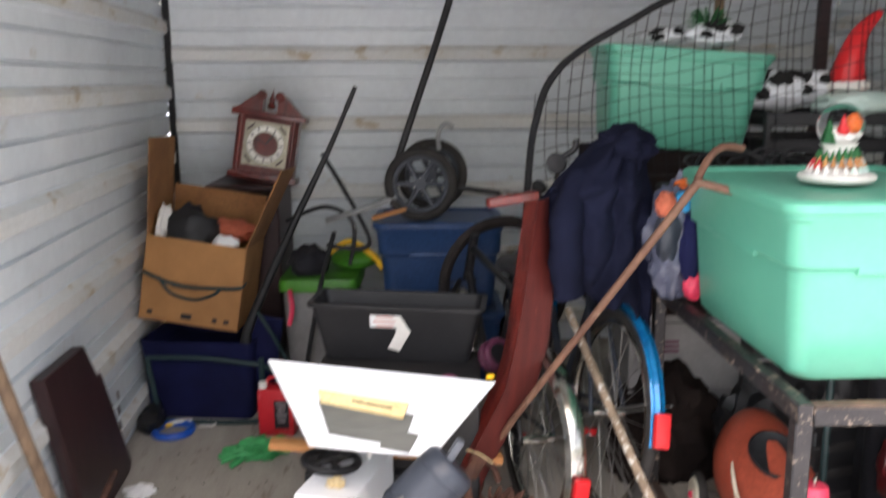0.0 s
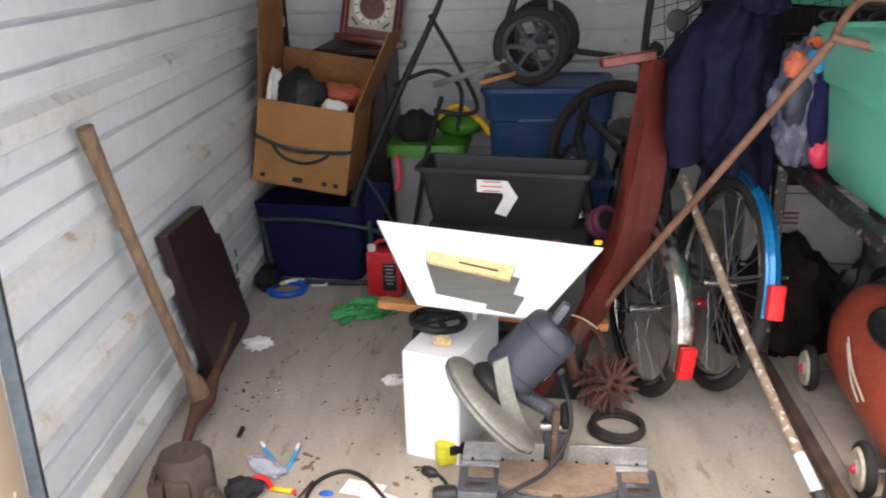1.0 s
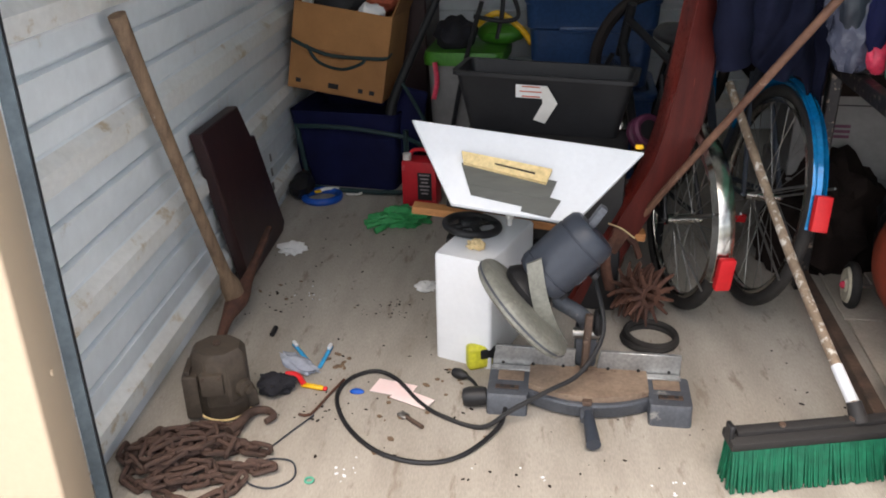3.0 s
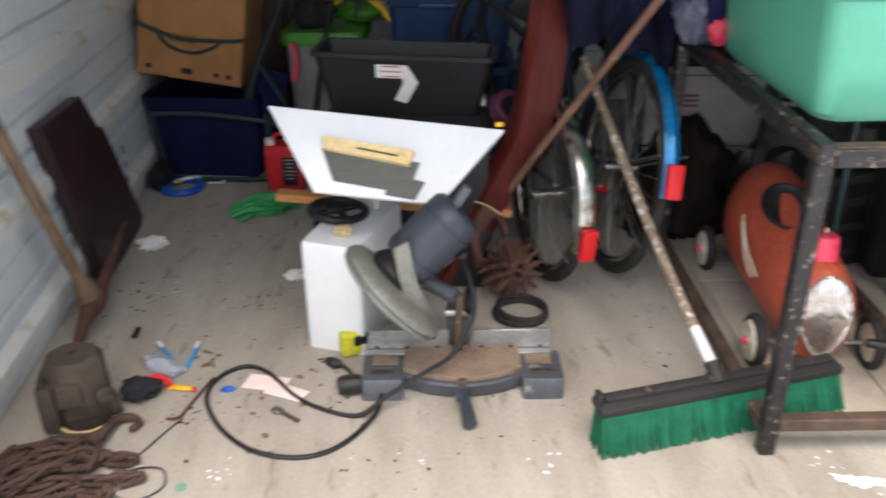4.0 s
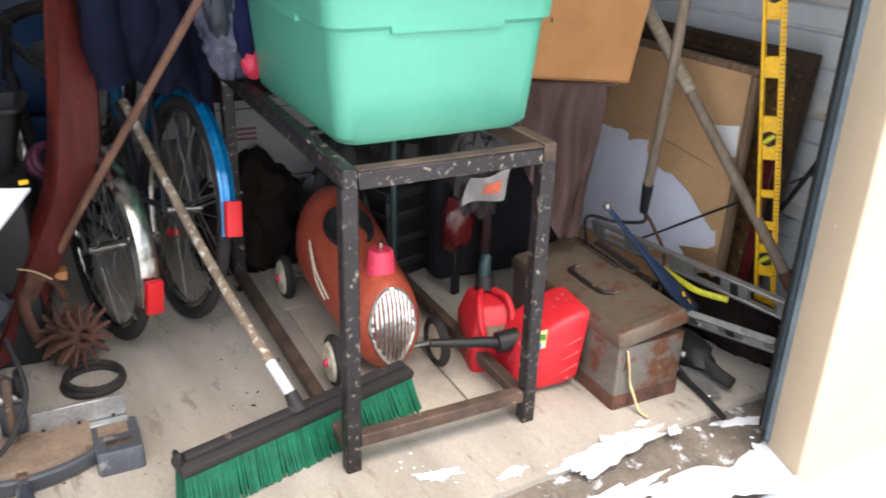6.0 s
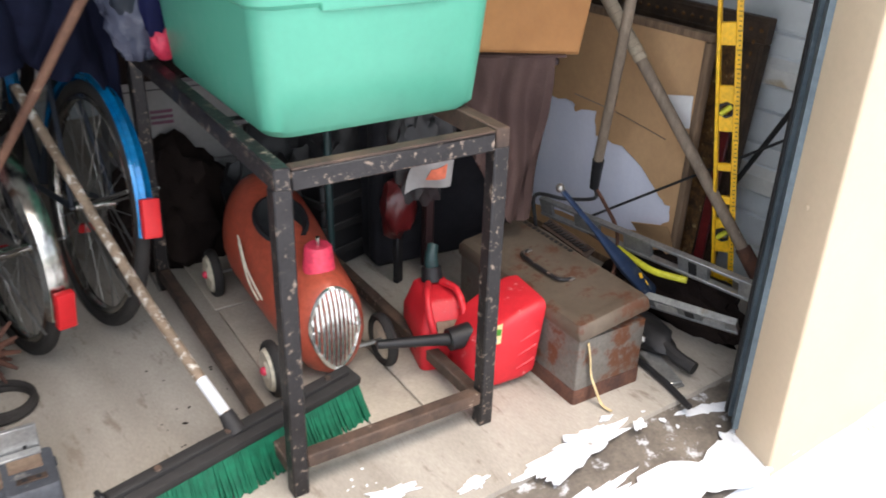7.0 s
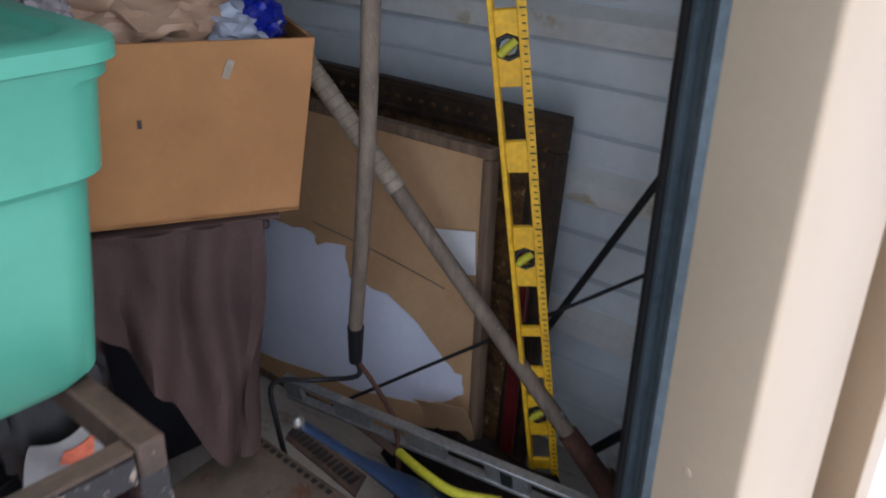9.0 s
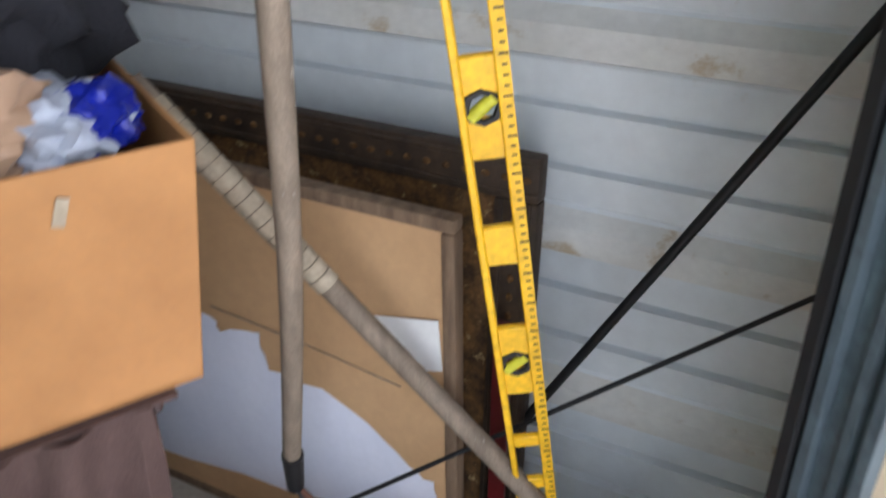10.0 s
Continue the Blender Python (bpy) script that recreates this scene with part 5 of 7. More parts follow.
def snow_patch(x, y, rx, ry, turn, z):
    o = Vector((rng.uniform(0, 50), rng.uniform(0, 50), 0))
    for h, k in ((0.004, 1.0),):
        pts = []
        for i in range(54):
            a = 2 * math.pi * i / 54
            d = Vector((math.cos(a), math.sin(a), h * 20))
            r = k * max(0.35, 1 + 0.55 * noise.noise(d * 1.6 + o) + 0.35 * noise.noise(d * 4.5 + o) + 0.20 * noise.noise(d * 11 + o))
            c = Matrix.Rotation(radians(turn), 3, "Z") @ Vector((rx * r * math.cos(a), ry * r * math.sin(a), 0))
            pts.append(Vector((x, y, z)) + c)
        slab(bm, [p + Vector((0, 0, h)) for p in pts], 0.002, (0, 0, 1))


for i, (x, y, rx, ry, turn, z) in enumerate(SNOW):
    snow_patch(x, y, rx, ry, turn, z + 0.0002 * i)
for i in range(34):
    x, y, rx, ry, turn, z = SNOW[i % len(SNOW)]
    f = rng.uniform(0.04, 0.13)
    snow_patch(x + rng.gauss(0, rx * 1.1), y + rng.gauss(0, ry * 1.4), rx * f, rx * f * rng.uniform(0.4, 0.9), rng.uniform(0, 180), z + 0.0025 + 0.00025 * i)
solo("snow_patch", bm, "snow", "patches of blown-in snow along the door sill", "snow", kind="stuff")


# ---- mitre saw with its cord ----
def mitre_saw():
    t = thing("mitre_saw", "grey electric mitre saw on the floor, head raised, dusty", "saw", pose(0.2595, 1.954, 0, 0, 0, -4))
    for s in (-1, 1):
        bm = B()
        loft(bm, [rrect(0.108, 0.145 - k, 0.010, z, s * 0.210, 0.036 + k / 2, n=2) for z, k in ((0.0, 0), (0.050, 0.008), (0.056, 0.014))])
        bl = part("base_block", bm, "castgrey", t)
        part("recess", box(B(), (0.07, 0.045, 0.003), (s * 0.205, 0.068, 0.0575), bev=0.001), "dustbrown", bl)
        part("slot_plate", box(B(), (0.062, 0.018, 0.004), (s * 0.212, 0.012, 0.0575), bev=0.001), "rustiron", bl)
        for k in (-1, 1):
            part("bolt_hole", cyl(B(), (s * 0.212 + k * 0.014, 0.012, 0.0585), (s * 0.212 + k * 0.014, 0.012, 0.0605), 0.006), "black", bl)
        part("foot_lug", box(B(), (0.03, 0.03, 0.012), (s * 0.255, 0.115, 0.006), bev=0.003), "castgrey", bl)
    part("base_plate", box(B(), (0.32, 0.09, 0.04), (0, 0.075, 0.022), bev=0.005), "castgrey", t)

    def rim_y(x):
        return -0.042 + 1.9 * x * x

    bm = B()
    rows = []
    for i in range(25):
        x = -0.158 + 0.316 * i / 24
        rows.append([Vector((x, rim_y(x) + 0.012, 0.008)), Vector((x, rim_y(x), 0.046)), Vector((x, rim_y(x) + 0.003, 0.052)), Vector((x, rim_y(x) + 0.014, 0.0525)), Vector((x, rim_y(x) + 0.016, 0.046)), Vector((x, rim_y(x) + 0.03, 0.008))])
    loft(bm, rows)
    part("scale_rim", bm, "castgrey", t, "curved grey rim with the angle scale")
    bm = B()
    n = 24
    front = [Vector((-0.156 + 0.312 * i / n, rim_y(-0.156 + 0.312 * i / n) + 0.018, 0.046)) for i in range(n + 1)]
    slab(bm, front + [Vector((0.156, 0.125, 0.046)), Vector((-0.156, 0.125, 0.046))], 0.02, (0, 0, -1))
    part("turntable", bm, "dustbrown", t, "brown dusty turntable")
    part("slot", box(B(), (0.020, 0.125, 0.004), (-0.004, 0.032, 0.0475)), "rust", t, "dark blade slot")
    for x0, x1 in ((-0.262, -0.035), (0.022, 0.245)):
        bm = slab(B(), [(x0, 0.118, 0.052), (x1, 0.118, 0.052), (x1, 0.118, 0.118), (x0 + 0.01, 0.118, 0.118)], 0.012, (0, -1, 0))
        bmesh.ops.bevel(bm, geom=bm.edges[:], offset=0.0015, segments=1, affect="EDGES")
        f = part("fence", bm, "alu", t, "bare aluminium fence")
        part("fence_foot", box(B(), (x1 - x0, 0.022, 0.008), ((x0 + x1) / 2, 0.104, 0.0575), bev=0.002), "alu", f)
        for k in (0.14, 0.5, 0.86):
            part("hole", cyl(B(), (x0 + (x1 - x0) * k, 0.1065, 0.074), (x0 + (x1 - x0) * k, 0.1045, 0.074), 0.0045), "black", f)
    part("kerf_arm", box(B(), (0.024, 0.145, 0.014), (-0.002, 0.030, 0.055), bev=0.003), "rustiron", t, "rust-brown arm along the blade slot")
    part("arm", box(B(), (0.034, 0.05, 0.028), (-0.002, -0.055, 0.034), bev=0.006), "castgrey", t)
    part("front_grip", tube(B(), [(0, -0.06, 0.042), (0.008, -0.12, 0.034), (0.014, -0.168, 0.026)], lambda u: 0.013 + 0.006 * u, 12), "bluegrey", t, "ribbed grey lock handle")
    k = part("side_knob", lathe(B(), [(0.012, 0), (0.024, 0.005), (0.027, 0.02), (0.027, 0.05), (0.022, 0.066), (0, 0.07)], 14, pose(-0.262, 0.0, 0.032) @ axes_to((-1, -0.1, -0.05))), "black", t, "black side knob")
    # pivot and raised head
    part("pivot", box(B(), (0.06, 0.07, 0.12), (-0.008, 0.168, 0.115), bev=0.015, seg=2), "castgrey", t)
    part("pivot_bolt", cyl(B(), (-0.045, 0.14, 0.16), (0.03, 0.14, 0.16), 0.016, seg=12), "steel", t)
    part("bevel_post", box(B(), (0.020, 0.025, 0.17), (-0.008, 0.10, 0.155), rot=(0, 2, 0), bev=0.004), "rustiron", t)
    part("spring", ring(B(), (0.02, 0.15, 0.19), (1, 0, 0), 0.028, 0.011, 18, 8), "black", t)
    ax = Vector((0.66, 0.16, 0.62)).normalized()      # along the motor
    C = Vector((-0.178, 0.035, 0.285))                 # middle of the blade
    q = Matrix.Translation(C) @ axes_to(ax)
    bm = B()
    lathe(bm, [(0.0, -0.020), (0.118, -0.020), (0.146, -0.018), (0.156, -0.011), (0.158, 0.010), (0.151, 0.018), (0.10, 0.026), (0.05, 0.030), (0.0, 0.034)], 44, q)
    g = part("blade_guard", bm, "guard", t, "dusty grey blade guard")
    part("guard_seam", ring(B(), (0, 0, 0), (0, 0, 1), 0.1575, 0.003, 44, 6, m=q), "castgrey", g)
    bm = B()
    lathe(bm, [(0.0, -0.034), (0.104, -0.034), (0.120, -0.029), (0.124, -0.021), (0.0, -0.020)], 40, q @ Matrix.Translation((0.024, -0.028, 0)))
    lg = part("lower_guard", bm, "guard", t, "scratched pale lower guard")
    part("arbor_bolt", cyl(B(), q @ Vector((0.0, 0.0, -0.040)), q @ Vector((0, 0, -0.033)), 0.02, seg=6), "steel", lg)
    bm = B()
    lathe(bm, [(0.0, 0.03), (0.070, 0.03), (0.076, 0.045), (0.066, 0.062), (0.056, 0.075), (0.0, 0.075)], 24, q @ Matrix.Translation((0.02, 0.02, 0)))
    gc = part("gear_case", bm, "black", t, "black gear housing")
    rng = random.Random(8)
    for i in range(5):
        a = radians(200 + 36 * i)
        part("screw", cyl(B(), q @ Vector((0.02 + 0.064 * math.cos(a), 0.02 + 0.064 * math.sin(a), 0.05)), q @ Vector((0.02 + 0.066 * math.cos(a), 0.02 + 0.066 * math.sin(a), 0.066)), 0.006, seg=8), "steel", gc)
    bm = B()

    def hull(a, z, flat=0.96):
        return [q @ Vector((0.016 + a * math.cos(k) * flat, 0.024 + a * 0.95 * math.sin(k), z)) for k in [2 * math.pi * j / 28 for j in range(28)]]

    loft(bm, [hull(a, z) for a, z in ((0.056, 0.075), (0.070, 0.080), (0.077, 0.096), (0.077, 0.112), (0.074, 0.113), (0.074, 0.117), (0.077, 0.118), (0.079, 0.222), (0.076, 0.223), (0.076, 0.227), (0.078, 0.228), (0.075, 0.258), (0.064, 0.270), (0.03, 0.274))])
    mo = part("motor_housing", bm, "bluegrey", t, "slate plastic motor housing")
    for dx in (-0.02, 0.055):
        part("brush_cap", cyl(B(), q @ Vector((dx, -0.044, 0.195)), q @ Vector((dx - 0.002, -0.057, 0.195)), 0.013), "black", mo)
    for i in range(5):
        part("vent_slot", box(B(), (0.004, 0.006, 0.022), (0, 0, 0), m=q @ Matrix.Translation((-0.012 + 0.014 * i, -0.0495 + 0.001 * abs(i - 2), 0.098))), "black", mo)
    part("rating_plate", box(B(), (0.045, 0.003, 0.03), (0, 0, 0), m=q @ Matrix.Translation((0.018, -0.0510, 0.158))), "castgrey", mo)
    part("end_handle", box(B(), (0.022, 0.03, 0.075), (-0.005, 0.075, 0.525), rot=(0, 32, 0), bev=0.008, seg=2), "castgrey", t, "grey end of the switch handle")

    def strap(u, v):
        c = Vector((-0.150, -0.012, 0.440)).lerp(Vector((-0.078, 0.045, 0.165)), v) + Vector((-0.010, -0.030, 0.004)) * math.sin(math.pi * v)
        return c + Vector((0.036, 0.004, 0.016)) * (u - 0.5) * (1.0 + 0.15 * v)

    part("linkage_arm", sheet(B(), strap, 3, 16, 0.012), "guard", t, "worn grey steel linkage strap")
    part("head_arm", tube(B(), [q @ Vector((0.10, 0.0, 0.03)), (-0.03, 0.13, 0.225), (-0.008, 0.165, 0.165)], 0.022, 10), "castgrey", t)
    part("warning_mark", ball(B(), (-0.128, -0.03, 0.262), 0.006, seg=8), "yellow", t, "small yellow mark")
    return t


mitre_saw()
solo("extension_lead", tube(B(), [(0.28, 2.135, 0.30), (0.30, 2.045, 0.20), (0.24, 1.965, 0.12), (0.15, 1.915, 0.09), (0.06, 1.885, 0.05), (-0.017, 1.866, 0.008), (-0.123, 1.913, 0.007), (-0.19, 1.975, 0.007), (-0.263, 2.079, 0.007), (-0.332, 2.115, 0.007), (-0.397, 2.065, 0.007), (-0.412, 1.973, 0.007), (-0.361, 1.853, 0.007), (-0.266, 1.754, 0.007), (-0.15, 1.720, 0.007), (-0.055, 1.756, 0.007), (0.027, 1.860, 0.012), (0.045, 1.935, 0.02)], 0.0062, 8), "black", "black rubber power cord looped on the floor", "cord")
t = thing("plug", "black mains plug on the floor", "plug", pose(-0.088, 2.102, 0.015, 0, 0, -30))
part("body", lathe(B(), [(0.006, -0.03), (0.013, -0.02), (0.016, 0.0), (0.012, 0.018), (0.0, 0.018)], 10, pose(0, 0, 0, 0, -90, 0)), "black", t)
part("lead", tube(B(), [(0.03, 0, 0), (0.06, -0.01, -0.006), (0.10, -0.045, -0.008)], 0.005, 8), "black", t)
solo("rubber_coil", ring(ring(B(), (0, 0, 0.010), (0, 0.05, 1), 0.078, 0.010, 40, 8), (0.004, 0.003, 0.024), (0.06, 0, 1), 0.074, 0.009, 40, 8), "rubber", "coil of black rubber hose on the floor", "hose", at=(0.474, 2.331, 0))
t = thing("tape_measure", "yellow-green tape measure behind the saw", "tape measure", pose(-0.032, 2.165, 0.0, 0, 0, 20))
part("case", box(B(), (0.075, 0.04, 0.075), (0, 0, 0.0375), bev=0.014, seg=3), "lime", t)
part("grip", box(B(), (0.05, 0.044, 0.035), (0.02, 0, 0.05), bev=0.008, seg=2), "black", t)


# ---- white cabinet with a steering wheel, board, plank, planter ----
t = thing("white_cabinet", "small white enamelled metal cabinet with a dirty top", "cabinet", pose(-0.160, 2.213, 0, 0, 0, -22))
bm = B()
loft(bm, [rrect(0.175, 0.33, 0.012, z, 0.085, 0.165, n=3) for z in (0.0, 0.330)] + [rrect(0.167, 0.322, 0.012, 0.337, 0.085, 0.165, n=3)])
part("body", bm, "white", t)
part("knob", lathe(B(), [(0.008, 0), (0.008, 0.018), (0.014, 0.024), (0.010, 0.036), (0, 0.038)], 12, pose(0.115, 0.27, 0.337)), "whiteplas", t, "cream plastic knob")
t = thing("steering_wheel", "small black toy steering wheel lying on the white cabinet", "steering wheel", pose(-0.062, 2.385, 0.342, 0, 0, 20))
part("rim", ring(B(), (0, 0, 0.008), (0.1, 0, 1), 0.078, 0.012, 36, 10), "black", t)
part("spokes", box(box(box(B(), (0.15, 0.022, 0.010), (0, 0, 0.010), bev=0.003), (0.022, 0.08, 0.010), (0, -0.04, 0.010), bev=0.003), (0.07, 0.05, 0.02), (0, 0.01, 0.012), bev=0.008), "black", t)
part("badge", box(B(), (0.03, 0.02, 0.003), (0.03, -0.02, 0.018)), "chrome", t)
solo("dried_moss", lump(B(), (0, 0, 0.012), (0.022, 0.018, 0.014), 41, 0.7, 4, 3, floor=0.0), "twine", "pale clump of frayed fibre on the white cabinet", "fibre", at=(-0.045, 2.245, 0.337))

t = thing("white_board", "white tapered board with grey tape and a yellow wooden batten", "board", Matrix.Translation((0.10, 2.25, 0.55)))
P4 = [Vector(p) for p in ((-0.222, 2.317, 0.690), (0.402, 2.262, 0.619), (0.213, 2.105, 0.478), (-0.103, 2.115, 0.525))]


def on_board(u, v, h=0.0):
    """A point of the board: u along, v from the top edge to the bottom, h proud of it."""
    a, b = P4[0].lerp(P4[1], u), P4[3].lerp(P4[2], u)
    nn = (P4[1] - P4[0]).cross(P4[3] - P4[0]).normalized()
    if nn.y > 0:
        nn = -nn
    return a.lerp(b, v) + nn * h


bm = slab(B(), [on_board(0, 0), on_board(1, 0), on_board(1, 1), on_board(0, 1)], 0.014, on_board(0, 0, 1) - on_board(0, 0))
bmesh.ops.bevel(bm, geom=bm.edges[:], offset=0.002, segments=1, affect="EDGES")
partw("panel", bm, "white", t)


def board_patch(name, uv, h, th, material, label):
    up = on_board(0.5, 0.5, 1) - on_board(0.5, 0.5)
    partw(name, slab(B(), [on_board(u, v, h) for u, v in uv], th, up), material, t, label)


board_patch("tape", [(0.175, 0.48), (0.715, 0.53), (0.72, 0.74), (0.80, 0.76), (0.80, 0.985), (0.56, 0.96), (0.56, 0.90), (0.185, 0.86)], 0.003, 0.002, "grey_tape", "strips of grey cloth tape")
board_patch("tape", [(0.20, 0.66), (0.66, 0.70), (0.665, 0.775), (0.20, 0.735)], 0.005, 0.0015, "grey_tape", "strips of grey cloth tape")
board_patch("batten", [(0.19, 0.36), (0.665, 0.42), (0.665, 0.60), (0.185, 0.50)], 0.016, 0.014, "tape", "yellow wooden batten with a slot")
board_patch("slot", [(0.36, 0.455), (0.585, 0.50), (0.585, 0.52), (0.36, 0.47)], 0.0175, 0.002, "black", "dark slot")
partw("orange_clip", box(B(), (0.022, 0.012, 0.012), (0.388, 2.268, 0.632), bev=0.003), "yellow", t, "small yellow clip")

bm = box(B(), (0.74, 0.05, 0.026), (0, 0, 0), bev=0.003)
solo("wooden_plank", bm, "pine", "raw pine plank lying under the white board", "plank", m=pose(0.105, 2.58, 0.282, 0, 5.5, -3))
# Made-up support, black to stand in for the shadow area below the board.
t = thing("tool_case", "black case added under the board, filling its shadow area", "tool case", pose(0.14, 2.72, 0, 0, 0, -8))
part("lower_shell", box(B(), (0.56, 0.36, 0.22), (0, 0, 0.11), bev=0.02, seg=2), "black", t)
part("upper_shell", box(B(), (0.56, 0.40, 0.26), (0, 0.04, 0.352), bev=0.02, seg=2), "blackdust", t)
part("latch", box(B(), (0.05, 0.012, 0.06), (-0.14, -0.184, 0.22), bev=0.004), "black", t)
part("latch", box(B(), (0.05, 0.012, 0.06), (0.14, -0.184, 0.22), bev=0.004), "black", t)

t = thing("planter_box", "empty black plastic planter trough with a torn price sticker", "planter", pose(0.162, 2.93, 0.484, 0, 1.0, -11))
bm = B()
out = [rrect(a, b, 0.025, z, n=4) for a, b, z in ((0.50, 0.14, 0.0), (0.585, 0.20, 0.19), (0.61, 0.225, 0.192), (0.61, 0.225, 0.205), (0.575, 0.19, 0.205), (0.49, 0.13, 0.02))]
loft(bm, out)
part("trough", bm, "black", t)
q = Matrix.Translation((-0.03, -0.094, 0.10)) @ pose(0, 0, 0, 9, 0, 0)
st = part("sticker", slab(B(), [q @ Vector(p) for p in ((-0.055, -0.004, 0.03), (0.05, -0.004, 0.03), (0.05, -0.004, 0.075), (-0.055, -0.004, 0.075))], 0.002, (0, -1, 0)), "paper", t, "white sticker with red print")
part("sticker_tail", slab(B(), [q @ Vector(p) for p in ((0.03, -0.007, 0.075), (0.052, -0.007, 0.072), (0.085, -0.012, 0.02), (0.045, -0.010, -0.055), (0.005, -0.008, -0.045), (0.035, -0.008, 0.015))], 0.002, (0, -1, 0)), "whiteplas", t, "peeling cream strip of label")
bm = B()
for i in range(3):
    box(bm, (0.075 if i == 1 else 0.06, 0.001, 0.004), q @ Vector((-0.004, -0.0055, 0.070 - 0.017 * i)))
part("print_bar", bm, "salmon", st, "faded red printed bars")
t = thing("tape_roll", "plum-coloured plastic reel beside the planter", "reel", pose(0.495, 2.86, 0.492, 60, 0, 25))
part("reel", ring(ring(B(), (0, 0, 0.02), (0, 0, 1), 0.045, 0.014, 24, 8), (0, 0, -0.02), (0, 0, 1), 0.045, 0.014, 24, 8), "plum", t)
part("core", cyl(B(), (0, 0, -0.03), (0, 0, 0.03), 0.035), "black", t)
t = thing("tape_roll", "small pale roll of tape on the tool case", "reel", pose(0.30, 2.55, 0.50, 70, 0, 10))
part("reel", ring(B(), (0, 0, 0), (0, 0, 1), 0.03, 0.012, 20, 8), "plum", t)
part("core", cyl(B(), (0, 0, -0.008), (0, 0, 0.008), 0.02), "twine", t)

t = thing("fuel_can", "red metal can with a dark label near the board", "can", pose(-0.325, 3.43, 0, 0, 0, -8), "red fuel cans")
part("body", box(B(), (0.15, 0.10, 0.20), (0, 0, 0.10), bev=0.012, seg=2), "canred", t)
part("label_plate", box(B(), (0.06, 0.003, 0.12), (0.025, -0.051, 0.095)), "black", t, "dark printed label")
bm = B()
for i in range(6):
    box(bm, (0.045 - 0.008 * (i % 3), 0.001, 0.006), (0.025, -0.0532, 0.145 - i * 0.016))
part("print_bar", bm, "greyfur", t, "pale printed lines")
part("handle", tube(B(), [(-0.05, 0, 0.20), (-0.03, 0, 0.235), (0.03, 0, 0.235), (0.05, 0, 0.20)], 0.008, 8), "canred", t)
part("cap", cyl(B(), (-0.055, -0.02, 0.2), (-0.055, -0.02, 0.225), 0.018), "whiteplas", t)
bm = lump(B(), (0, 0, 0.03), (0.095, 0.055, 0.04), 51, 0.6, 2.2, 4, floor=0.001)
for k, a in enumerate((160, 185, 205, 230)):
    tube(bm, [(-0.05, 0, 0.02), (0.11 * math.cos(radians(a)), 0.09 * math.sin(radians(a)), 0.018), (0.16 * math.cos(radians(a)), 0.13 * math.sin(radians(a)), 0.010)], 0.012, 8)
solo("rubber_glove", bm, "greenglove", "crumpled green rubber glove on the floor", "glove", at=(-0.375, 3.20, 0))
t = thing("dog_toy", "bright blue plastic ring with a white strap on the floor", "ring", pose(-0.765, 3.465, 0.012))
part("ring", ring(B(), (0, 0, 0), (0, 0, 1), 0.075, 0.016, 32, 8), "blue", t)
part("strap", tube(B(), [(-0.03, 0.02, 0.015), (0.02, 0.06, 0.015), (0.10, 0.07, 0.005), (0.15, 0.06, 0.0), (0.16, 0.03, 0.0), (0.10, 0.03, 0.0)], 0.008, 8, flat=0.5), "whiteplas", t, "white strap")
part("tag", box(B(), (0.03, 0.02, 0.01), (-0.02, 0.01, 0.018), rot=(0, 0, 30), bev=0.003), "yellow", t)

# rusty star wheels of a hand tiller
t = thing("hand_tiller", "rusty star-wheeled hand tiller head", "garden tool", Matrix.Translation((0.44, 2.47, 0)))
axle = Vector((0.55, -0.82, 0.10)).normalized()
side = axle.cross(Vector((0, 0, 1))).normalized()
rise = side.cross(axle).normalized()
rng = random.Random(6)
for w_ in range(4):
    c = Vector((0.425, 2.475, 0.108)) + axle * (0.030 * w_)
    hubw = partw("star_wheel", ring(B(), c, axle, 0.030, 0.011, 14, 6), "rust", t)
    for i in range(13):
        a = 2 * math.pi * i / 13 + w_ * 0.21
        d = side * math.cos(a) + rise * math.sin(a)
        e = rng.uniform(0.088, 0.100)
        partw("tine", tube(B(), [c + d * 0.026, c + d * 0.062 + axle * 0.004, c + d * e + axle * 0.014], lambda u: 0.0105 - 0.006 * u, 6, n=2, flat=0.6), "rust", hubw)
partw("axle", cyl(B(), Vector((0.425, 2.475, 0.108)) - axle * 0.03, Vector((0.425, 2.475, 0.108)) + axle * 0.12, 0.009), "rust", t)
partw("fork", tube(B(), [(0.365, 2.47, 0.10), (0.345, 2.49, 0.20), (0.375, 2.52, 0.275), (0.43, 2.53, 0.245), (0.455, 2.52, 0.19)], 0.010, 8, flat=2.2), "rust", t)
partw("bracket", box(B(), (0.055, 0.012, 0.085), (0.375, 2.505, 0.255), rot=(0, 28, -20), bev=0.003), "rust", t)
partw("frayed_wire", tube(B(), [(0.345, 2.47, 0.325), (0.385, 2.455, 0.315), (0.425, 2.45, 0.285)], 0.0022, 5), "twine", t, "pale frayed wire")


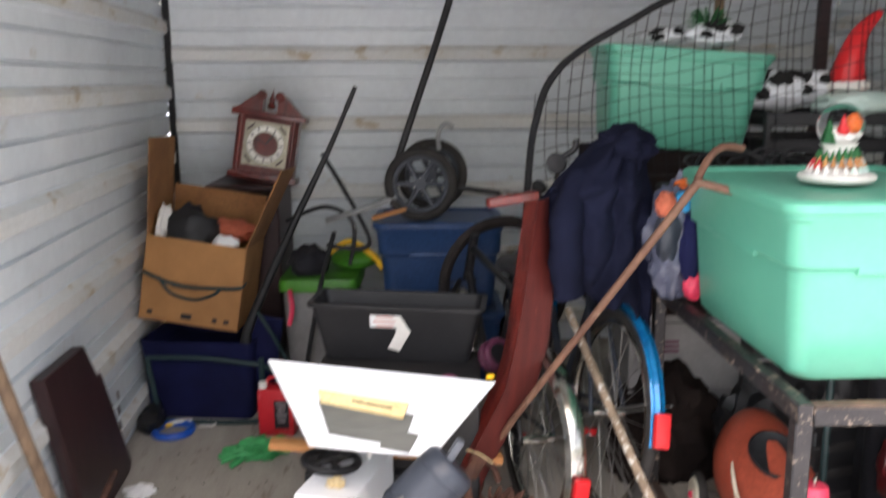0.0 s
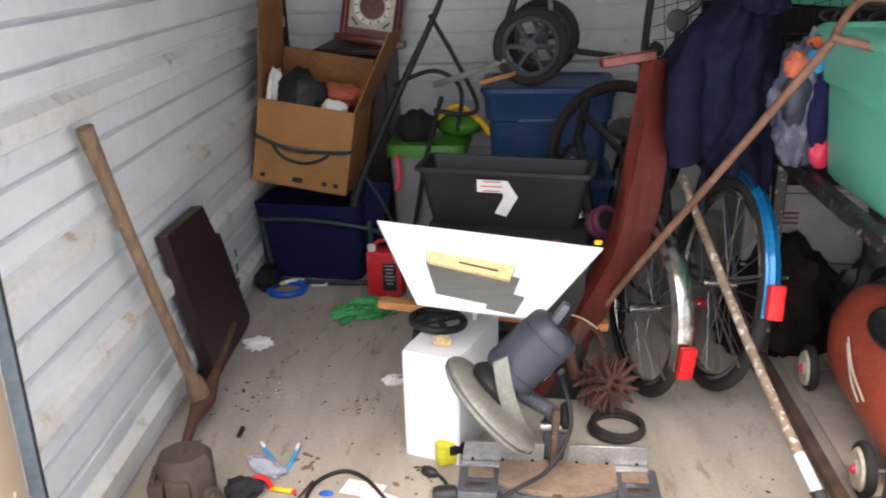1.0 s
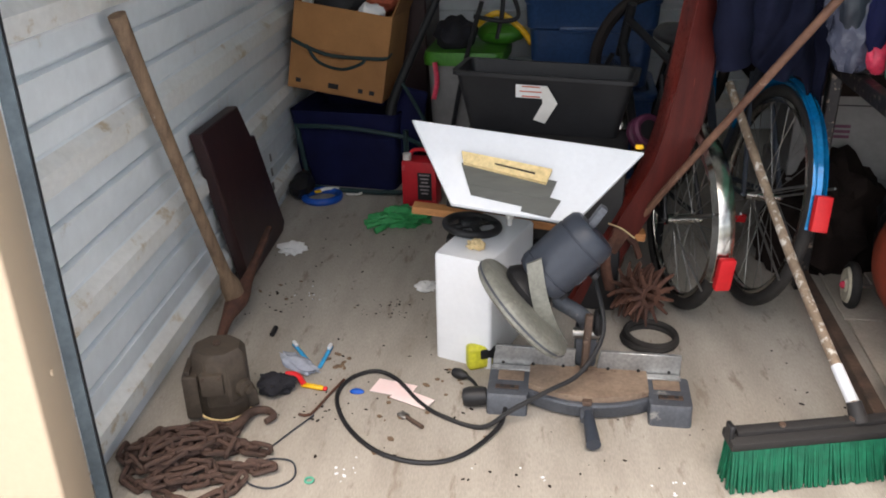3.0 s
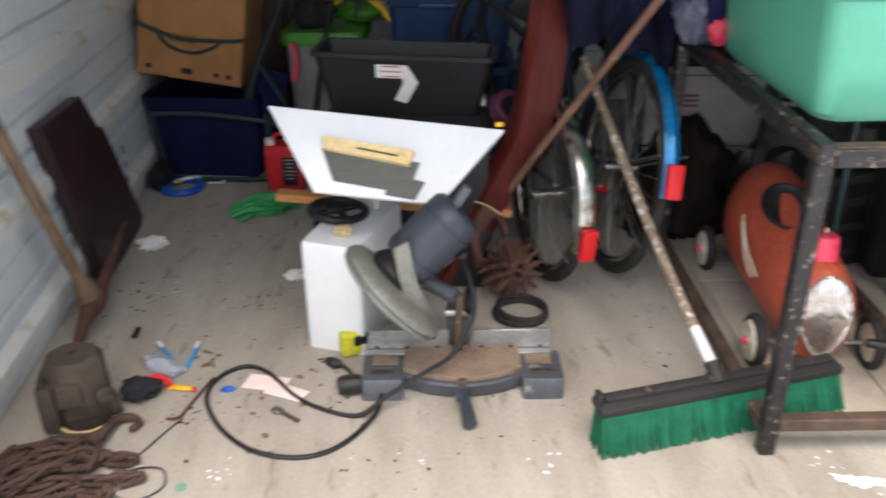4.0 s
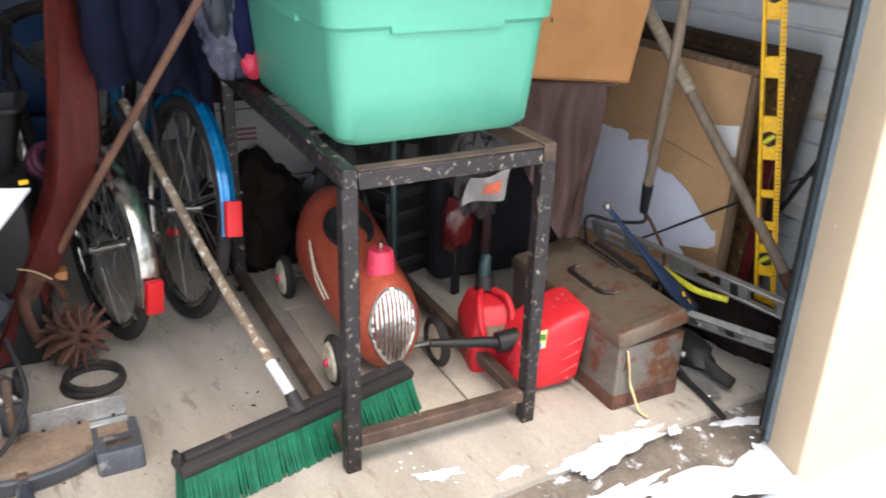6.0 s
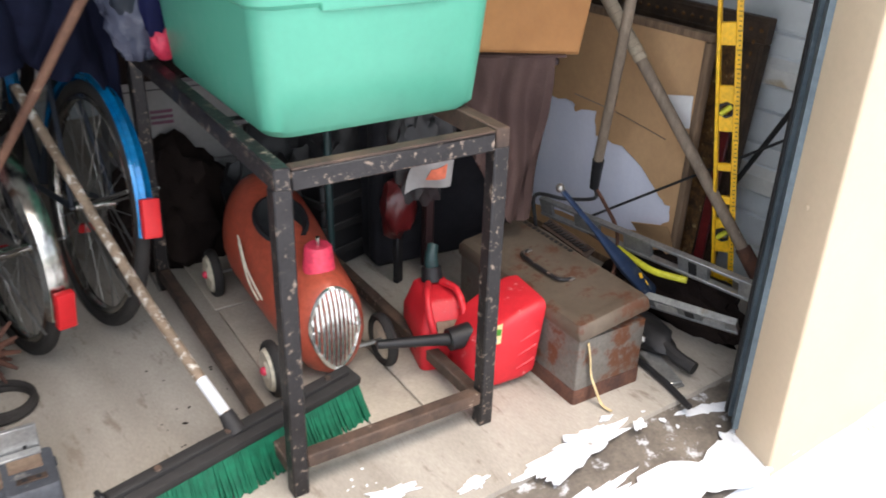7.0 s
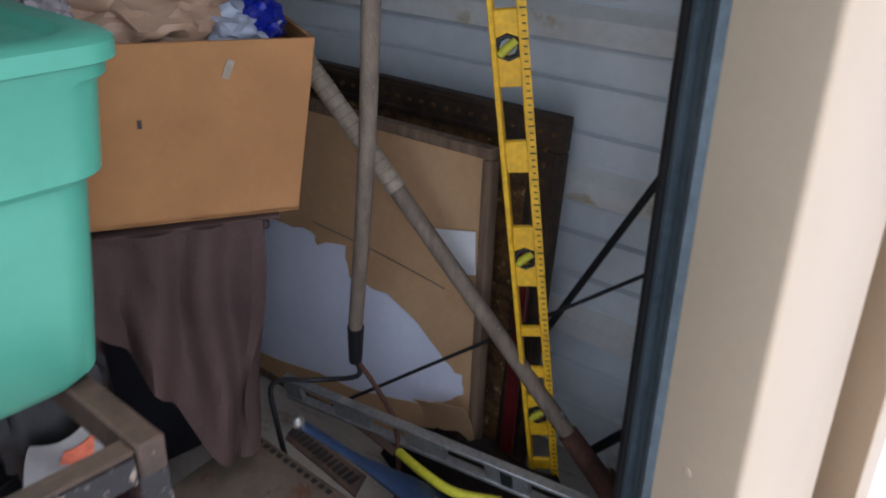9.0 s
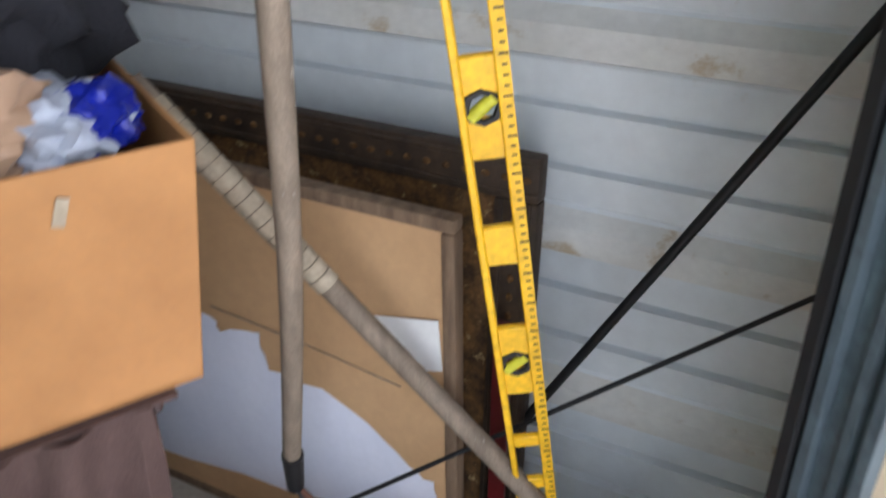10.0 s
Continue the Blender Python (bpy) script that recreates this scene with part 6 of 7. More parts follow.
# ---- bicycles, broom, poles, coat ----
def bicycle(label, hub, r, yaw, lean, paint, fendermat, gap=1.02, end=205, slim=1.0, bars=True):
    """A bicycle seen from its tail; its own axes: y forwards, origin under the rear hub."""
    t = thing("bicycle", label, "bicycle", pose(hub[0], hub[1], 0, 0, lean, yaw), "bicycles")
    for k, y in enumerate((0.0, gap)):
        w = part("wheel", ring(B(), (0, y, r), (1, 0, 0), r - 0.019, 0.019, 48, 10), "rubber", t, "worn black tyre")
        part("rim", ring(B(), (0, y, r), (1, 0, 0), r - 0.046, 0.011, 48, 8, flat=1.3), "chrome", w, "dull chrome rim")
        part("hub", cyl(B(), (-0.055, y, r), (0.055, y, r), 0.017), "chrome", w)
        bm = B()
        for i in range(28):
            a, s = 2 * math.pi * i / 28, 1 if i % 2 else -1
            b = a + 0.5 * (1 if i % 4 < 2 else -1)
            cyl(bm, (s * 0.028, y + 0.018 * math.cos(b), r + 0.018 * math.sin(b)), (0, y + (r - 0.05) * math.cos(a), r + (r - 0.05) * math.sin(a)), 0.0015, seg=4)
        part("spokes", bm, "steel", w)
        # mudguard: a curved strip, over the rear wheel down to the reflector
        bm, rows = B(), []
        a0, a1 = (20, end) if k == 0 else (40, 160)
        for i in range(31):
            a = radians(a0 + (a1 - a0) * i / 30)
            rows.append([Vector((x, y + (r + 0.018 + h) * math.cos(a), r + (r + 0.018 + h) * math.sin(a))) for x, h in ((-0.033 * slim, -0.016), (-0.024 * slim, 0.002), (0, 0.009), (0.024 * slim, 0.002), (0.033 * slim, -0.016), (0.022, -0.004), (0, 0.004), (-0.022, -0.004))])
        loft(bm, rows)
        f = part("mudguard", bm, fendermat, t)
        if k == 0:
            a = radians(a1 - 8)
            c = Vector((0, (r + 0.035) * math.cos(a), r + (r + 0.035) * math.sin(a)))
            q = Matrix.Translation(c) @ pose(0, 0, 0, (a1 - 8) - 90, 0, 0)
            part("reflector", box(B(), (0.046, 0.100, 0.024), (0, 0, 0.006), m=q, bev=0.006, seg=2), "red", f, "red rear reflector")
            bm = B()
            for s in (-1, 1):
                tube(bm, [(s * 0.045, 0, r), (s * 0.040, (r + 0.02) * math.cos(radians(155)), r + (r + 0.02) * math.sin(radians(155)))], 0.0035, 6, smooth=False)
                tube(bm, [(s * 0.045, 0, r), (s * 0.040, (r + 0.02) * math.cos(radians(200)), r + (r + 0.02) * math.sin(radians(200)))], 0.0035, 6, smooth=False)
            part("stay", bm, "steel", f)
    bb, st_, hd = Vector((0, 0.43, 0.28)), Vector((0, 0.27, 0.72)), Vector((0, gap - 0.17, 0.78))
    bm = B()
    for s in (-1, 1):
        tube(bm, [(s * 0.06, 0, r), bb + Vector((s * 0.03, -0.04, 0))], 0.009, 8, smooth=False)
        tube(bm, [(s * 0.06, 0, r), st_ + Vector((s * 0.03, 0, -0.04))], 0.008, 8, smooth=False)
    tube(bm, [bb, st_ + Vector((0, -0.02, 0.06))], 0.016, 10, smooth=False)
    tube(bm, [bb, hd + Vector((0, 0.03, -0.10))], 0.016, 10, smooth=False)
    tube(bm, [st_, hd], 0.014, 10, smooth=False)
    tube(bm, [hd + Vector((0, -0.02, 0.06)), hd + Vector((0, 0.05, -0.14))], 0.018, 10, smooth=False)
    part("frame", bm, paint, t)
    bm = B()
    for s in (-1, 1):
        tube(bm, [hd + Vector((s * 0.03, 0.05, -0.14)), (s * 0.055, gap - 0.03, r + 0.2), (s * 0.055, gap, r)], 0.010, 8)
    part("fork", bm, paint, t)
    if bars:
        part("handlebar", tube(B(), [(-0.28, gap - 0.42, 0.95), (-0.26, gap - 0.28, 0.97), (-0.12, gap - 0.19, 0.93), (0, gap - 0.18, 0.91), (0.12, gap - 0.19, 0.93), (0.26, gap - 0.28, 0.97), (0.28, gap - 0.42, 0.95)], 0.011, 8), "chrome", t)
        part("stem", cyl(B(), hd + Vector((0, -0.02, 0.05)), (0, gap - 0.19, 0.92), 0.012), "chrome", t)
    part("saddle", lump(B(), (0, 0.22, 0.82), (0.085, 0.13, 0.035), 2, 0.1, 1.2, 3), "black", t, "black saddle")
    part("seat_post", cyl(B(), st_, (0, 0.24, 0.80), 0.012), "chrome", t)
    if bars:
        part("headlamp", lathe(B(), [(0.01, -0.04), (0.025, -0.02), (0.03, 0.01), (0.026, 0.012), (0, 0.006)], 16, pose(-0.07, gap - 0.12, 0.99) @ axes_to((-0.4, 0.9, 0.1))), "black", t, "black lamp")
    part("chainring", ring(B(), bb + Vector((0.05, 0, 0)), (1, 0, 0), 0.085, 0.006, 28, 6), "steel", t)
    part("crank", tube(B(), [bb + Vector((0.06, 0, 0)), bb + Vector((0.065, -0.10, -0.12))], 0.009, 6, smooth=False), "chrome", t)
    part("pedal_reflector", box(B(), (0.05, 0.02, 0.03), (0.09, 0.32, 0.15), bev=0.004), "red", t, "red pedal reflector")
    return t


bicycle("old bicycle with chrome mudguard and red reflector, parked tail outwards", (0.580, 2.60), 0.288, 11, 3, "black", "chrome", 0.92, 194, bars=False)
bicycle("bicycle with shiny blue mudguard and red reflector, leaning on the table", (0.795, 2.655), 0.350, 5, 8, "bluegrey", "bikeblue", 1.02, 174, 0.5)

solo("rubber_hoop", ring(ring(B(), (0, 0, 0), (0.25, -1, 0.1), 0.27, 0.020, 44, 8), (0.012, 0.03, -0.01), (0.2, -1, 0.15), 0.265, 0.018, 44, 8), "darktyre", "worn dark brown rubber hoop propped behind the red board", "hoop", at=(0.62, 3.42, 0.60))

t = thing("push_broom", "wide push broom with green bristles, handle leaning on the bicycles", "broom", pose(0.878, 1.775, 0, 0, 0, 11))
bm = box(B(), (0.66, 0.062, 0.024), (0, 0, 0.112), rot=(8, 0, 0), bev=0.006, seg=2)
box(bm, (0.62, 0.026, 0.016), (0, 0.004, 0.129), rot=(8, 0, 0), bev=0.004, seg=2)
bl = part("block", bm, "blackdust", t, "dusty black plastic broom head")
for x in (-0.20, -0.03, 0.13, 0.25):
    part("bolt", cyl(B(), (x, 0.002, 0.134), (x, 0.001, 0.142), 0.008, seg=6), "rustiron", bl)
part("socket", cyl(B(), (-0.01, 0.0, 0.125), (-0.015, 0.030, 0.165), 0.022, 0.017), "blackdust", t)
part("end_clip", box(B(), (0.012, 0.03, 0.05), (-0.325, 0.0, 0.130), bev=0.003), "black", t)
bm = B()
rng = random.Random(3)
for i in range(190):
    for j in range(5):
        x = -0.322 + 0.644 * i / 189 + rng.uniform(-0.001, 0.001)
        y = -0.022 + 0.011 * j
        dx, dy = rng.uniform(-0.004, 0.004) + 0.012 * x / 0.32, rng.uniform(-0.005, 0.005) + (j - 2) * 0.008 - 0.022
        tube(bm, [(x, y, 0.103), (x + dx * 0.4, y + dy * 0.45, 0.055), (x + dx, y + dy, rng.uniform(0.001, 0.007))], lambda u: 0.0022 + 0.0006 * u, 4, n=1, smooth=False)
part("bristles", bm, "broomgreen", t)
partw("handle", tube(B(), [(0.862, 1.80, 0.15), (0.792, 2.17, 0.36), (0.715, 2.72, 0.69)], 0.013, 12, n=4), "fleckwood", t, "worn paint-flecked wooden handle")
partw("paint_band", cyl(B(), (0.843, 1.895, 0.203), (0.860, 1.81, 0.156), 0.0142), "white", t, "white painted band")

t = thing("pole", "long brown wooden pole leaning across to the green bin", "pole", Matrix.Translation((0.39, 2.62, 0.16)))
partw("shaft", tube(B(), [(0.385, 2.63, 0.15), (0.50, 2.50, 0.41), (0.715, 2.28, 0.84), (0.887, 2.09, 1.193)], lambda u: 0.0105 + 0.001 * u, 10, n=4), "polewood", t)
partw("foot", box(B(), (0.03, 0.02, 0.16), (0.39, 2.625, 0.08), rot=(20, 12, 0), bev=0.003), "rust", t, "rusty iron foot")
partw("cross_grip", tube(B(), [(0.872, 2.09, 1.185), (0.952, 2.07, 1.165), (1.022, 2.05, 1.14)], 0.0105, 10, n=3), "polewood", t)
partw("hook", tube(B(), [(0.882, 2.10, 1.19), (0.932, 2.15, 1.24), (0.99, 2.20, 1.262), (1.05, 2.22, 1.255)], 0.010, 10, n=4), "polewood", t)

t = thing("red_board", "long curved red-stained wooden board standing among the bicycles", "board", Matrix.Translation((0.30, 2.54, 0)))
zs = (1.085, 0.93, 0.775, 0.62, 0.495, 0.325, 0.02)
west = (0.536, 0.516, 0.497, 0.475, 0.441, 0.358, 0.215)
ridge = (0.563, 0.543, 0.522, 0.497, 0.468, 0.382, 0.240)
east = (0.598, 0.610, 0.620, 0.608, 0.572, 0.479, 0.330)
for nm, xa, xb, ya, yb, material in (("face", ridge, east, 2.50, 2.54, "redwood"), ("edge_strip", west, ridge, 2.56, 2.50, "mahog")):
    bm, rows = B(), []
    for k in range(25):
        z = 0.02 + (1.085 - 0.02) * k / 24
        x0, x1 = (float(np.interp(z, zs[::-1], row[::-1])) for row in (xa, xb))
        rows.append([Vector((x0 + 0.001, ya, z)), Vector((x1, yb, z)), Vector((x1 + 0.012, yb + 0.03, z)), Vector((x0 + 0.012, ya + 0.03, z))])
    loft(bm, rows)
    bmesh.ops.recalc_face_normals(bm, faces=bm.faces)
    partw(nm, bm, material, t)
partw("cross_piece", box(B(), (0.16, 0.03, 0.028), (0.49, 2.52, 1.09), rot=(0, -6, 10), bev=0.004), "mahog", t, "dark red cross piece")

# navy coat slung over the bicycles
bm = B()


def coat_front(u, v):
    """u across from west to east, v from the top to the hem."""
    left = 0.800 - 0.205 * min(1.0, v * 2.6) ** 0.75 + 0.045 * max(0.0, v - 0.5)
    right = 0.905 + 0.045 * min(1.0, v * 3) - 0.03 * max(0.0, v - 0.5)
    x = left + (right - left) * u
    top = 1.265 + 0.03 * math.sin(u * math.pi)
    hem = 0.745 + 0.07 * math.sin(u * 4.0 + 0.4) + 0.03 * math.sin(u * 11)
    bulge = math.sin(math.pi * u) ** 0.6
    w = noise.noise(Vector((u * 3, v * 2, 0)))
    fold = (0.008 + 0.024 * v) * math.sin(u * 15 + 4.5 * w + v * 2) + 0.05 * noise.noise(Vector((u * 3.2, v * 2.6, 5))) + 0.022 * noise.noise(Vector((u * 9 + v * 5, v * 8, 2)))
    return Vector((x, 2.60 - (0.02 + 0.10 * min(1, v * 3)) * bulge + fold, top + (hem - top) * v))


sheet(bm, coat_front, 60, 60, 0.006)
for v in bm.verts:
    if v.co.y > 2.8:
        v.co = coat_front(0.0, 0.0)
t = thing("coat", "navy blue cloth coat slung over the bicycles", "coat", Matrix.Translation((0.75, 2.55, 0.8)))
partw("front", bm, "navy", t)
partw("hood", lump(B(), (0.845, 2.58, 1.235), (0.085, 0.08, 0.065), 91, 0.35, 2.2, 4), "navy", t)
partw("sleeve", tube(B(), [(0.70, 2.54, 1.16), (0.655, 2.50, 1.06), (0.645, 2.48, 0.93), (0.66, 2.49, 0.80)], lambda u: 0.040 + 0.030 * math.sin(min(1.0, u * 1.5) * 1.57) - 0.012 * u + 0.005 * math.sin(u * 19) + 0.003 * math.sin(u * 47), 18, flat=0.75), "navy", t)

t = thing("bicycle_lamp", "black bicycle lamp with a chrome bracket beside the coat", "lamp", pose(0.665, 2.70, 1.175, 0, 0, 20))
part("shell", lathe(B(), [(0.0, -0.040), (0.020, -0.034), (0.030, -0.010), (0.034, 0.012), (0.031, 0.016), (0.0, 0.012)], 18, axes_to((-0.8, -0.6, 0.1))), "black", t)
part("bracket", tube(B(), [(0.0, 0.0, -0.03), (0.015, 0.02, -0.06), (0.06, 0.03, -0.07), (0.12, 0.03, -0.06)], 0.008, 8), "chrome", t, "dull chrome bracket")
part("lever", tube(B(), [(0.02, 0.0, 0.02), (0.05, -0.02, 0.045), (0.055, -0.02, 0.075)], 0.010, 8), "black", t)

# ---- the back right: net, second bin, crates, toys ----
t = thing("sports_net", "black tubular sports net frame with wide-meshed net", "net", Matrix.Translation((0.57, 2.74, 0)))
arc = [(0.555, 2.78, 0.0), (0.578, 2.75, 1.06), (0.61, 2.74, 1.34), (0.662, 2.74, 1.455), (0.75, 2.74, 1.53), (0.89, 2.74, 1.61), (1.035, 2.74, 1.685), (1.3, 2.75, 1.77), (1.75, 2.78, 1.86), (2.2, 2.8, 1.80), (2.42, 2.82, 1.5), (2.45, 2.84, 0.0)]
partw("frame", tube(B(), arc, 0.012, 10, n=5), "netcord", t)
fine = curve_pts(arc, 24)
bm = B()


def arc_top(x):
    return max((p.z for p in fine if abs(p.x - x) < 0.03), default=1.0)


for i in range(40):
    x = 0.60 + i * 0.040
    if x > 2.15:
        break
    zt = arc_top(x) - 0.01
    tube(bm, [(x, 2.745, zt), (x + 0.01 * math.sin(i), 2.80 + 0.03 * math.sin(i * 0.9), zt - 0.25), (x + 0.02, 2.765, 1.02)], 0.0016, 4, n=5)
for j in range(17):
    z0 = 1.04 + j * 0.042
    pts = [(x, 2.745 + 0.05 * math.sin(min(1, (x - 0.6) * 3)) * 0.8, z0 + 0.10 * (x - 0.6) + 0.012 * math.sin(x * 14 + j)) for x in np.linspace(0.6, 2.0, 15) if z0 + 0.10 * (x - 0.6) < arc_top(x) - 0.02]
    if len(pts) > 1:
        tube(bm, pts, 0.0016, 4, n=3)
partw("net", bm, "netcord", t, "wide black mesh")

tote("storage_bin", "mint green plastic storage bin high on stacked boxes", pose(1.14, 3.05, 1.198, 0, 4.5, -7), 0.52, 0.42, 0.335, "teal", "teal", 0.03, "green storage bins")


def closed_carton(label, m, w, d, h, material, bars=True):
    t = thing("cardboard_box", label, "cardboard box", m, "stacked cartons")
    part("body", box(B(), (w, d, h), (0, 0, h / 2), bev=0.005), material, t)
    part("tape_strip", box(B(), (w * 0.98, 0.05, 0.002), (0, 0, h + 0.0012)), "tape", t)
    part("seam", box(B(), (w * 0.99, 0.002, 0.004), (0, -d / 2 - 0.0006, h * 0.86)), "blackdust", t)
    if bars:
        bm = B()
        for i in range(3):
            box(bm, (0.07, 0.002, 0.010), (-w * 0.18, -d / 2 - 0.0008, h * 0.62 - i * 0.018))
        part("print_bar", bm, "plum", t, "faded red printed bars")
    return t


M["greycard"] = mat("pale_grey_carton", lin(140, 138, 137), lin(122, 120, 119), rough=0.85, bump=0.1, grain=0.05)
closed_carton("pale grey cardboard carton at the bottom of a stack", pose(1.27, 3.14, 0, 0, 0, -4), 0.50, 0.40, 0.30, "greycard", False)
closed_carton("pale grey cardboard carton with faded red print", pose(1.26, 3.13, 0.303, 0, 0, -7), 0.46, 0.38, 0.30, "greycard")
# Added support; its near-black colour stands in for the darkness behind the coat.
closed_carton("near-black box added as hidden support under the upper green bin", pose(1.14, 3.10, 0.606, 0, 0, -3), 0.52, 0.42, 0.585, "darkbrown", False)
t = thing("plastic_crate", "black plastic crate filled with soft toys", "crate", pose(1.62, 3.0, 0, 0, 0, -5))
part("lower_box", box(B(), (0.40, 0.46, 0.9), (0, 0, 0.45), bev=0.01), "blackdust", t)
for z in (0.94, 1.03, 1.12, 1.21, 1.30):
    for k in (-1, 1):
        part("slat", box(B(), (0.42, 0.012, 0.045), (0, k * 0.23, z), bev=0.003), "black", t)
        part("slat", box(B(), (0.012, 0.44, 0.045), (k * 0.21, 0, z), bev=0.003), "black", t)
for sx in (-1, 1):
    for sy in (-1, 1):
        part("corner_post", box(B(), (0.02, 0.02, 0.44), (sx * 0.205, sy * 0.225, 1.11), bev=0.003), "black", t)
for at, size, seed in (((1.27, 2.98, 1.585), (0.10, 0.07, 0.045), 61), ((1.10, 3.0, 1.575), (0.07, 0.06, 0.035), 62), ((1.50, 2.95, 1.39), (0.11, 0.08, 0.07), 63), ((1.64, 2.93, 1.40), (0.09, 0.07, 0.06), 64)):
    o = solo("soft_toy", lump(B(), (0, 0, 0), size, seed, 0.3, 2.5, 3), "white", "black and white spotted plush toy heaped on the boxes", "soft toy", at=at, group="soft toys")
    rng = random.Random(seed)
    for i in range(7):
        d = Vector((rng.uniform(-1, 1), rng.uniform(-1, -0.2), rng.uniform(-0.2, 1))).normalized()
        part("spot", lump(B(), (d.x * size[0] * 0.96, d.y * size[1] * 0.96, d.z * size[2] * 0.96), (size[0] * 0.26, size[1] * 0.26, size[2] * 0.3), seed + i, 0.4, 2, 2), "dot", o, "black spot")
t = thing("santa_hat", "red felt stocking hat with white trim among the toys", "hat", Matrix.Translation((1.70, 2.84, 1.40)))
partw("hat", tube(B(), [(1.70, 2.86, 1.40), (1.69, 2.84, 1.48), (1.72, 2.84, 1.58), (1.79, 2.85, 1.65)], lambda u: 0.055 * (1 - u) + 0.012, 12), "red", t)
partw("trim", ring(B(), (1.70, 2.86, 1.405), (0, 0.1, 1), 0.055, 0.018, 20, 8), "whiteplas", t, "white fluffy trim")
solo("teal_cushion", lump(B(), (0, 0, 0), (0.16, 0.09, 0.045), 66, 0.25, 2, 3), "door_green", "folded teal cloth on the crate", "cloth", at=(1.72, 2.80, 1.35))
bm = B()
rng = random.Random(7)
for i in range(60):
    a, b = rng.uniform(0, 6.28), rng.uniform(0.1, 1.2)
    d = Vector((math.cos(a) * math.cos(b), math.sin(a) * math.cos(b), math.sin(b)))
    tube(bm, [(0, 0, 0), d * 0.05, d * 0.09 + Vector((0, 0, -0.01))], lambda u: 0.005 - 0.003 * u, 4, n=2)
solo("garland", bm, "grass", "clump of green tinsel garland on the upper bin", "garland", at=(1.24, 2.96, 1.60))
solo("wooden_post", box(B(), (0.03, 0.03, 1.95), (0, 0, 0.975), bev=0.003), "wood", "upright bare wooden lath behind the boxes", "lath", at=(1.42, 3.30, 0))
solo("wooden_post", box(B(), (0.05, 0.03, 2.0), (0, 0, 1.0), bev=0.003), "darkwood", "upright dark wooden lath behind the boxes", "lath", at=(1.95, 3.5, 0))

# dark box and cable tangle at the back of the table
t = thing("storage_box", "dark lidded storage box at the back of the iron table", "storage box", pose(1.22, 2.575, 0.776, 0, 0, -5))
part("body", box(B(), (0.46, 0.24, 0.30), (0, 0, 0.15), bev=0.015, seg=2), "black", t)
part("lid", box(B(), (0.48, 0.26, 0.03), (0, 0, 0.315), bev=0.01, seg=2), "blackdust", t)
rng = random.Random(12)
for i in range(9):
    c = Vector((1.12 + 0.035 * i, 2.52 + rng.uniform(-0.06, 0.06), 1.15 + rng.uniform(0, 0.06)))
    pts = []
    R, ph = rng.uniform(0.05, 0.10), rng.uniform(0, 6)
    tilt = rng.uniform(0.3, 1.2)
    for k in range(8):
        a = ph + k * 0.75
        pts.append(c + Vector((R * math.cos(a) * 1.3, R * math.sin(a) * math.cos(tilt), R * math.sin(a) * math.sin(tilt) * 0.8)))
    solo("cable", tube(B(), [p - c for p in pts], 0.005, 6, n=4), "black", "loop of black cable in a tangle", "cable", at=c, group="tangled cables")
for at, mt, lb in (((1.02, 2.50, 1.125), "orange", "orange plastic oddment among the cables"), ((1.36, 2.50, 1.13), "salmon", "salmon-coloured oddment among the cables"), ((1.45, 2.48, 1.13), "red", "red plastic oddment among the cables")):
    solo("oddment", lump(B(), (0, 0, 0), (0.045, 0.03, 0.02), 70, 0.4, 3, 2), mt, lb, "oddment", at=at, group="oddments")
t = thing("printed_bag", "clear plastic bag of colourful packets beside the green bin", "bag", pose(0.985, 2.50, 0.78, 0, 0, -10))
part("bag", lump(B(), (0, 0, 0.17), (0.085, 0.06, 0.18), 77, 0.3, 2.2, 4, floor=0.002), "clearbag", t)
for at, size, mt in (((-0.03, -0.045, 0.20), (0.04, 0.03, 0.08), "bluegrey"), ((0.035, -0.05, 0.16), (0.035, 0.03, 0.10), "navyplas"), ((0.05, -0.05, 0.05), (0.03, 0.025, 0.045), "pink"), ((-0.04, -0.045, 0.29), (0.03, 0.03, 0.04), "salmon"), ((0.01, -0.04, 0.30), (0.03, 0.03, 0.03), "cyan")):
    part("packet", lump(B(), at, size, 5, 0.25, 2.5, 3), mt, t)
solo("blanket", lump(B(), (0, 0, 0.13), (0.20, 0.17, 0.27), 81, 0.35, 2.0, 4, floor=0.001), "darkbrown", "heap of dark brown cloth on the floor", "cloth", at=(1.14, 2.94, 0))
# Table shade put into the colours: clear bag black, white panel grey.
t = thing("printed_bag", "clear plastic bag coloured dark for the shade, pink-printed panel, hung under the table", "bag", pose(1.505, 1.985, 0.475, 0, 0, -20))
part("bag", lump(B(), (0, 0.03, 0.125), (0.075, 0.045, 0.150), 83, 0.35, 2.4, 4), "black", t)
pan = part("printed_panel", sheet(B(), lambda u, v: Vector((-0.055 + 0.115 * u + 0.02 * v, -0.030 + 0.018 * math.sin(u * 5 + v * 3) - 0.012 * v, 0.015 + 0.085 * v + 0.02 * u)), 10, 6, 0.002), "greycard", t, "crumpled white printed panel, greyed for the shade")
part("print_patch", sheet(B(), lambda u, v: Vector((-0.055 + 0.115 * (0.4 + 0.4 * u) + 0.02 * (0.35 + 0.4 * v), -0.0335 + 0.018 * math.sin((0.4 + 0.4 * u) * 5 + (0.35 + 0.4 * v) * 3) - 0.012 * (0.35 + 0.4 * v), 0.015 + 0.085 * (0.35 + 0.4 * v) + 0.02 * (0.4 + 0.4 * u))), 6, 4, 0.002), "salmon", pan, "faded pink print")
